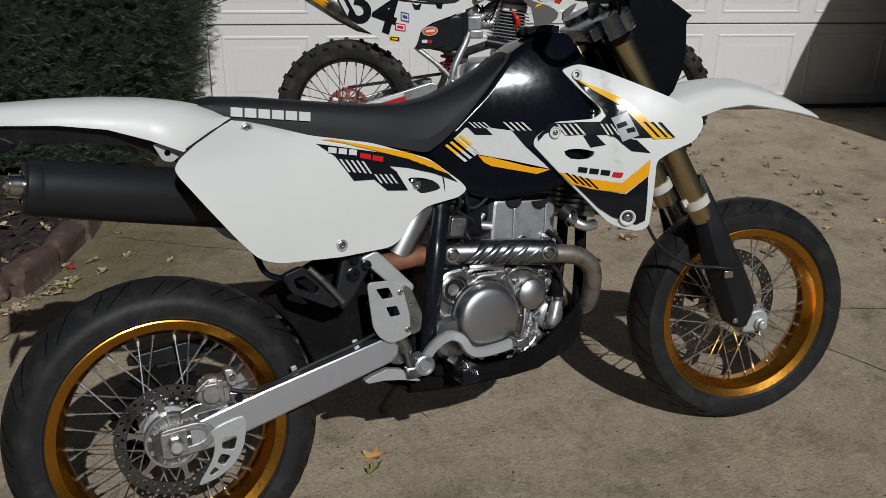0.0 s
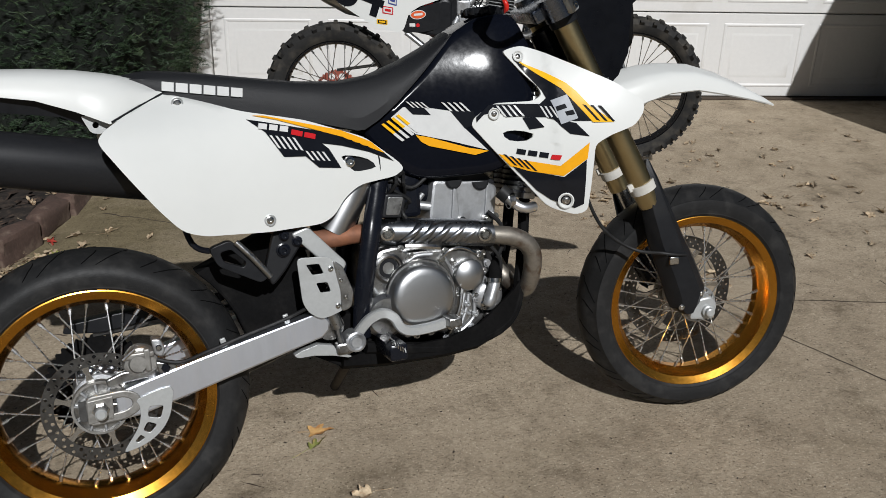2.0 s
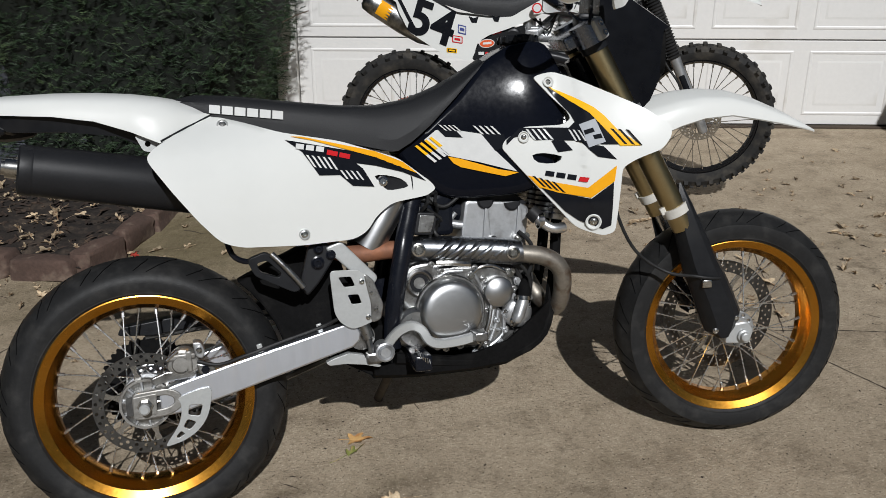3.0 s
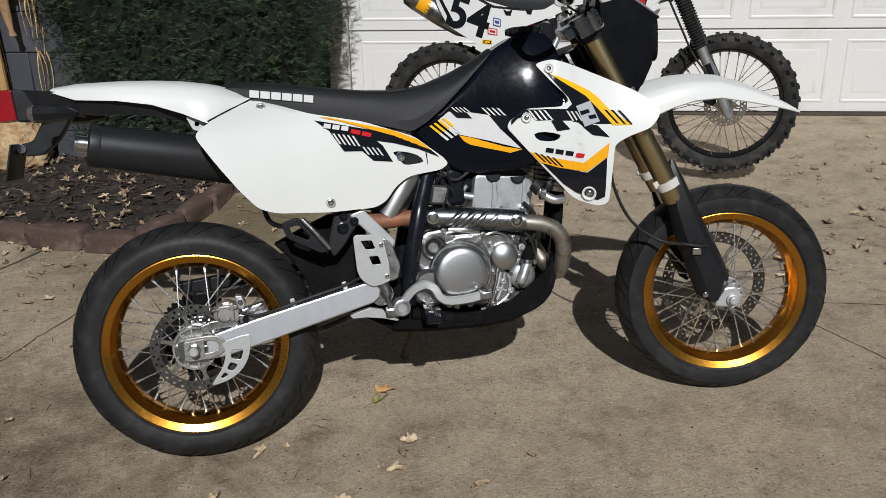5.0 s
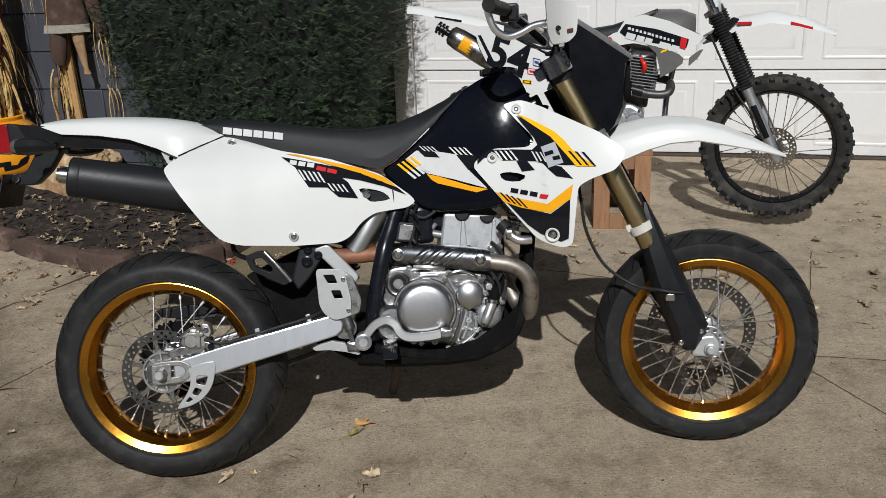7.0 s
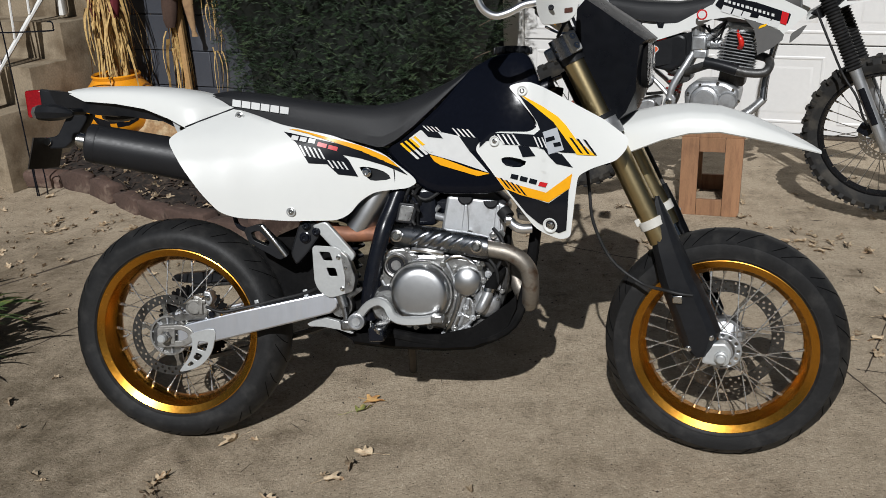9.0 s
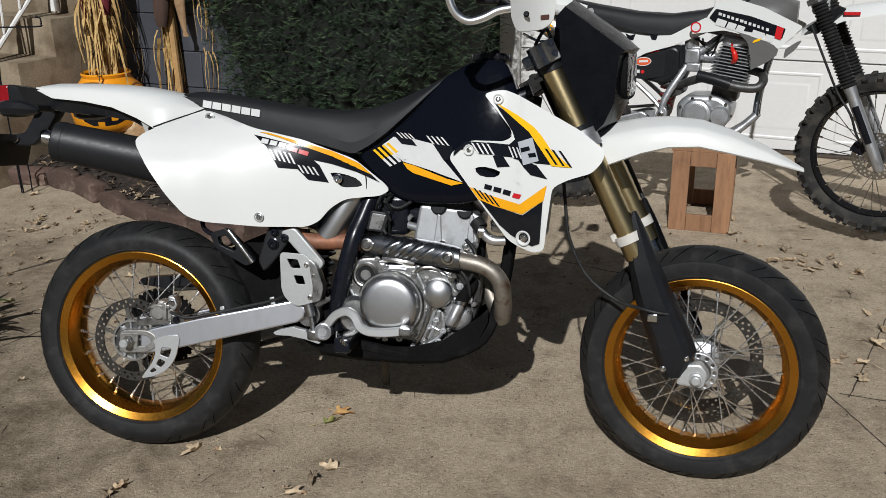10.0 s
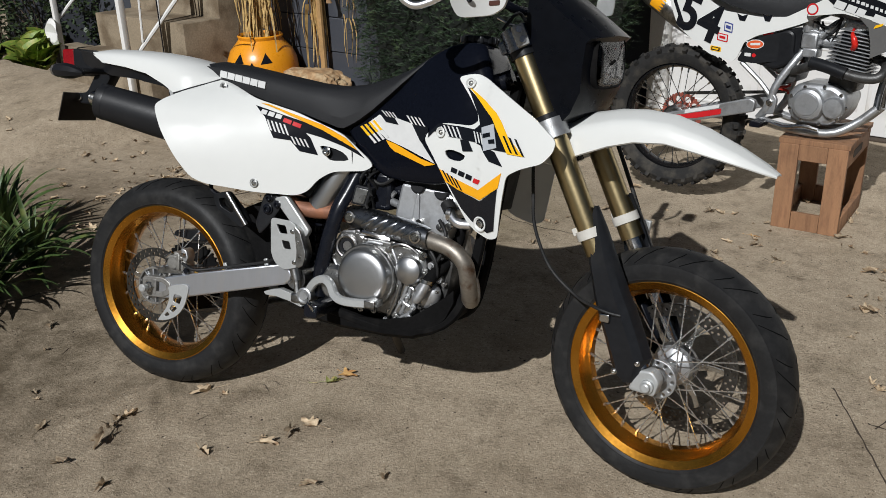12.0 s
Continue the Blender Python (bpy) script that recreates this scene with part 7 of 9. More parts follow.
decal(circle2(0.352, 0.632, 0.008, 10), d_cover, red_decal, dark_panel, "", 0.0014)

# seat, tank, tank shrouds
dseat = [(-0.10, 0.935, 0.925, 0.05), (0.0, 0.925, 0.895, 0.065), (0.12, 0.905, 0.850, 0.075), (0.30, 0.880, 0.800, 0.082), (0.45, 0.875, 0.785, 0.078), (0.58, 0.895, 0.815, 0.066), (0.70, 0.935, 0.885, 0.055), (0.78, 0.965, 0.935, 0.045)]
part("seat", loft([seat_ring(x, t, l, w * 0.85, w) for x, t, l, w in dseat]), seat_vinyl, dirt, "black vinyl seat", angle=60)
part("fuel_tank", loft([[(x, w * math.cos(a), z + h * math.sin(a)) for a in (2 * math.pi * k / 20 for k in range(20))] for x, w, z, h in ((0.60, 0.06, 0.84, 0.04), (0.68, 0.105, 0.86, 0.075), (0.78, 0.125, 0.87, 0.095), (0.88, 0.11, 0.875, 0.09), (0.95, 0.06, 0.88, 0.06))]), grey_plastic, dirt, "dark grey fuel tank", angle=60)


def d_shroud(x, z):
    return -(0.125 + 0.06 * max(x - 0.6, 0))


wing = part("tank_shroud", skin(rounded([(0.545, 0.800), (0.60, 0.86), (0.640, 0.925), (0.72, 0.945), (0.83, 0.915), (0.985, 0.845), (0.935, 0.79), (0.90, 0.755), (0.86, 0.75), (0.78, 0.80), (0.68, 0.82)], 0.012), d_shroud, 0.004, (), 3), white_plastic, dirt, "white tank shroud with graphics", angle=50)
part("tank_shroud", skin(rounded([(0.545, 0.800), (0.60, 0.86), (0.640, 0.925), (0.72, 0.945), (0.83, 0.915), (0.985, 0.845), (0.935, 0.79), (0.90, 0.755), (0.86, 0.75), (0.78, 0.80), (0.68, 0.82)], 0.012), lambda x, z: -d_shroud(x, z), 0.004, (), 2), white_plastic, dirt, "white tank shroud", angle=50)
decal([(0.735, 0.815), (0.80, 0.800), (0.88, 0.770), (0.90, 0.752), (0.896, 0.73), (0.856, 0.696), (0.801, 0.666), (0.797, 0.71), (0.78, 0.774)], d_shroud, grey_plastic, wing, "grey lower wing of the shroud", 0.0006)
decal([(0.615, 0.868), (0.64, 0.905), (0.78, 0.880), (0.92, 0.835), (0.91, 0.795), (0.80, 0.815), (0.66, 0.835)], d_shroud, black_decal, wing, "black graphic with pale lettering bars", 0.0022, 0.006)
for k, (x, w) in enumerate(((0.640, 0.040), (0.686, 0.034), (0.724, 0.030), (0.786, 0.048), (0.838, 0.034))):
    z = 0.842 - 0.28 * (x - 0.640)
    decal([(x, z), (x + w, z - 0.28 * w), (x + w + 0.010, z - 0.28 * w + 0.026), (x + 0.010, z + 0.026)], d_shroud, white_decal, wing, "slanted white lettering bar", 0.003, 0.002)
for k, w in enumerate((0.013, 0.010, 0.011, 0.010, 0.011, 0.014, 0.010, 0.011, 0.011, 0.010, 0.008, 0.011)):
    x = 0.652 + 0.0175 * k
    decal([(x, 0.891 - 0.0050 * k), (x + w, 0.889 - 0.0050 * k), (x + w, 0.878 - 0.0050 * k), (x, 0.880 - 0.0050 * k)], d_shroud, white_decal, wing, "small white lettering bar", 0.003)
decal([(0.885, 0.845), (0.912, 0.838), (0.905, 0.790), (0.88, 0.798)], d_shroud, red_decal, wing, "red bar", 0.0034)
decal([(0.797, 0.773), (0.826, 0.785), (0.832, 0.796), (0.803, 0.786)], d_shroud, yellow_decal, wing, "yellow sticker", 0.0034, 0.004)
decal(circle2(0.565, 0.828, 0.022, 20), d_shroud, red_decal, wing, "round red sticker", 0.0016)
decal(circle2(0.565, 0.828, 0.016, 20), d_shroud, white_decal, wing, "", 0.0024)
part("scoop", prism(rounded([(0.925, 0.755), (0.970, 0.787), (0.985, 0.792), (0.962, 0.752), (0.922, 0.715)], 0.010), -0.135, -0.115, 0.004), grey_plastic, dirt, "grey shroud wing tip")

# engine
dcase = part("engine_case", prism(rounded([(0.505, 0.50), (0.545, 0.545), (0.68, 0.550), (0.742, 0.510), (0.728, 0.435), (0.69, 0.388), (0.56, 0.385), (0.515, 0.42)], 0.025), -0.10, 0.10, 0.02, 3), cast_light, dirt, "cast aluminium engine case")
part("clutch_cover", moved(lathe([(0.0, 0.063), (-0.02, 0.063), (-0.032, 0.058), (-0.036, 0.047), (-0.036, 0)], 36), pose(0.600, -0.10, 0.468)), cast_light, dcase, "round cast clutch cover")
part("filter_cover", moved(lathe([(0.0, 0.042), (-0.018, 0.042), (-0.026, 0.036), (-0.028, 0)], 28), pose(0.695, -0.10, 0.463)), cast_light, dcase)
part("cover_plate", moved(lathe([(0.0, 0.043), (-0.004, 0.042), (-0.004, 0)], 28), pose(0.600, -0.136, 0.468)), cast_light, dcase)
for k in range(9):
    a = 2 * math.pi * k / 9
    part("case_bolt", moved(disc(0.007, -0.008, 0, 0.002, 8), pose(0.63 + 0.110 * math.cos(a), -0.102, 0.467 + 0.074 * math.sin(a))), steel, dcase)
# barrel colour darkened to give the fins shaded gaps
barrel = part("cylinder", moved(block(-0.055, 0.055, -0.06, 0.06, -0.02, 0.20, 0.01), pose(0.697, 0, 0.55, 0, 8, 0)), dark_shade_metal, dirt, "finned air-cooled cylinder")
for k in range(12):
    w = 0.078 if k < 8 else 0.070 - 0.004 * (k - 8)
    part("fin", moved(block(-w, w, -0.092, 0.092, -0.0022, 0.0022, 0.0015, 1), pose(0.697, 0, 0.55, 0, 8, 0) @ pose(0, 0, 0.055 + 0.0135 * k)), cast_light, barrel)
part("cylinder_head", moved(block(-0.06, 0.06, -0.06, 0.06, 0.20, 0.245, 0.014), pose(0.697, 0, 0.55, 0, 8, 0)), cast, barrel)
part("spark_cap", tube([(0.724, -0.088, 0.690), (0.733, -0.104, 0.706), (0.728, -0.108, 0.728), (0.716, -0.096, 0.745), (0.708, -0.05, 0.765)], [0.010, 0.012, 0.011, 0.007, 0.004], 10, 3), material("cap_red", (0.62, 0.022, 0.014), 0.3), dirt, "red spark plug cap and lead")
part("carburettor", join(block(0.520, 0.582, -0.07, 0.02, 0.672, 0.735, 0.008), block(0.530, 0.588, -0.072, 0.0, 0.640, 0.676, 0.006), block(0.515, 0.580, -0.062, 0.01, 0.733, 0.745, 0.003), tube([(0.545, -0.03, 0.74), (0.548, -0.03, 0.785)], 0.025, 14, 1), tube([(0.48, 0, 0.70), (0.64, 0, 0.70)], 0.026, 12, 1), tube([(0.588, -0.06, 0.700), (0.600, -0.06, 0.700)], 0.012, 10, 1)), cast_light, dirt, "cast carburettor")
part("intake_boot", tube([(0.42, -0.03, 0.69), (0.47, -0.04, 0.70), (0.51, -0.03, 0.70)], [0.045, 0.034, 0.028], 14, 2), rubber, dirt, "black rubber intake boot")
part("exhaust_header", tube([(0.76, -0.02, 0.66), (0.83, -0.05, 0.650), (0.852, -0.085, 0.630), (0.848, -0.115, 0.606), (0.825, -0.128, 0.592), (0.77, -0.132, 0.592), (0.70, -0.132, 0.605), (0.62, -0.125, 0.622), (0.55, -0.10, 0.600), (0.49, -0.06, 0.578), (0.43, -0.05, 0.59), (0.36, -0.05, 0.64), (0.14, -0.05, 0.69)], 0.0185, 12, 4), dark_shade_metal, dirt, "dark exhaust header pipe")
part("pipe_guard", tube([(0.592, -0.138, 0.632), (0.66, -0.144, 0.620), (0.728, -0.146, 0.602)], 0.0235, 12, 2), black_plastic, dirt, "black perforated pipe guard")
DM = Matrix.Translation((-0.186, -0.050, 0.868)) @ Matrix.Rotation(radians(5), 4, "Z") @ Matrix.Rotation(radians(31), 4, "Y")
dm = part("muffler", moved(loft([[(x, r * 0.9 * math.sin(a), r * math.cos(a)) for a in (2 * math.pi * k / 24 for k in range(24))] for x, r in ((0, 0.03), (0.012, 0.046), (0.05, 0.052), (0.20, 0.056), (0.30, 0.05), (0.36, 0.03))]), DM), cast, dirt, "dull grey metal muffler", angle=50)
part("tip", moved(join(*[lathe([(-0.03 - 0.018 * k, 0.012), (-0.03 - 0.018 * k, 0.030), (-0.018 - 0.018 * k, 0.030), (-0.018 - 0.018 * k, 0.012)], 18, closed=True) for k in range(3)], lathe([(-0.07, 0.0), (-0.07, 0.016), (0.01, 0.016), (0.01, 0)], 14)), DM @ pose(0, 0, 0, 0, 0, -90)), black_paint, dm, "black ribbed muffler tip")
part("badge", moved(loft([[(x, -(0.054) * 0.9 * math.sin(a), 0.054 * math.cos(a)) for a in (radians(d) for d in (55, 70, 85, 100, 115, 130))] for x in (0.07, 0.13)], caps=False, closed=False), DM), orange_decal, dm, "orange badge")
part("rear_mudguard", loft([[(x, y, z + dz) for y, dz in ((-w, -0.03), (-w * 0.8, -0.004), (0, 0.008), (w * 0.8, -0.004), (w, -0.03), (w * 0.7, -0.016), (0, -0.004), (-w * 0.7, -0.016))] for x, z, w in ((-0.40, 0.995, 0.03), (-0.33, 0.99, 0.055), (-0.20, 0.965, 0.075), (-0.05, 0.935, 0.085), (0.08, 0.905, 0.085))]), white_plastic, dirt, "white rear mudguard with graphics", angle=60)
part("decal", prism([(-0.25, 0.952), (-0.12, 0.932), (-0.12, 0.922), (-0.25, 0.945)], -0.082, -0.078), black_decal, dirt, "dark lettering bar")
part("shock_spring", tube([(0.44 + 0.02 * k / 60 + 0.03 * math.cos(k * 0.8), 0.02 + 0.03 * math.sin(k * 0.8), 0.48 + 0.24 * k / 60) for k in range(61)], 0.006, 6, 1), spring_red, dirt, "coil shock spring")
part("footpeg", moved(block(-0.022, 0.022, -0.045, 0.045, -0.012, 0.012, 0.004), pose(0.43, -0.16, 0.375)), black_paint, dirt, "black serrated footpeg")
part("brake_pedal", tube([(0.44, -0.13, 0.385), (0.52, -0.14, 0.37), (0.60, -0.145, 0.385), (0.66, -0.145, 0.378)], 0.008, 8, 3), steel, dirt, "steel brake pedal")
part("chain", join(tube([(0, 0.051, 0.42), (0.45, 0.051, 0.48)], 0.007, 6, 1), tube([(0, 0.051, 0.23), (0.45, 0.051, 0.38)], 0.007, 6, 1)), disc_steel, dirt, "drive chain")

# fork and front end
DOFF = Vector((math.cos(DRAKE), 0, math.sin(DRAKE))) * 0.035


def dfork(s, along, y=0.085):
    p = DHEAD + DOFF + DAXIS * along
    return Vector((p.x, s * y, p.z))


for s in (-1, 1):
    part("fork_slider", tube([dfork(s, a) for a in (-0.075, -0.06, 0.0, 0.25, 0.31)], [0.016, 0.022, 0.0235, 0.0235, 0.026], 18, 1), cast_light, dirt, "silver fork slider", DTURN)
    if s < 0:
        part("fork_decal", moved(loft([[(0.0245 * math.sin(a), -0.0245 * math.cos(a), z) for a in (radians(d) for d in (-32, -16, 0, 16, 32))] for z in (0.05, 0.21)], caps=False, closed=False), Matrix.Translation(dfork(s, 0)) @ Matrix.Rotation(-DRAKE, 4, "Y")), black_decal, dirt, "dark lettering bar", DTURN)
    n = 26
    part("fork_gaiter", tube([dfork(s, 0.29 + 0.36 * k / (2 * n)) for k in range(2 * n + 1)], [0.034 if k % 2 else 0.026 for k in range(2 * n + 1)], 16, 1), rubber, dirt, "black ribbed rubber fork gaiter", DTURN)
    part("stanchion", tube([dfork(s, 0.64), dfork(s, 0.76)], 0.018, 14, 1), chrome, dirt, "chrome fork stanchion", DTURN)
for a in (0.66, 0.75):
    part("triple_clamp", join(*[tube([dfork(s, a - 0.015), dfork(s, a + 0.015)], 0.026, 14, 1) for s in (-1, 1)], moved(block(-0.03, 0.025, -0.085, 0.085, -0.012, 0.012, 0.004), Matrix.Translation(DHEAD + DOFF * 0.6 + DAXIS * a) @ Matrix.Rotation(-DRAKE, 4, "Y"))), cast, dirt, "cast triple clamp", DTURN)
part("front_mudguard", loft([[(x, y, z + dz) for y, dz in ((-w, -d), (-w * 0.75, -0.006), (0, 0.006), (w * 0.75, -0.006), (w, -d), (w * 0.7, -0.014), (0, -0.002), (-w * 0.7, -0.014))] for x, z, w, d in ((0.98, 0.835, 0.05, 0.03), (1.06, 0.885, 0.07, 0.05), (1.14, 0.925, 0.078, 0.05), (1.28, 0.948, 0.074, 0.04), (1.42, 0.918, 0.06, 0.03), (1.545, 0.858, 0.03, 0.01))]), white_plastic, dirt, "white front mudguard", DTURN, angle=60)
part("mudguard_brace", prism(rounded([(1.0, 0.84), (1.12, 0.935), (1.15, 0.925), (1.05, 0.82)], 0.01), -0.083, -0.075, 0.002), black_plastic, dirt, "black mudguard brace", DTURN)
part("decal", prism([(1.14, 0.912), (1.20, 0.914), (1.20, 0.902), (1.14, 0.900)], -0.081, -0.075), red_decal, dirt, "dark red mark", DTURN)
part("decal", prism([(1.36, 0.912), (1.45, 0.888), (1.45, 0.878), (1.36, 0.900)], -0.068, -0.055), red_decal, dirt, "red lettering bar", DTURN)
part("brake_hose", tube([(1.03, -0.11, 0.86), (1.10, -0.115, 0.72), (1.16, -0.11, 0.60), (1.22, -0.12, 0.52), (1.25, -0.11, 0.44), (1.27, -0.09, 0.40)], 0.005, 8, 4), rubber, dirt, "black front brake hose", DTURN)
part("front_caliper", moved(prism(rounded([(-0.03, -0.022), (0.022, -0.026), (0.032, 0.0), (0.02, 0.026), (-0.024, 0.024)], 0.010), -0.064, -0.038, 0.005), pose(1.258, 0, 0.372, 0, 20, 0)), black_paint, dirt, "front brake caliper", DTURN)
part("number_board", skin(rounded([(1.015, 0.90), (1.06, 0.90), (1.04, 1.06), (1.0, 1.06)], 0.01), lambda x, z: -0.06, 0.12, (), 1), white_plastic, dirt, "white front number board", DTURN)
DB = DHEAD + DOFF + DAXIS * 0.80
part("handlebar", tube([DB + Vector(p) for p in ((-0.10, -0.38, 0.10), (-0.07, -0.24, 0.09), (-0.02, -0.10, 0.03), (0, 0, 0), (-0.02, 0.10, 0.03), (-0.07, 0.24, 0.09), (-0.10, 0.38, 0.10))], 0.011, 10, 4), black_paint, dirt, "black handlebar", DTURN)

part("frame_plate", prism(rounded([(0.415, 0.40), (0.47, 0.41), (0.475, 0.47), (0.45, 0.50), (0.425, 0.46)], 0.012), -0.115, -0.095, 0.004), cast_light, dirt, "silver footrest plate")
part("pivot_bolt", moved(lathe([(0, 0.014), (-0.008, 0.014), (-0.010, 0.010), (-0.010, 0)], 14), pose(0.448, -0.115, 0.455)), steel, dirt)
part("air_box", prism(rounded([(0.34, 0.60), (0.33, 0.70), (0.47, 0.745), (0.50, 0.73), (0.505, 0.62), (0.44, 0.58)], 0.02), -0.085, 0.085, 0.012), black_plastic, dirt, "black air box behind the cover")
part("carburettor_top", moved(lathe([(0, 0.001), (0, 0.022), (-0.05, 0.022), (-0.055, 0.018), (-0.055, 0.001)], 18), pose(0.535, -0.045, 0.738, -90, 0, 0)), cast_light, dirt, "round carburettor cap")
for k in range(3):
    part("cable", tube([(0.545 + 0.02 * k, -0.05, 0.78), (0.62, -0.06 + 0.02 * k, 0.76 - 0.03 * k), (0.66, -0.05, 0.80)], 0.004, 6, 3), rubber, dirt)
part("engine_mount", prism(rounded([(0.46, 0.52), (0.52, 0.54), (0.53, 0.585), (0.47, 0.57)], 0.01), -0.07, 0.07, 0.004), dark_shade_metal, dirt, "dark engine mount")

# crate under the dirt bike
wood = material("crate_wood", (0.275, 0.143, 0.072), 0.7, vary=0.25, scale=5, fine=70, tint=(0.22, 0.11, 0.056), tint_at=0.58, bump=0.35, bump_scale=60, aniso=(7, 7, 1), per_object=0.14)
crate = thing("wooden_crate", "open reddish-brown wooden crate used as a bike stand", "crate", pose(1.553, 1.850, 0, 0, 0, -11))
W, D, H = 0.262, 0.42, 0.380
for x in (0, W - 0.075):
    for y in (0, D - 0.022):
        part("post", block(x, x + 0.075, y, y + 0.022, 0, H - 0.02, 0.002), wood, crate)
for x in (0.0, W - 0.02):
    for z, h in ((0.0, 0.07), (H - 0.10, 0.078)):
        part("side_rail", block(x + (0.001 if x else 0), x + 0.02, 0.023, D - 0.023, z + 0.001, z + h, 0.002), wood, crate)
for y in (0.002, D - 0.02):
    part("front_rail", block(0.076, W - 0.076, y, y + 0.018, 0.0, 0.075, 0.002), wood, crate)
    part("front_rail", block(0.076, W - 0.076, y, y + 0.018, H - 0.085, H - 0.02, 0.002), wood, crate)
for k in range(4):
    part("top_board", block(-0.006, W + 0.006, k * D / 4 + 0.003, (k + 1) * D / 4 - 0.003, H - 0.02, H, 0.002), wood, crate)
# hand hole drawn as a thin dark patch, no opening cut
part("hand_hole", prism(rounded([(0.10, H - 0.075), (0.26, H - 0.075), (0.26, H - 0.045), (0.10, H - 0.045)], 0.014), 0, 0.004), crack_dirt, crate, "dark slot-shaped patch for a hand hole", pose(W + 0.002, 0, 0, 0, 0, 90))
# ---- clipped evergreen bush between the house and the garage ----
yew = material("yew", (0.025, 0.044, 0.022), 0.55, vary=0.5, scale=5, fine=30, tint=(0.060, 0.088, 0.040), tint_at=0.60, spec=0.25)
yew_shade = material("yew_shade", (0.0045, 0.0075, 0.0040), 0.9, vary=0.3)
bark = material("bark", (0.10, 0.07, 0.05), 0.9, vary=0.3, bump=0.6)
bush = thing("evergreen_bush", "dense dark green clipped evergreen bush against the house", "bush", pose(-0.100, 2.96, 0.05, 0, 0, -12))
BX, BY, BH = 0.775, 0.62, 2.3


def bush_point(u, v, f=1.0):
    """A point on the bulging outside of the bush; u round, v up from 0 to 1."""
    a = 2 * math.pi * u
    c, s = math.cos(a), math.sin(a)
    k = 0.55
    x, y = math.copysign(abs(c) ** k, c), math.copysign(abs(s) ** k, s)
    w = (0.82 + 0.26 * math.sin(min(v * 1.5, 1) * math.pi * 0.5)) * (1 - max(v - 0.75, 0) ** 2 * 5)
    p = Vector((BX * x * w, BY * y * w, 0.10 + BH * v))
    q = p * 2.2
    return p * f + Vector((x, y, 0)) * (0.055 * noise.noise(q) + 0.040 * noise.noise(q * 2.7) + 0.028 * noise.noise(q * 6.5))


# closed near-black shell inside the needles: the bush's inner shade as colour
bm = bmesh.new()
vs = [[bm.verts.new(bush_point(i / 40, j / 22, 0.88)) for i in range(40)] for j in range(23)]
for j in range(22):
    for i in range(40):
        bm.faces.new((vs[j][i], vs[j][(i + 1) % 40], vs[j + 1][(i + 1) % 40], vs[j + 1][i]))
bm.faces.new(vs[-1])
part("inner_growth", bm, yew_shade, bush, "near-black inner shell with the bush's inner shade in its colour")
rnd = random.Random(21)
verts, faces = [], []
for k in range(8600):
    f, g, v = rnd.random(), rnd.uniform(-1, 1), rnd.random()
    a = math.copysign(abs(g) ** (1 / 0.55), g)
    b = math.sqrt(max(1 - a * a, 0))
    c, s = (a, -b) if f < 0.56 else (b, a) if f < 0.82 else (-b, a) if f < 0.97 else (a, b)
    u = math.atan2(s, c) / (2 * math.pi)
    p = bush_point(u, v, rnd.uniform(0.87, 1.0))
    out = Vector((p.x / BX, p.y / BY, 0.2)).normalized()
    d = (out * 0.9 + Vector((rnd.uniform(-1, 1), rnd.uniform(-1, 1), rnd.uniform(-0.5, 1.0)))).normalized()
    flat = d.cross(Vector((rnd.uniform(-0.6, 0.6), rnd.uniform(-0.6, 0.6), 1))).normalized()
    length = rnd.uniform(0.04, 0.085)
    for j in range(13):
        t = (j + 0.5) / 13
        q = p + d * length * t + Vector((0, 0, -0.25 * length * t * t))
        e = (flat * (1 if j % 2 else -1) * rnd.uniform(0.7, 1.1) + d * rnd.uniform(0.4, 0.9) + Vector((rnd.uniform(-0.3, 0.3), rnd.uniform(-0.3, 0.3), rnd.uniform(-0.25, 0.35)))).normalized()
        l, w = rnd.uniform(0.013, 0.024) * (1.15 - 0.5 * t), rnd.uniform(0.0012, 0.0020)
        side = e.cross(d + Vector((0.1, 0.2, rnd.uniform(-0.6, 0.6)))).normalized() * w
        n = len(verts)
        verts += [q - side, q + side, q + e * l + side * 0.3, q + e * l - side * 0.3]
        faces.append((n, n + 1, n + 2, n + 3))
me = bpy.data.meshes.new("foliage")
me.from_pydata(verts, [], faces)
me.materials.append(yew)
fol = part("foliage", me, yew, bush, "dense small dark green needles")
fol["kind"] = "stuff"
for k, (z, dx, dz) in enumerate(((0.62, 0.13, 0.055), (0.44, 0.10, 0.045), (0.85, 0.09, 0.03))):
    base = bush_point(0.985, z / BH, 0.98)
    tw = part("twig", tube([base, base + Vector((dx * 0.5, 0, dz * 0.6)), base + Vector((dx, 0, dz))], 0.0025, 5, 2), bark, bush)
part("stem", tube([(0, 0.1, -0.02), (0.02, 0.1, 0.5)], 0.04, 8, 2), bark, bush)

# ---- plastic pumpkin with straw ----
pumpkin_orange = material("pumpkin_orange", (0.78, 0.30, 0.012), 0.3, vary=0.06, coat=0.25, bump=0.04)
straw = material("straw", (0.55, 0.37, 0.14), 0.75, vary=0.3, scale=20, fine=60, tint=(0.36, 0.22, 0.08), tint_at=0.55)
stalk_tan = material("stalk_tan", (0.42, 0.25, 0.10), 0.7, vary=0.25, scale=12, fine=60)
pump = thing("pumpkin_bucket", "orange plastic pumpkin bucket with a carved black face", "pumpkin bucket", pose(-1.471, 2.651, 0.222))
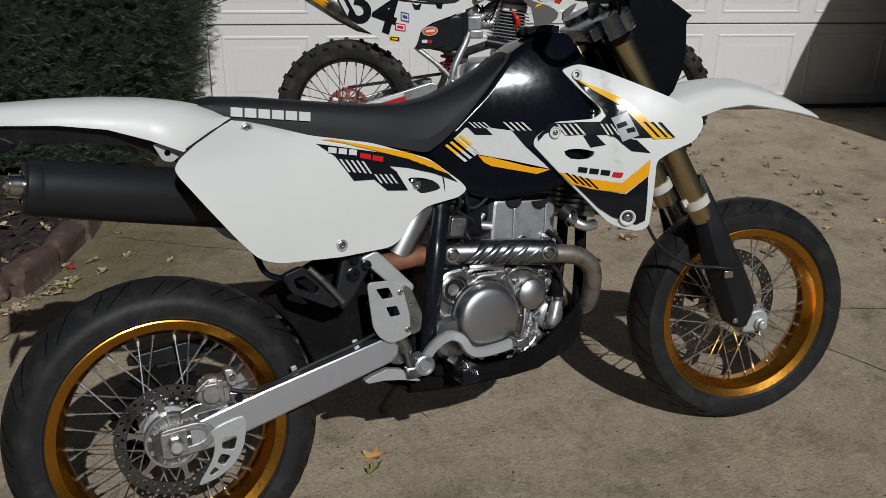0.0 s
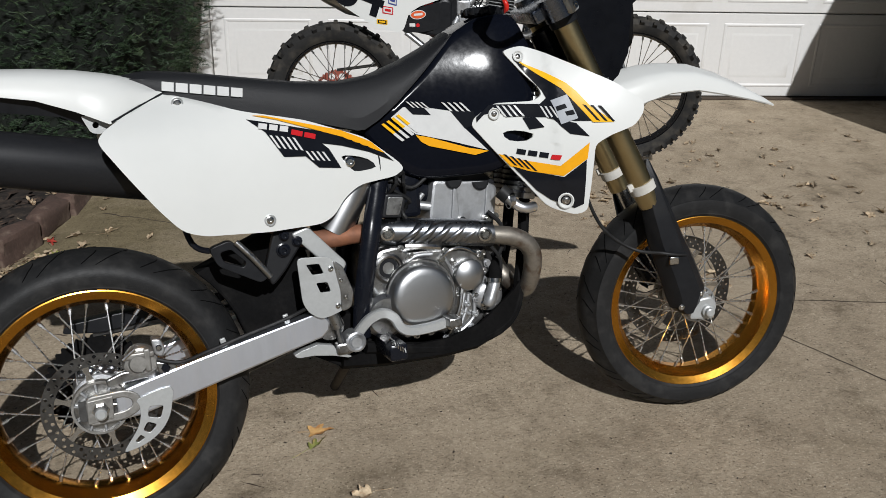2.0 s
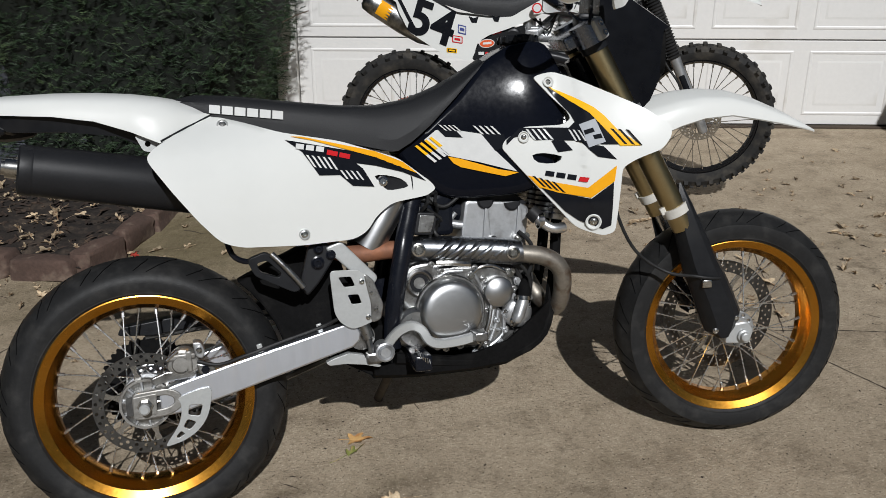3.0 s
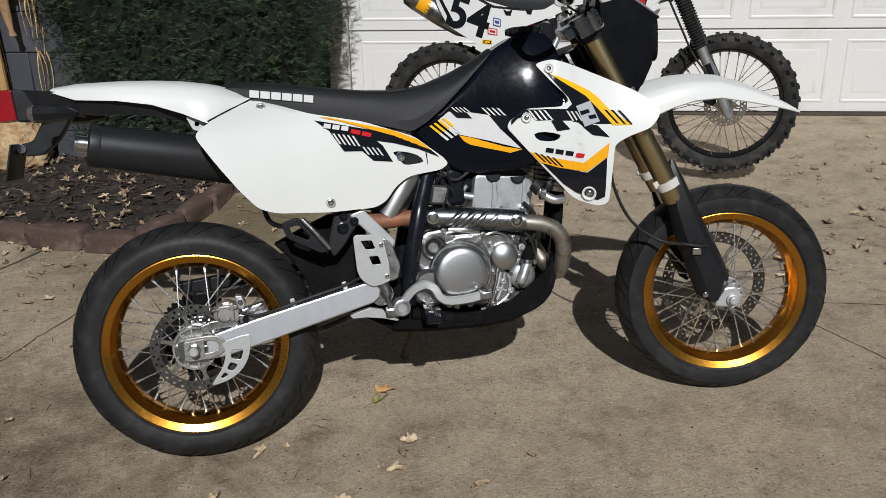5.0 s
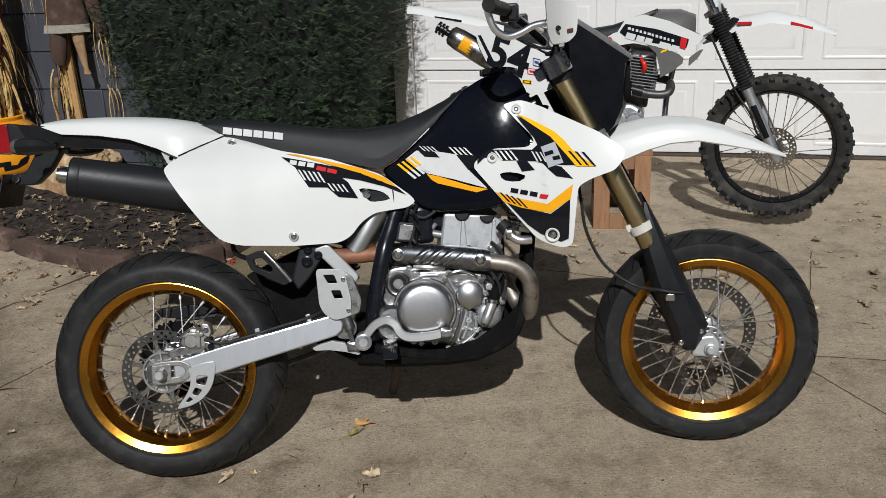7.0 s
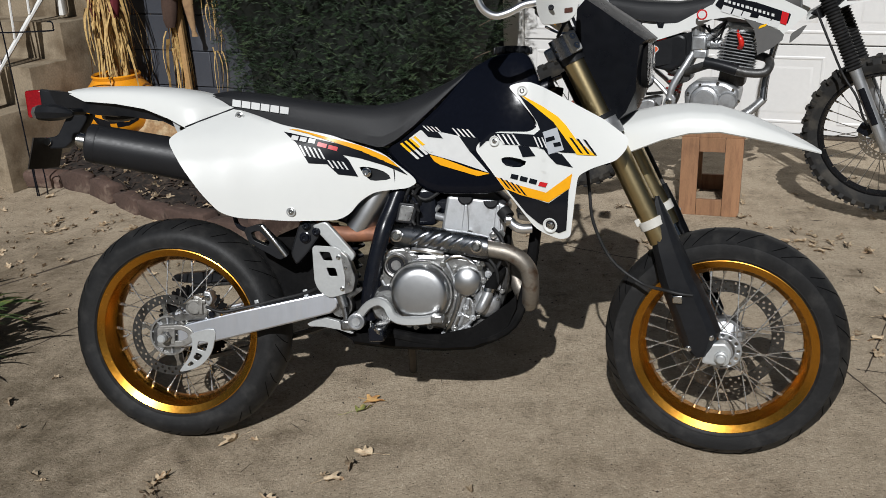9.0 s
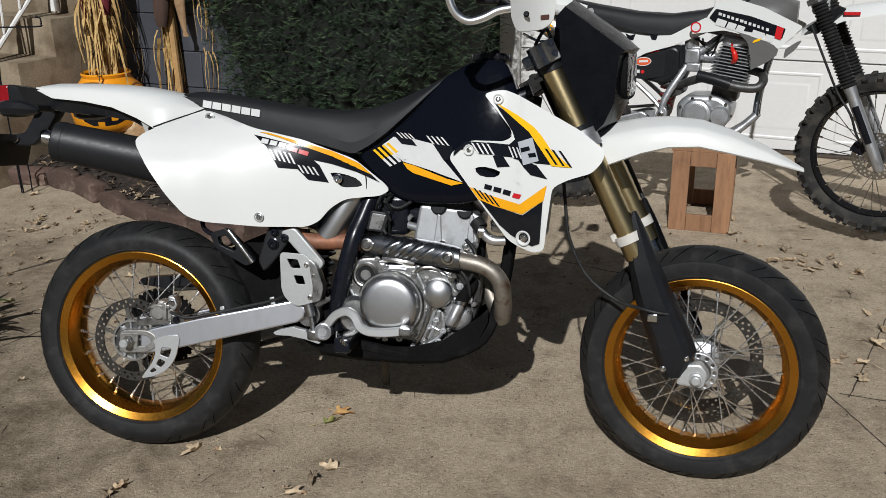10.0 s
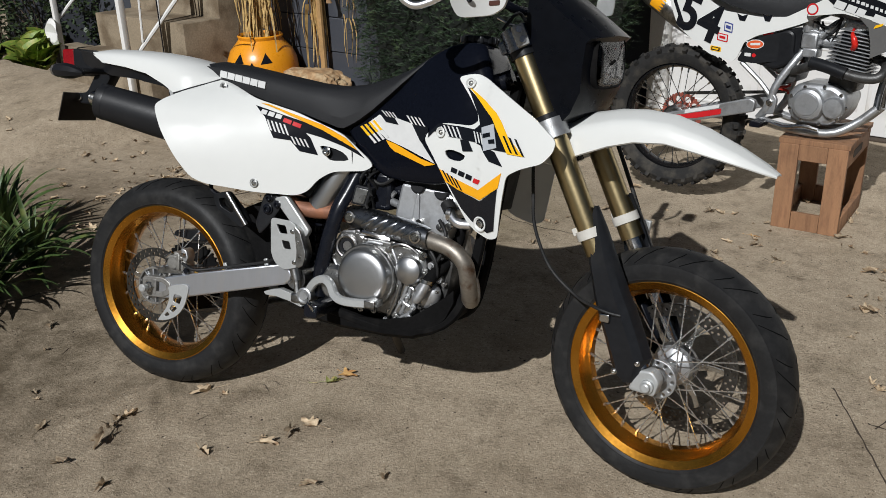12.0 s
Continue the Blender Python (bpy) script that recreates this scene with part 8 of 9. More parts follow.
PR = [(0.0, 0.001), (0.0, 0.13), (0.016, 0.175), (0.056, 0.206), (0.115, 0.216), (0.180, 0.208), (0.235, 0.185), (0.278, 0.146), (0.300, 0.130), (0.318, 0.136), (0.325, 0.130), (0.312, 0.121), (0.275, 0.132), (0.20, 0.190), (0.08, 0.20), (0.016, 0.14), (0.012, 0.001)]


def pump_r(z):
    return float(np.interp(z, [p[0] for p in PR[:9]], [p[1] for p in PR[:9]]))


part("shell", moved(lathe(PR, 48), Matrix(((1, 0, 0, 0), (0, 0, 1, 0), (0, 1, 0, 0), (0, 0, 0, 1)))), pumpkin_orange, pump, "glossy orange plastic shell")


def face_patch(points, r_add=0.0015):
    """A flat shape of (angle, height) wrapped on the shell."""
    bm = bmesh.new()
    vs = [bm.verts.new((a, z, 0)) for a, z in points]
    es = [bm.edges.new((vs[i], vs[(i + 1) % len(vs)])) for i in range(len(vs))]
    bmesh.ops.triangle_fill(bm, edges=es, use_beauty=True)
    for _ in range(3):
        bmesh.ops.subdivide_edges(bm, edges=[e for e in bm.edges if e.calc_length() > 0.02], cuts=1)
        bmesh.ops.triangulate(bm, faces=bm.faces)
    for v in bm.verts:
        a, z = v.co.x / 0.2, v.co.y
        r = pump_r(z) + r_add
        v.co = Vector((r * math.sin(a), -r * math.cos(a), z))
    return bm


for sx in (-1, 1):
    part("eye", face_patch([(0.084 * sx - 0.034, 0.180), (0.084 * sx + 0.034, 0.184), (0.084 * sx, 0.242)]), black_decal, pump, m=pose(0, 0, 0, 0, 0, 17))
part("nose", face_patch([(-0.018, 0.160), (0.018, 0.160), (0, 0.192)]), black_decal, pump, m=pose(0, 0, 0, 0, 0, 17))
part("mouth", face_patch([(-0.13, 0.130), (-0.11, 0.085), (-0.06, 0.062), (-0.035, 0.062), (-0.035, 0.085), (0.0, 0.085), (0.0, 0.060), (0.06, 0.066), (0.11, 0.088), (0.135, 0.135), (0.08, 0.112), (0.065, 0.088), (0.035, 0.088), (0.035, 0.112), (-0.06, 0.108)]), black_decal, pump, m=pose(0, 0, 0, 0, 0, 17))


def straw_bundle(rnd, n, x, y, z_top, drop, spread, mat_w=0.006):
    verts, faces = [], []
    for k in range(n):
        a = rnd.uniform(0, 6.28)
        p = Vector((x + rnd.gauss(0, 0.02), y + rnd.gauss(0, 0.02), z_top + rnd.uniform(-0.30, 0.12)))
        d = Vector((math.cos(a), math.sin(a), 0))
        l, w = drop * rnd.uniform(0.35, 1.0), mat_w * rnd.uniform(0.5, 1.2)
        out, sway = rnd.uniform(0.25, 1.15), Vector((rnd.gauss(0, 0.012), rnd.gauss(0, 0.012), 0))
        t = Vector((-d.y, d.x, 0)) * w
        steps = 5
        n0 = len(verts)
        for j in range(steps + 1):
            f = j / steps
            q = p + d * spread * out * (1 - (1 - f) ** 2.2) + sway * math.sin(f * 3.4) + Vector((0, 0, -l * f ** 1.25))
            tw = t * (1 - 0.75 * f)
            verts += [q - tw, q + tw]
        faces += [(n0 + 2 * j, n0 + 2 * j + 1, n0 + 2 * j + 3, n0 + 2 * j + 2) for j in range(steps)]
    me = bpy.data.meshes.new("straw")
    me.from_pydata(verts, [], faces)
    me.materials.append(straw)
    return me


rnd = random.Random(8)
for nm, x, y, z0, lean in (("one", -1.46, 2.66, 0.24, 0.02), ("two", -1.06, 2.72, 0.08, -0.02)):
    corn = thing("corn_stalk", "dry tan corn stalk with hanging leaves" + (" standing in the pumpkin" if nm == "one" else " leaning by the wall"), "corn stalk", group="autumn corn stalks")
    part("stalk", tube([(x, y - 0.03, z0), (x + lean * 0.5, y - 0.03, 0.8), (x + lean, y, 1.75)], 0.019, 8, 4), stalk_tan, corn, "thick tan stalk")
    hang = part("leaves", straw_bundle(rnd, 95 if nm == "one" else 46, x + lean * 0.6 - (0 if nm == "one" else 0.045), y, 1.06 if nm == "one" else 0.96, 0.52 if nm == "one" else 0.62, 0.15 if nm == "one" else 0.05, 0.010), straw, corn, "shredded hanging leaves")
    hang["kind"] = "stuff"
    top = part("leaves", straw_bundle(rnd, 70, x + lean, y, 1.65, 0.6, 0.16), straw, corn, "shredded hanging leaves")
    top["kind"] = "stuff"
maroon = material("maroon", (0.13, 0.015, 0.022), 0.9, vary=0.2, bump=0.3)
bm = join(tube([(-1.545, 2.64, 1.35), (-1.525, 2.625, 1.05), (-1.500, 2.61, 0.88), (-1.494, 2.61, 0.855)], [0.05, 0.040, 0.028, 0.022], 10, 4), tube([(-1.37, 2.64, 1.35), (-1.385, 2.625, 1.05), (-1.400, 2.61, 0.88), (-1.402, 2.61, 0.855)], [0.05, 0.040, 0.028, 0.022], 10, 4))
solid("scarf", bm, maroon, "maroon cloth sleeves tied round the corn stalk", "cloth")
for x in (-1.496, -1.402):
    solid("straw_tuft", straw_bundle(rnd, 34, x, 2.61, 0.90, 0.40, 0.05, 0.009), straw, "loose dry straw hanging out of a maroon sleeve", "straw")
burlap = material("burlap", (0.30, 0.185, 0.095), 0.95, vary=0.25, bump=0.5, bump_scale=400, tint=(0.20, 0.115, 0.06), tint_at=0.58)
brown_cloth = material("brown_cloth", (0.060, 0.034, 0.024), 0.95, vary=0.3, scale=9, fine=70, tint=(0.11, 0.068, 0.045), tint_at=0.62, bump=0.5, bump_scale=300)
pale_cloth = material("pale_cloth", (0.30, 0.27, 0.23), 0.95, vary=0.25, bump=0.5, bump_scale=400)
crow = thing("scarecrow", "small cloth scarecrow in brown shirt tied to a corn stalk", "scarecrow", pose(-1.045, 2.66, 0))


def cloth_ring(x, y, z, rx, ry, seed):
    """A rumpled round of cloth."""
    return [(x + rx * math.cos(a) * (1 + 0.16 * noise.noise(Vector((3 * math.cos(a), 3 * math.sin(a), z * 9 + seed)))), y + ry * math.sin(a) * (1 + 0.16 * noise.noise(Vector((3 * math.cos(a), 3 * math.sin(a), z * 9 + seed + 5)))), z) for a in (2 * math.pi * k / 18 for k in range(18))]


part("shirt", loft([cloth_ring(0.010, 0, z, rx, 0.055, 1) for z, rx in ((0.965, 0.112), (1.02, 0.108), (1.12, 0.098), (1.25, 0.100), (1.38, 0.115), (1.48, 0.100), (1.55, 0.05))]), brown_cloth, crow, "rumpled brown shirt", angle=60)
part("belt", loft([cloth_ring(0.010, 0, z, 0.117, 0.060, 1) for z in (0.955, 0.968, 0.982, 0.995)]), pale_cloth, crow, "pale cloth strip round the waist", angle=60)
part("trouser_leg", loft([cloth_ring(x, y, z, r, r * 0.8, 3) for x, y, z, r in ((-0.045, -0.005, 0.965, 0.046), (-0.050, -0.012, 0.90, 0.044), (-0.056, -0.015, 0.83, 0.038), (-0.058, -0.012, 0.79, 0.026))]), brown_cloth, crow, "brown cloth trouser leg", angle=60)
part("trouser_leg", loft([cloth_ring(x, y, z, r, r * 0.8, 7) for x, y, z, r in ((0.056, -0.005, 0.965, 0.036), (0.060, -0.016, 0.91, 0.030), (0.072, -0.030, 0.83, 0.021), (0.080, -0.036, 0.770, 0.012), (0.084, -0.036, 0.742, 0.018))]), burlap, crow, "tan burlap trouser leg tied at the end", angle=60)
part("straw_tuft", straw_bundle(rnd, 16, 0.19, -0.01, 0.95, 0.30, 0.02, 0.004), straw, crow, "loose straw hanging from a sleeve")
part("sleeve", loft([cloth_ring(x, 0, z, r, r * 0.8, 11) for x, z, r in ((0.09, 1.42, 0.05), (0.13, 1.25, 0.045), (0.16, 1.05, 0.036), (0.18, 0.93, 0.028))]), brown_cloth, crow, "brown sleeve", angle=60)

# ---- rock ----
rock_tan = material("rock_tan", (0.34, 0.205, 0.100), 0.85, vary=0.35, scale=9, fine=60, tint=(0.46, 0.34, 0.20), tint_at=0.54, bump=0.8, bump_scale=50)
bm = bmesh.new()
bmesh.ops.create_icosphere(bm, subdivisions=5, radius=1)
for v in bm.verts:
    c = v.co
    c = Vector([math.copysign(abs(q) ** 0.62, q) for q in c])
    n = noise.noise(c * 1.6) * 0.10 + noise.noise(c * 4.2) * 0.07 + noise.noise(c * 11) * 0.035
    v.co = Vector((c.x * 0.332, c.y * 0.125, c.z * 0.155)) * (1 + n)
solid("rock", bm, rock_tan, "long pale tan weathered rock in the bed", "rock", pose(-1.19, 2.64, 0.205, 0, -3, -12))

# ---- white hand rail, flag stand ----
rail_white = material("rail_white", (0.74, 0.73, 0.70), 0.45, vary=0.08, tint=(0.5, 0.42, 0.34), tint_at=0.72)
rail = thing("hand_rail", "white painted metal hand rail beside the steps", "hand rail", pose(-2.05, 2.15, 0, 0, 0, -16.75))
part("post", block(-0.018, 0.018, -0.018, 0.018, 0.2, 1.2, 0.003), rail_white, rail)
part("post", block(-0.018, 0.018, 0.72, 0.756, 0.85, 1.95, 0.003), rail_white, rail)
part("rail_bar", tube([(0, -0.05, 1.13), (0, 0.8, 1.88)], 0.016, 8, 1), rail_white, rail)
part("rail_bar", tube([(0, 0.0, 0.42), (0, 0.74, 1.08)], 0.014, 8, 1), rail_white, rail)
for k in range(5):
    y = 0.13 * (k + 1) - 0.02
    part("baluster", tube([(0, y, 0.44 + y * 0.89), (0.012, y + 0.012, 0.8 + y * 0.89), (0, y, 1.15 + y * 0.88)], 0.007, 6, 3), rail_white, rail)
flag = thing("flag_stand", "thin black wrought-iron garden flag stand", "flag stand", pose(-1.62, 2.10, 0))
part("rod", tube([(-0.12, 0, 0), (-0.12, 0, 0.86), (-0.135, 0, 0.90), (-0.16, 0, 0.90), (-0.165, 0, 0.87), (-0.14, 0, 0.855), (0.14, -0.02, 0.86), (0.165, -0.02, 0.872), (0.165, -0.02, 0.90), (0.14, -0.02, 0.905)], 0.004, 6, 4), black_paint, flag)
part("prong", tube([(-0.11, 0, 0), (-0.11, 0, 0.16), (-0.06, 0, 0.17), (-0.06, 0, 0.0)], 0.004, 6, 3), black_paint, flag)

# ---- green wheelie bin in the shade ----
bin_green = material("bin_green", (0.005, 0.028, 0.016), 0.5, vary=0.1, bump=0.1)
wheelie = thing("wheelie_bin", "dark green wheeled rubbish bin beside the garage", "wheelie bin", pose(4.74, 2.0, 0, 0, 0, -35))
part("body", loft([[(sx * w, sy * d, z) for sx, sy in ((-1, -1), (1, -1), (1, 1), (-1, 1))] for z, w, d in ((0.05, 0.22, 0.26), (0.5, 0.25, 0.30), (0.98, 0.285, 0.345))]), bin_green, wheelie, "dark green ribbed body")
part("lid", block(-0.30, 0.30, -0.38, 0.36, 0.98, 1.05, 0.02), bin_green, wheelie)
for s in (-1, 1):
    w = part("wheel", lathe([(-0.025, 0.03), (-0.025, 0.12), (-0.012, 0.125), (0.012, 0.125), (0.025, 0.12), (0.025, 0.03)], 28, closed=True), rubber, wheelie, "black plastic wheel", pose(s * 0.27, -0.20, 0.125, 0, 0, 90))
    part("wheel_disc", disc(0.10, -0.012, 0.012, 0.003, 24), black_plastic, w)

# ---- plants ----
hosta_green = material("hosta_green", (0.16, 0.24, 0.035), 0.5, vary=0.25, scale=12, tint=(0.30, 0.30, 0.06), tint_at=0.56)
shrub_green = material("shrub_green", (0.035, 0.055, 0.020), 0.55, vary=0.4, scale=10)
blade_green = material("blade_green", (0.045, 0.078, 0.020), 0.5, vary=0.35, scale=10, tint=(0.14, 0.16, 0.04), tint_at=0.62)


def blade(rnd, length, width, bend, steps=7):
    """One arching leaf with a folded midrib, along +x."""
    bm = bmesh.new()
    rows = []
    for j in range(steps + 1):
        f = j / steps
        w = width * math.sin(math.pi * min(0.06 + f * 0.94, 1)) ** 0.8
        x, z = length * (f - 0.25 * bend * f * f), length * (0.55 * f - bend * f * f)
        rows.append([bm.verts.new((x, -w, z + w * 0.35)), bm.verts.new((x, 0, z)), bm.verts.new((x, w, z + w * 0.35))])
    for a, b in zip(rows, rows[1:]):
        bm.faces.new((a[0], b[0], b[1], a[1]))
        bm.faces.new((a[1], b[1], b[2], a[2]))
    return bm


def plant(name, label, category, at, leaves, length, width, bend, mat, seed, rise=(0.1, 1.0)):
    rnd = random.Random(seed)
    ob = thing(name, label, category, pose(*at))
    kinds = [mesh_of("leaf", blade(rnd, length * rnd.uniform(0.7, 1.15), width * rnd.uniform(0.8, 1.2), bend * rnd.uniform(0.7, 1.3)), mat, angle=80) for _ in range(5)]
    for k in range(leaves):
        a = rnd.uniform(0, 2 * math.pi)
        part("leaf", kinds[k % 5], mat, ob, m=Matrix.Translation((0.03 * math.cos(a), 0.03 * math.sin(a), rnd.uniform(0, 0.05))) @ Euler((rnd.uniform(-0.3, 0.3), -rnd.uniform(*rise), a)).to_matrix().to_4x4())
    return ob


for x, y, n, length, k in ((-1.02, 0.14, 95, 0.42, 4), (-1.10, -0.14, 90, 0.44, 9), (-1.06, 0.40, 60, 0.36, 12), (-1.48, 0.62, 70, 0.42, 18)):
    plant("day_lily", "dense clump of arching dark green strap leaves at the drive's edge", "plant", (x, y, 0), n, length, 0.011, 0.55, blade_green, k, (0.1, 1.25))
for x, y, k in ((-3.72, 2.98, 14), (-3.98, 3.22, 15), (-4.28, 3.02, 16), (-4.15, 3.5, 17)):
    plant("hosta", "yellow-green broad-leaved plant at the foot of the steps", "plant", (x, y, 0.10), 34, 0.25, 0.125, 0.44, hosta_green, k, (0.4, 1.35))
WALL = pose(-3.92, 3.44, 0, 0, 0, -19.7)
solid("low_wall", block(0, 1.05, 0, 0.14, 0, 0.245, 0.012), old_concrete, "low tan concrete wall beside the steps", "wall", WALL, kind="structure")
solid("raised_soil", block(-1.2, 1.0, 0.145, 1.1, 0, 0.20, 0.02), mulch, "dark soil behind the low wall", "soil", WALL, kind="structure")


def leafy_shrub(at, rx, ry, h, n, seed, label):
    """A loose mound of small oval leaves on forked twigs."""
    rnd = random.Random(seed)
    ob = thing("low_shrub", label, "shrub", pose(*at), group="shrubs beside the steps")
    for k in range(14):
        a = rnd.uniform(0, 6.28)
        tip = Vector((rx * 0.8 * math.cos(a), ry * 0.8 * math.sin(a), h * rnd.uniform(0.6, 0.95)))
        part("twig", tube([(0, 0, -0.02), tip * 0.45 + Vector((0, 0, 0.05)), tip], [0.010, 0.006, 0.002], 5, 3), bark, ob)
    verts, faces = [], []
    for k in range(n):
        a, f, g = rnd.uniform(0, 6.28), rnd.random() ** 0.4, rnd.random()
        p = Vector((rx * f * math.cos(a), ry * f * math.sin(a), h * (0.12 + 0.88 * g * (1 - 0.45 * f * f))))
        p += Vector((noise.noise(p * 4), noise.noise(p * 4 + Vector((7, 0, 0))), noise.noise(p * 4 + Vector((0, 9, 0))))) * 0.09
        d = Vector((rnd.uniform(-1, 1), rnd.uniform(-1, 1), rnd.uniform(-0.5, 0.6))).normalized()
        t = d.cross(Vector((rnd.uniform(-0.4, 0.4), rnd.uniform(-0.4, 0.4), 1))).normalized()
        l, w, m = rnd.uniform(0.03, 0.055), rnd.uniform(0.010, 0.018), len(verts)
        verts += [p, p + d * l * 0.35 + t * w, p + d * l * 0.75 + t * w * 0.7, p + d * l, p + d * l * 0.75 - t * w * 0.7, p + d * l * 0.35 - t * w]
        faces.append((m, m + 1, m + 2, m + 3, m + 4, m + 5))
    me = bpy.data.meshes.new("foliage")
    me.from_pydata(verts, [], faces)
    me.materials.append(shrub_green)
    part("foliage", me, shrub_green, ob, "small dark green leaves")["kind"] = "stuff"


for k, (x, y, z, rx, ry, h) in enumerate(((-3.45, 3.72, 0.18, 0.42, 0.34, 0.75), (-3.95, 3.95, 0.18, 0.45, 0.36, 0.9), (-4.5, 3.9, 0.0, 0.55, 0.45, 1.0), (-3.15, 4.0, 0.18, 0.4, 0.35, 0.9), (-5.2, 4.0, 0.0, 0.7, 0.5, 1.2))):
    leafy_shrub((x, y, z), rx, ry, h, 2600, 40 + k, "loose dark green leafy shrub beside the steps")
rail_two = thing("hand_rail", "white painted metal hand rail on the planted side of the steps", "hand rail", pose(-3.60, 3.14, 0, 0, 0, -16.75))
part("post", block(-0.018, 0.018, -0.018, 0.018, 0.0, 1.15, 0.003), rail_white, rail_two)
part("rail_bar", tube([(0, 0.0, 0.48), (0, 0.74, 1.12)], 0.014, 8, 1), rail_white, rail_two)
part("rail_bar", tube([(0, -0.04, 1.10), (0, 0.8, 1.84)], 0.016, 8, 1), rail_white, rail_two)
part("post", block(-0.018, 0.018, 0.72, 0.756, 0.85, 1.90, 0.003), rail_white, rail_two)
part("ornament", loft([[(r * math.cos(a) * 1.3, -0.03 - 0.03 * (1 - abs(f)), 0.40 + 0.09 * f + r * math.sin(a)) for a in (2 * math.pi * k / 14 for k in range(14))] for f, r in ((-1, 0.01), (-0.6, 0.05), (0, 0.07), (0.6, 0.05), (1, 0.012))]), rail_white, rail_two, "white plastic ornament tied to the rail post")


# ---- fallen leaves ----
def curled_leaf(rnd, size):
    """A dry palmate leaf, folded along its midrib, rolled and crumpled, on a thin stem."""
    bm = bmesh.new()
    n, rings = 30, 4
    lobes = ((0.0, 1.15), (1.0, 0.92), (-1.0, 0.92), (2.05, 0.62), (-2.05, 0.62))
    sharp = rnd.uniform(5, 9)
    fold, roll, twist = rnd.uniform(0.35, 1.5), rnd.uniform(-0.9, 1.6), rnd.uniform(-0.6, 0.6)
    seed = rnd.uniform(0, 90)

    def place(a, f):
        reach = 0.30 + max(h * math.exp(-sharp * (math.atan2(math.sin(a - c), math.cos(a - c))) ** 2) for c, h in lobes) * 0.80
        x, y = size * reach * f * math.cos(a), size * reach * f * math.sin(a) * 0.85
        crumple = noise.noise(Vector((x, y, 0)) * (1.6 / size) + Vector((seed, 0, 0)))
        ang = math.atan(fold)
        z = abs(y) * math.sin(ang) + 0.28 * size * crumple + x * y * twist / size
        y *= math.cos(ang)
        if abs(roll) > 0.2:
            r = size / roll
            x, z = (r - z) * math.sin(x / r), r - (r - z) * math.cos(x / r)
        return x, y, z

    mid = bm.verts.new(place(0, 0))
    rows = [[bm.verts.new(place(2 * math.pi * k / n, (j + 1) / rings)) for k in range(n)] for j in range(rings)]
    for k in range(n):
        bm.faces.new((mid, rows[0][k], rows[0][(k + 1) % n]))
        for a, b in zip(rows, rows[1:]):
            bm.faces.new((a[k], b[k], b[(k + 1) % n], a[(k + 1) % n]))
    lo = min(v.co.z for v in bm.verts)
    for v in bm.verts:
        v.co.z -= lo - 0.001
    z0 = mid.co.z
    bend = rnd.uniform(-0.5, 0.5) * size
    stem = tube([(0, 0, z0), (-size * 0.6, bend * 0.2, z0 + 0.004), (-size * 1.2, bend, max(z0 * 0.5, 0.003)), (-size * 1.6, bend * 1.6, 0.003)], 0.0008, 4, 2)
    return join(bm, stem)


rnd = random.Random(77)
leaf_kinds = [mesh_of("leaf", curled_leaf(rnd, rnd.uniform(0.024, 0.040)), dry_leaf, angle=80) for _ in range(10)]
special = {"yellow": mesh_of("leaf", curled_leaf(rnd, 0.028), yellow_leaf, angle=80), "green": mesh_of("leaf", curled_leaf(rnd, 0.026), green_leaf, angle=80), "red": mesh_of("leaf", curled_leaf(rnd, 0.024), red_leaf, angle=80)}


def drop_leaf(x, y, z, me, label, s=1.0):
    ob = new("fallen_leaf", me)
    ob.matrix_basis = Matrix.LocRotScale((x, y, z + approach(x, y)), Euler((rnd.uniform(-0.15, 0.15), rnd.uniform(-0.15, 0.15), rnd.uniform(0, 6.28))), Vector((1, rnd.uniform(0.7, 1.0), rnd.uniform(0.45, 0.8))) * s * rnd.uniform(0.75, 1.15))
    tagged(ob, label, "leaf", "fallen leaves")


DRY = "curled dry tan leaf lying on the ground"
for x, y in ((-0.64, 0.07), (-0.31, -0.31), (-0.34, -0.29), (-0.18, -0.42), (0.01, -0.28), (-0.0, -0.31), (0.01, -0.35), (0.03, -0.4), (0.14, -0.09), (0.2, -0.08), (0.17, -0.55), (0.01, -0.53), (0.43, -0.23), (0.46, -0.26), (0.53, -0.13), (0.49, -0.18), (0.82, -0.26), (0.67, -0.37), (0.33, -0.35)):
    drop_leaf(x, y, 0, leaf_kinds[rnd.randrange(10)], DRY)
for x, y in ((3.57, 2.29), (2.88, 1.89), (2.92, 1.8), (3.03, 1.87), (2.83, 1.75), (3.18, 1.71), (3.12, 1.58), (3.32, 1.78), (3.19, 1.51), (3.92, 1.99), (3.89, 1.88), (3.87, 1.77), (3.25, 1.2), (2.86, 1.07), (2.87, 1.18), (2.86, 0.99), (3.14, 0.9), (2.37, 1.23), (3.68, 1.26)):
    drop_leaf(x, y, 0, leaf_kinds[rnd.randrange(10)], DRY)
drop_leaf(0.48, 0.145, 0, special["yellow"], "curled yellow leaf lying on the concrete", 1.5)
drop_leaf(0.462, 0.085, 0, special["green"], "crumpled green leaf lying on the concrete", 1.35)
drop_leaf(-0.14, 1.642, 0, special["red"], "small red leaf lying by the stone edging", 1.25)
for x, y, s in ((-0.047, 1.684, 1.1), (0.071, 2.063, 1.2), (0.056, 1.945, 1.0), (0.202, 1.574, 0.9), (-0.467, 1.42, 1.1), (-0.372, 1.39, 1.0), (-0.42, 1.36, 1.0)):
    drop_leaf(x, y, 0, leaf_kinds[rnd.randrange(10)], DRY, s)
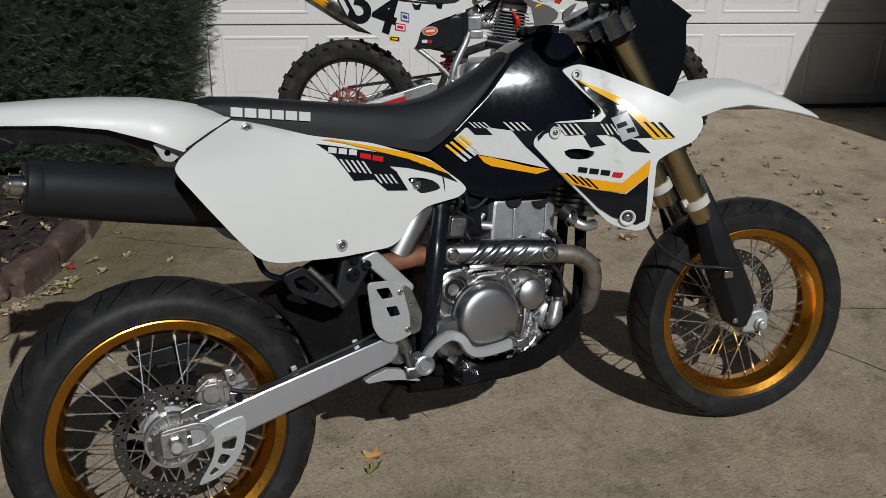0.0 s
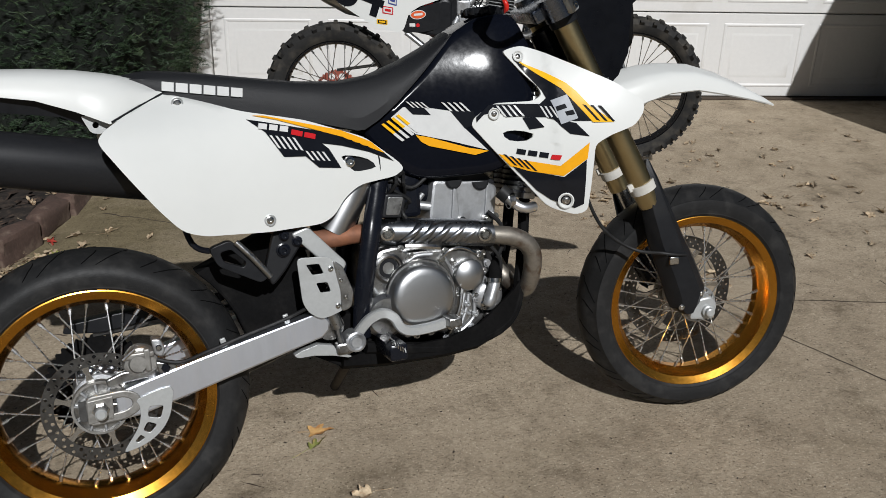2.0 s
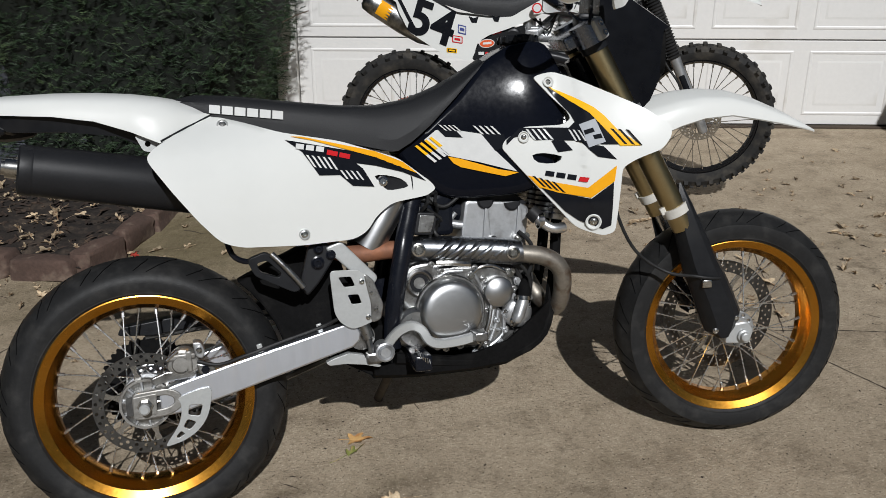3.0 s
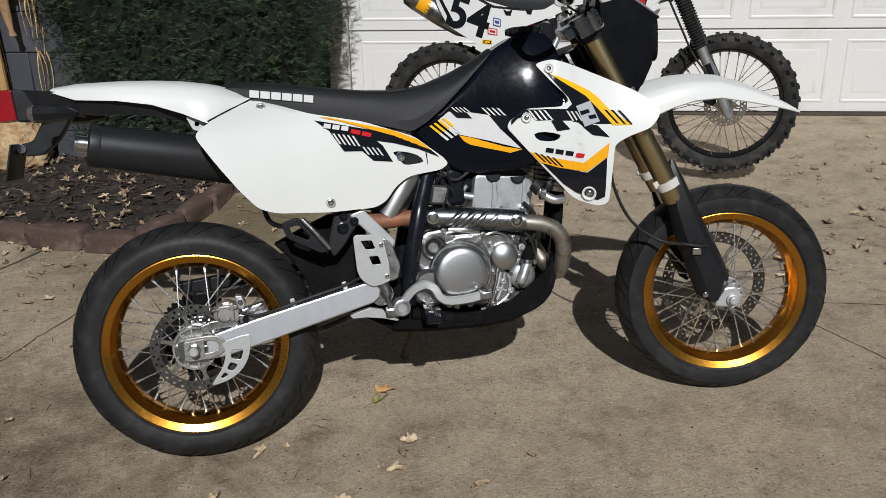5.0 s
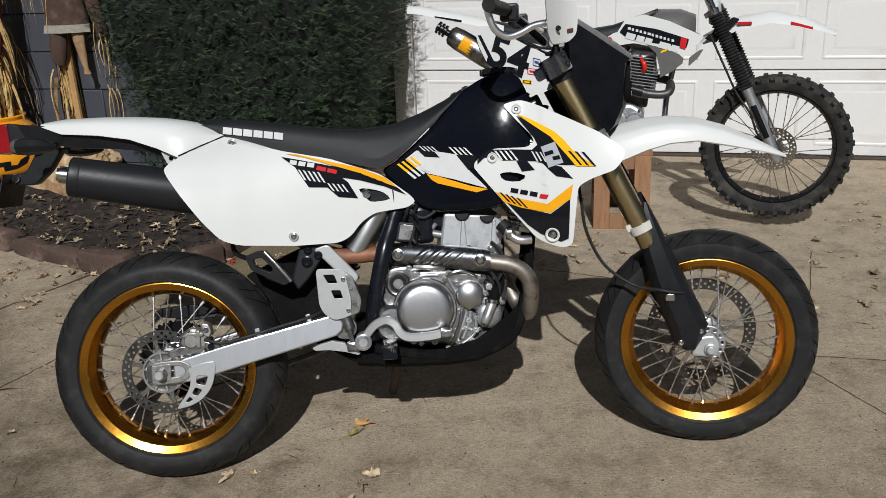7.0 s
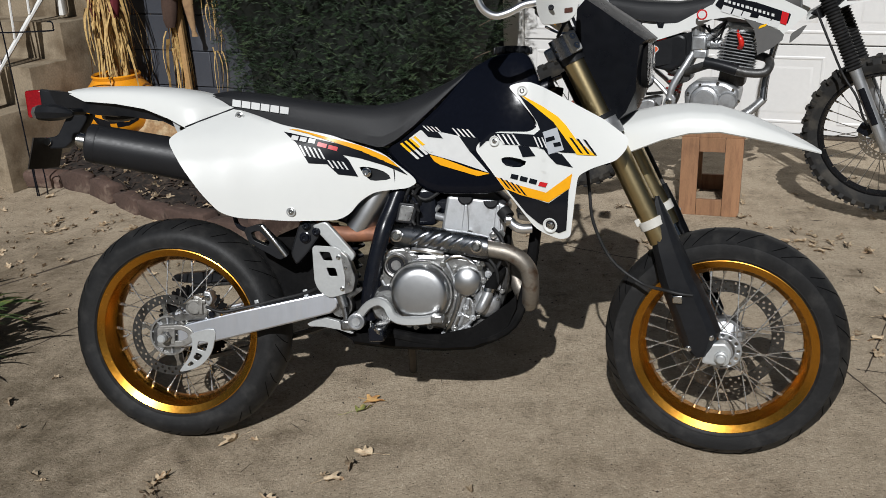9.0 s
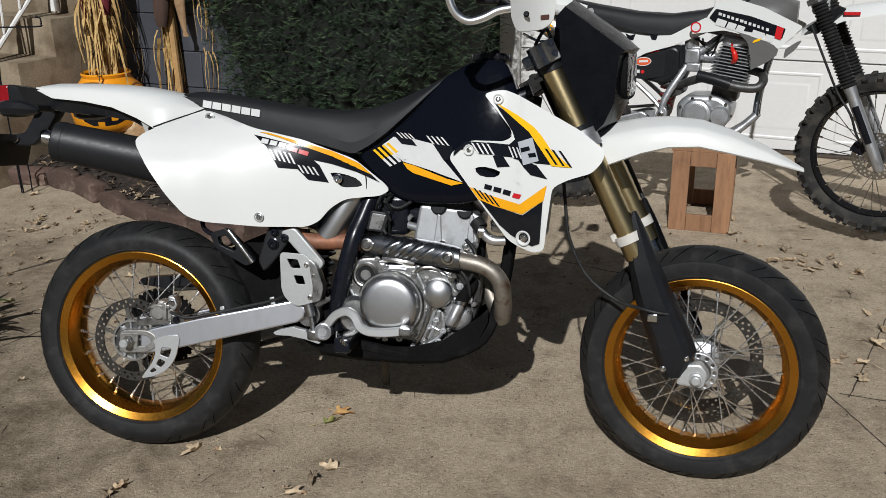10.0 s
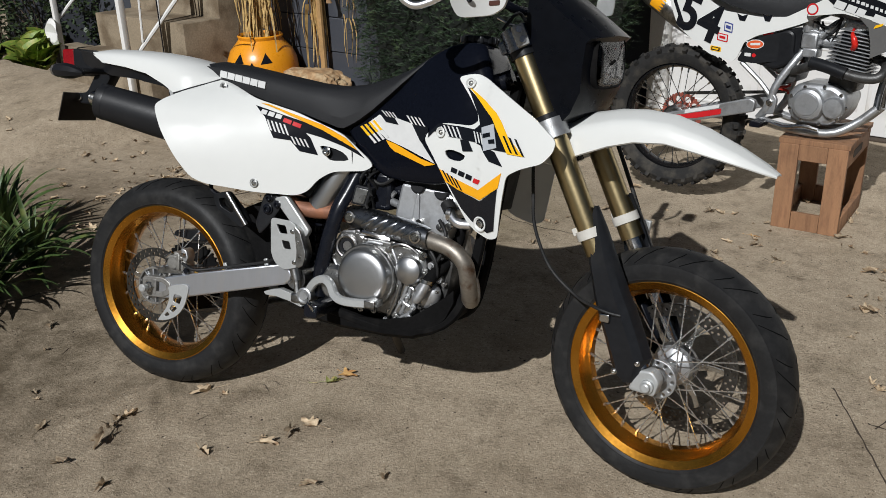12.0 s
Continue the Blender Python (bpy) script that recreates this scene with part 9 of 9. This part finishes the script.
for x, y in ((-0.25, 1.42), (-0.21, 1.45), (-0.19, 1.50), (-0.16, 1.47), (-0.12, 1.52), (-0.36, 1.33), (-0.31, 1.36)):
    drop_leaf(x, y, 0, special["green"], "crumpled olive-green leaf lying by the stone edging", 1.2)
    for k in range(3):
        drop_leaf(x + rnd.gauss(0, 0.025), y + rnd.gauss(0, 0.025), 0, leaf_kinds[rnd.randrange(10)], "curled dry tan leaf lying by the stone edging", 0.9)
for x, y, s in ((-0.426, 1.835, 1.4), (-0.315, 2.063, 1.3), (-0.503, 2.328, 1.2), (-0.36, 1.93, 1.0)):
    drop_leaf(x, y, bed_height(x, y) + 0.012, leaf_kinds[rnd.randrange(10)], "curled dry tan leaf lying on the mulch", s)
drop_leaf(1.50, 1.70, 0, special["yellow"], "curled yellow leaf lying on the concrete", 1.3)
for cx, cy, n, sp in ((2.05, 1.45, 9, 0.09), (1.50, 1.62, 8, 0.10), (2.5, 1.2, 8, 0.2), (3.2, 1.2, 8, 0.2), (3.5, 0.8, 6, 0.3), (2.6, 0.75, 10, 0.25), (1.95, 0.55, 7, 0.15), (1.35, 1.9, 6, 0.12), (-0.75, 1.42, 12, 0.16), (-1.15, 1.55, 12, 0.2), (-1.6, 1.75, 14, 0.25), (-0.3, 1.45, 10, 0.16), (-1.35, 1.2, 14, 0.35), (-1.9, 1.4, 14, 0.3), (2.2, 1.75, 14, 0.35), (-0.95, 0.95, 8, 0.3), (-1.8, 1.0, 10, 0.4), (-2.4, 1.8, 10, 0.35), (0.7, 1.5, 8, 0.3), (3.0, 2.0, 10, 0.5), (1.9, 1.05, 5, 0.15)):
    for k in range(n):
        drop_leaf(rnd.gauss(cx, sp), rnd.gauss(cy, sp), 0, leaf_kinds[rnd.randrange(10)], DRY)
k = 0
while k < 48:
    x, y = rnd.uniform(-1.9, 0.2), rnd.uniform(1.6, 3.0)
    if in_bed(x, y):
        drop_leaf(x, y, bed_height(x, y) + 0.012, leaf_kinds[rnd.randrange(10)], "curled dry tan leaf lying on the mulch", 0.8)
        k += 1
bm = bmesh.new()
for k in range(300):
    x, y = rnd.uniform(-1.95, 0.3), rnd.uniform(1.6, 3.2)
    if not in_bed(x, y):
        continue
    s = rnd.uniform(0.45, 1.0)
    one = leaf_kinds[rnd.randrange(len(leaf_kinds))].copy()
    one.transform(Matrix.LocRotScale((x, y, bed_height(x, y) + 0.008), Euler((rnd.uniform(-0.9, 0.9), rnd.uniform(-0.9, 0.9), rnd.uniform(0, 6.28))), (s, s * rnd.uniform(0.35, 0.9), s)))
    bm.from_mesh(one)
    bpy.data.meshes.remove(one)
for k in range(260):
    cx, cy, sp = rnd.choice(((-1.2, 1.45, 0.35), (-1.7, 1.2, 0.4), (-0.5, 1.4, 0.25), (2.4, 1.3, 0.45), (3.2, 1.1, 0.5), (-0.9, 0.6, 0.4), (1.4, 1.6, 0.4)))
    x, y, s = rnd.gauss(cx, sp), rnd.gauss(cy, sp), rnd.uniform(0.25, 0.6)
    if in_bed(x, y):
        continue
    one = leaf_kinds[rnd.randrange(len(leaf_kinds))].copy()
    one.transform(Matrix.LocRotScale((x, y, 0.001), Euler((rnd.uniform(-0.3, 0.3), rnd.uniform(-0.3, 0.3), rnd.uniform(0, 6.28))), (s, s * rnd.uniform(0.3, 0.9), s)))
    bm.from_mesh(one)
    bpy.data.meshes.remove(one)
solid("leaf_litter", bm, dry_leaf, "scattered small dry leaf scraps on the mulch and concrete", "leaf litter", kind="stuff", angle=80)

# crumbs of bark, seeds and bits of twig all over the drive
rnd = random.Random(99)
verts, faces = [], []
while len(faces) < 3600:
    cx, cy, sp = rnd.choice(((0.6, -0.4, 0.9), (-0.7, 0.6, 0.6), (-1.2, 1.4, 0.5), (2.4, 1.2, 0.8), (3.0, 0.6, 0.9), (1.4, 1.4, 0.6), (0.3, 0.2, 1.2)))
    x, y = rnd.gauss(cx, sp), rnd.gauss(cy, sp)
    if in_bed(x, y):
        continue
    long = rnd.random() < 0.10
    l, w, h, a = (rnd.uniform(0.008, 0.030), rnd.uniform(0.0006, 0.0014), rnd.uniform(0.001, 0.003), rnd.uniform(0, 6.28)) if long else (rnd.uniform(0.0012, 0.0045), rnd.uniform(0.001, 0.003), rnd.uniform(0.001, 0.003), rnd.uniform(0, 6.28))
    u, t, c, n = Vector((math.cos(a), math.sin(a), 0)) * l, Vector((-math.sin(a), math.cos(a), 0)) * w, Vector((x, y, 0.0006)), len(verts)
    verts += [c - u - t, c + u - t, c + u + t, c - u + t, c + Vector((0, 0, h)) + u * rnd.uniform(-0.4, 0.4)]
    faces += [(n, n + 1, n + 4), (n + 1, n + 2, n + 4), (n + 2, n + 3, n + 4), (n + 3, n, n + 4)]
me = bpy.data.meshes.new("ground_crumbs")
me.from_pydata(verts, [], faces)
me.materials.append(chip_wood)
tagged(new("ground_crumbs", me), "fine dark crumbs of bark and twig on the concrete", "debris", kind="stuff")
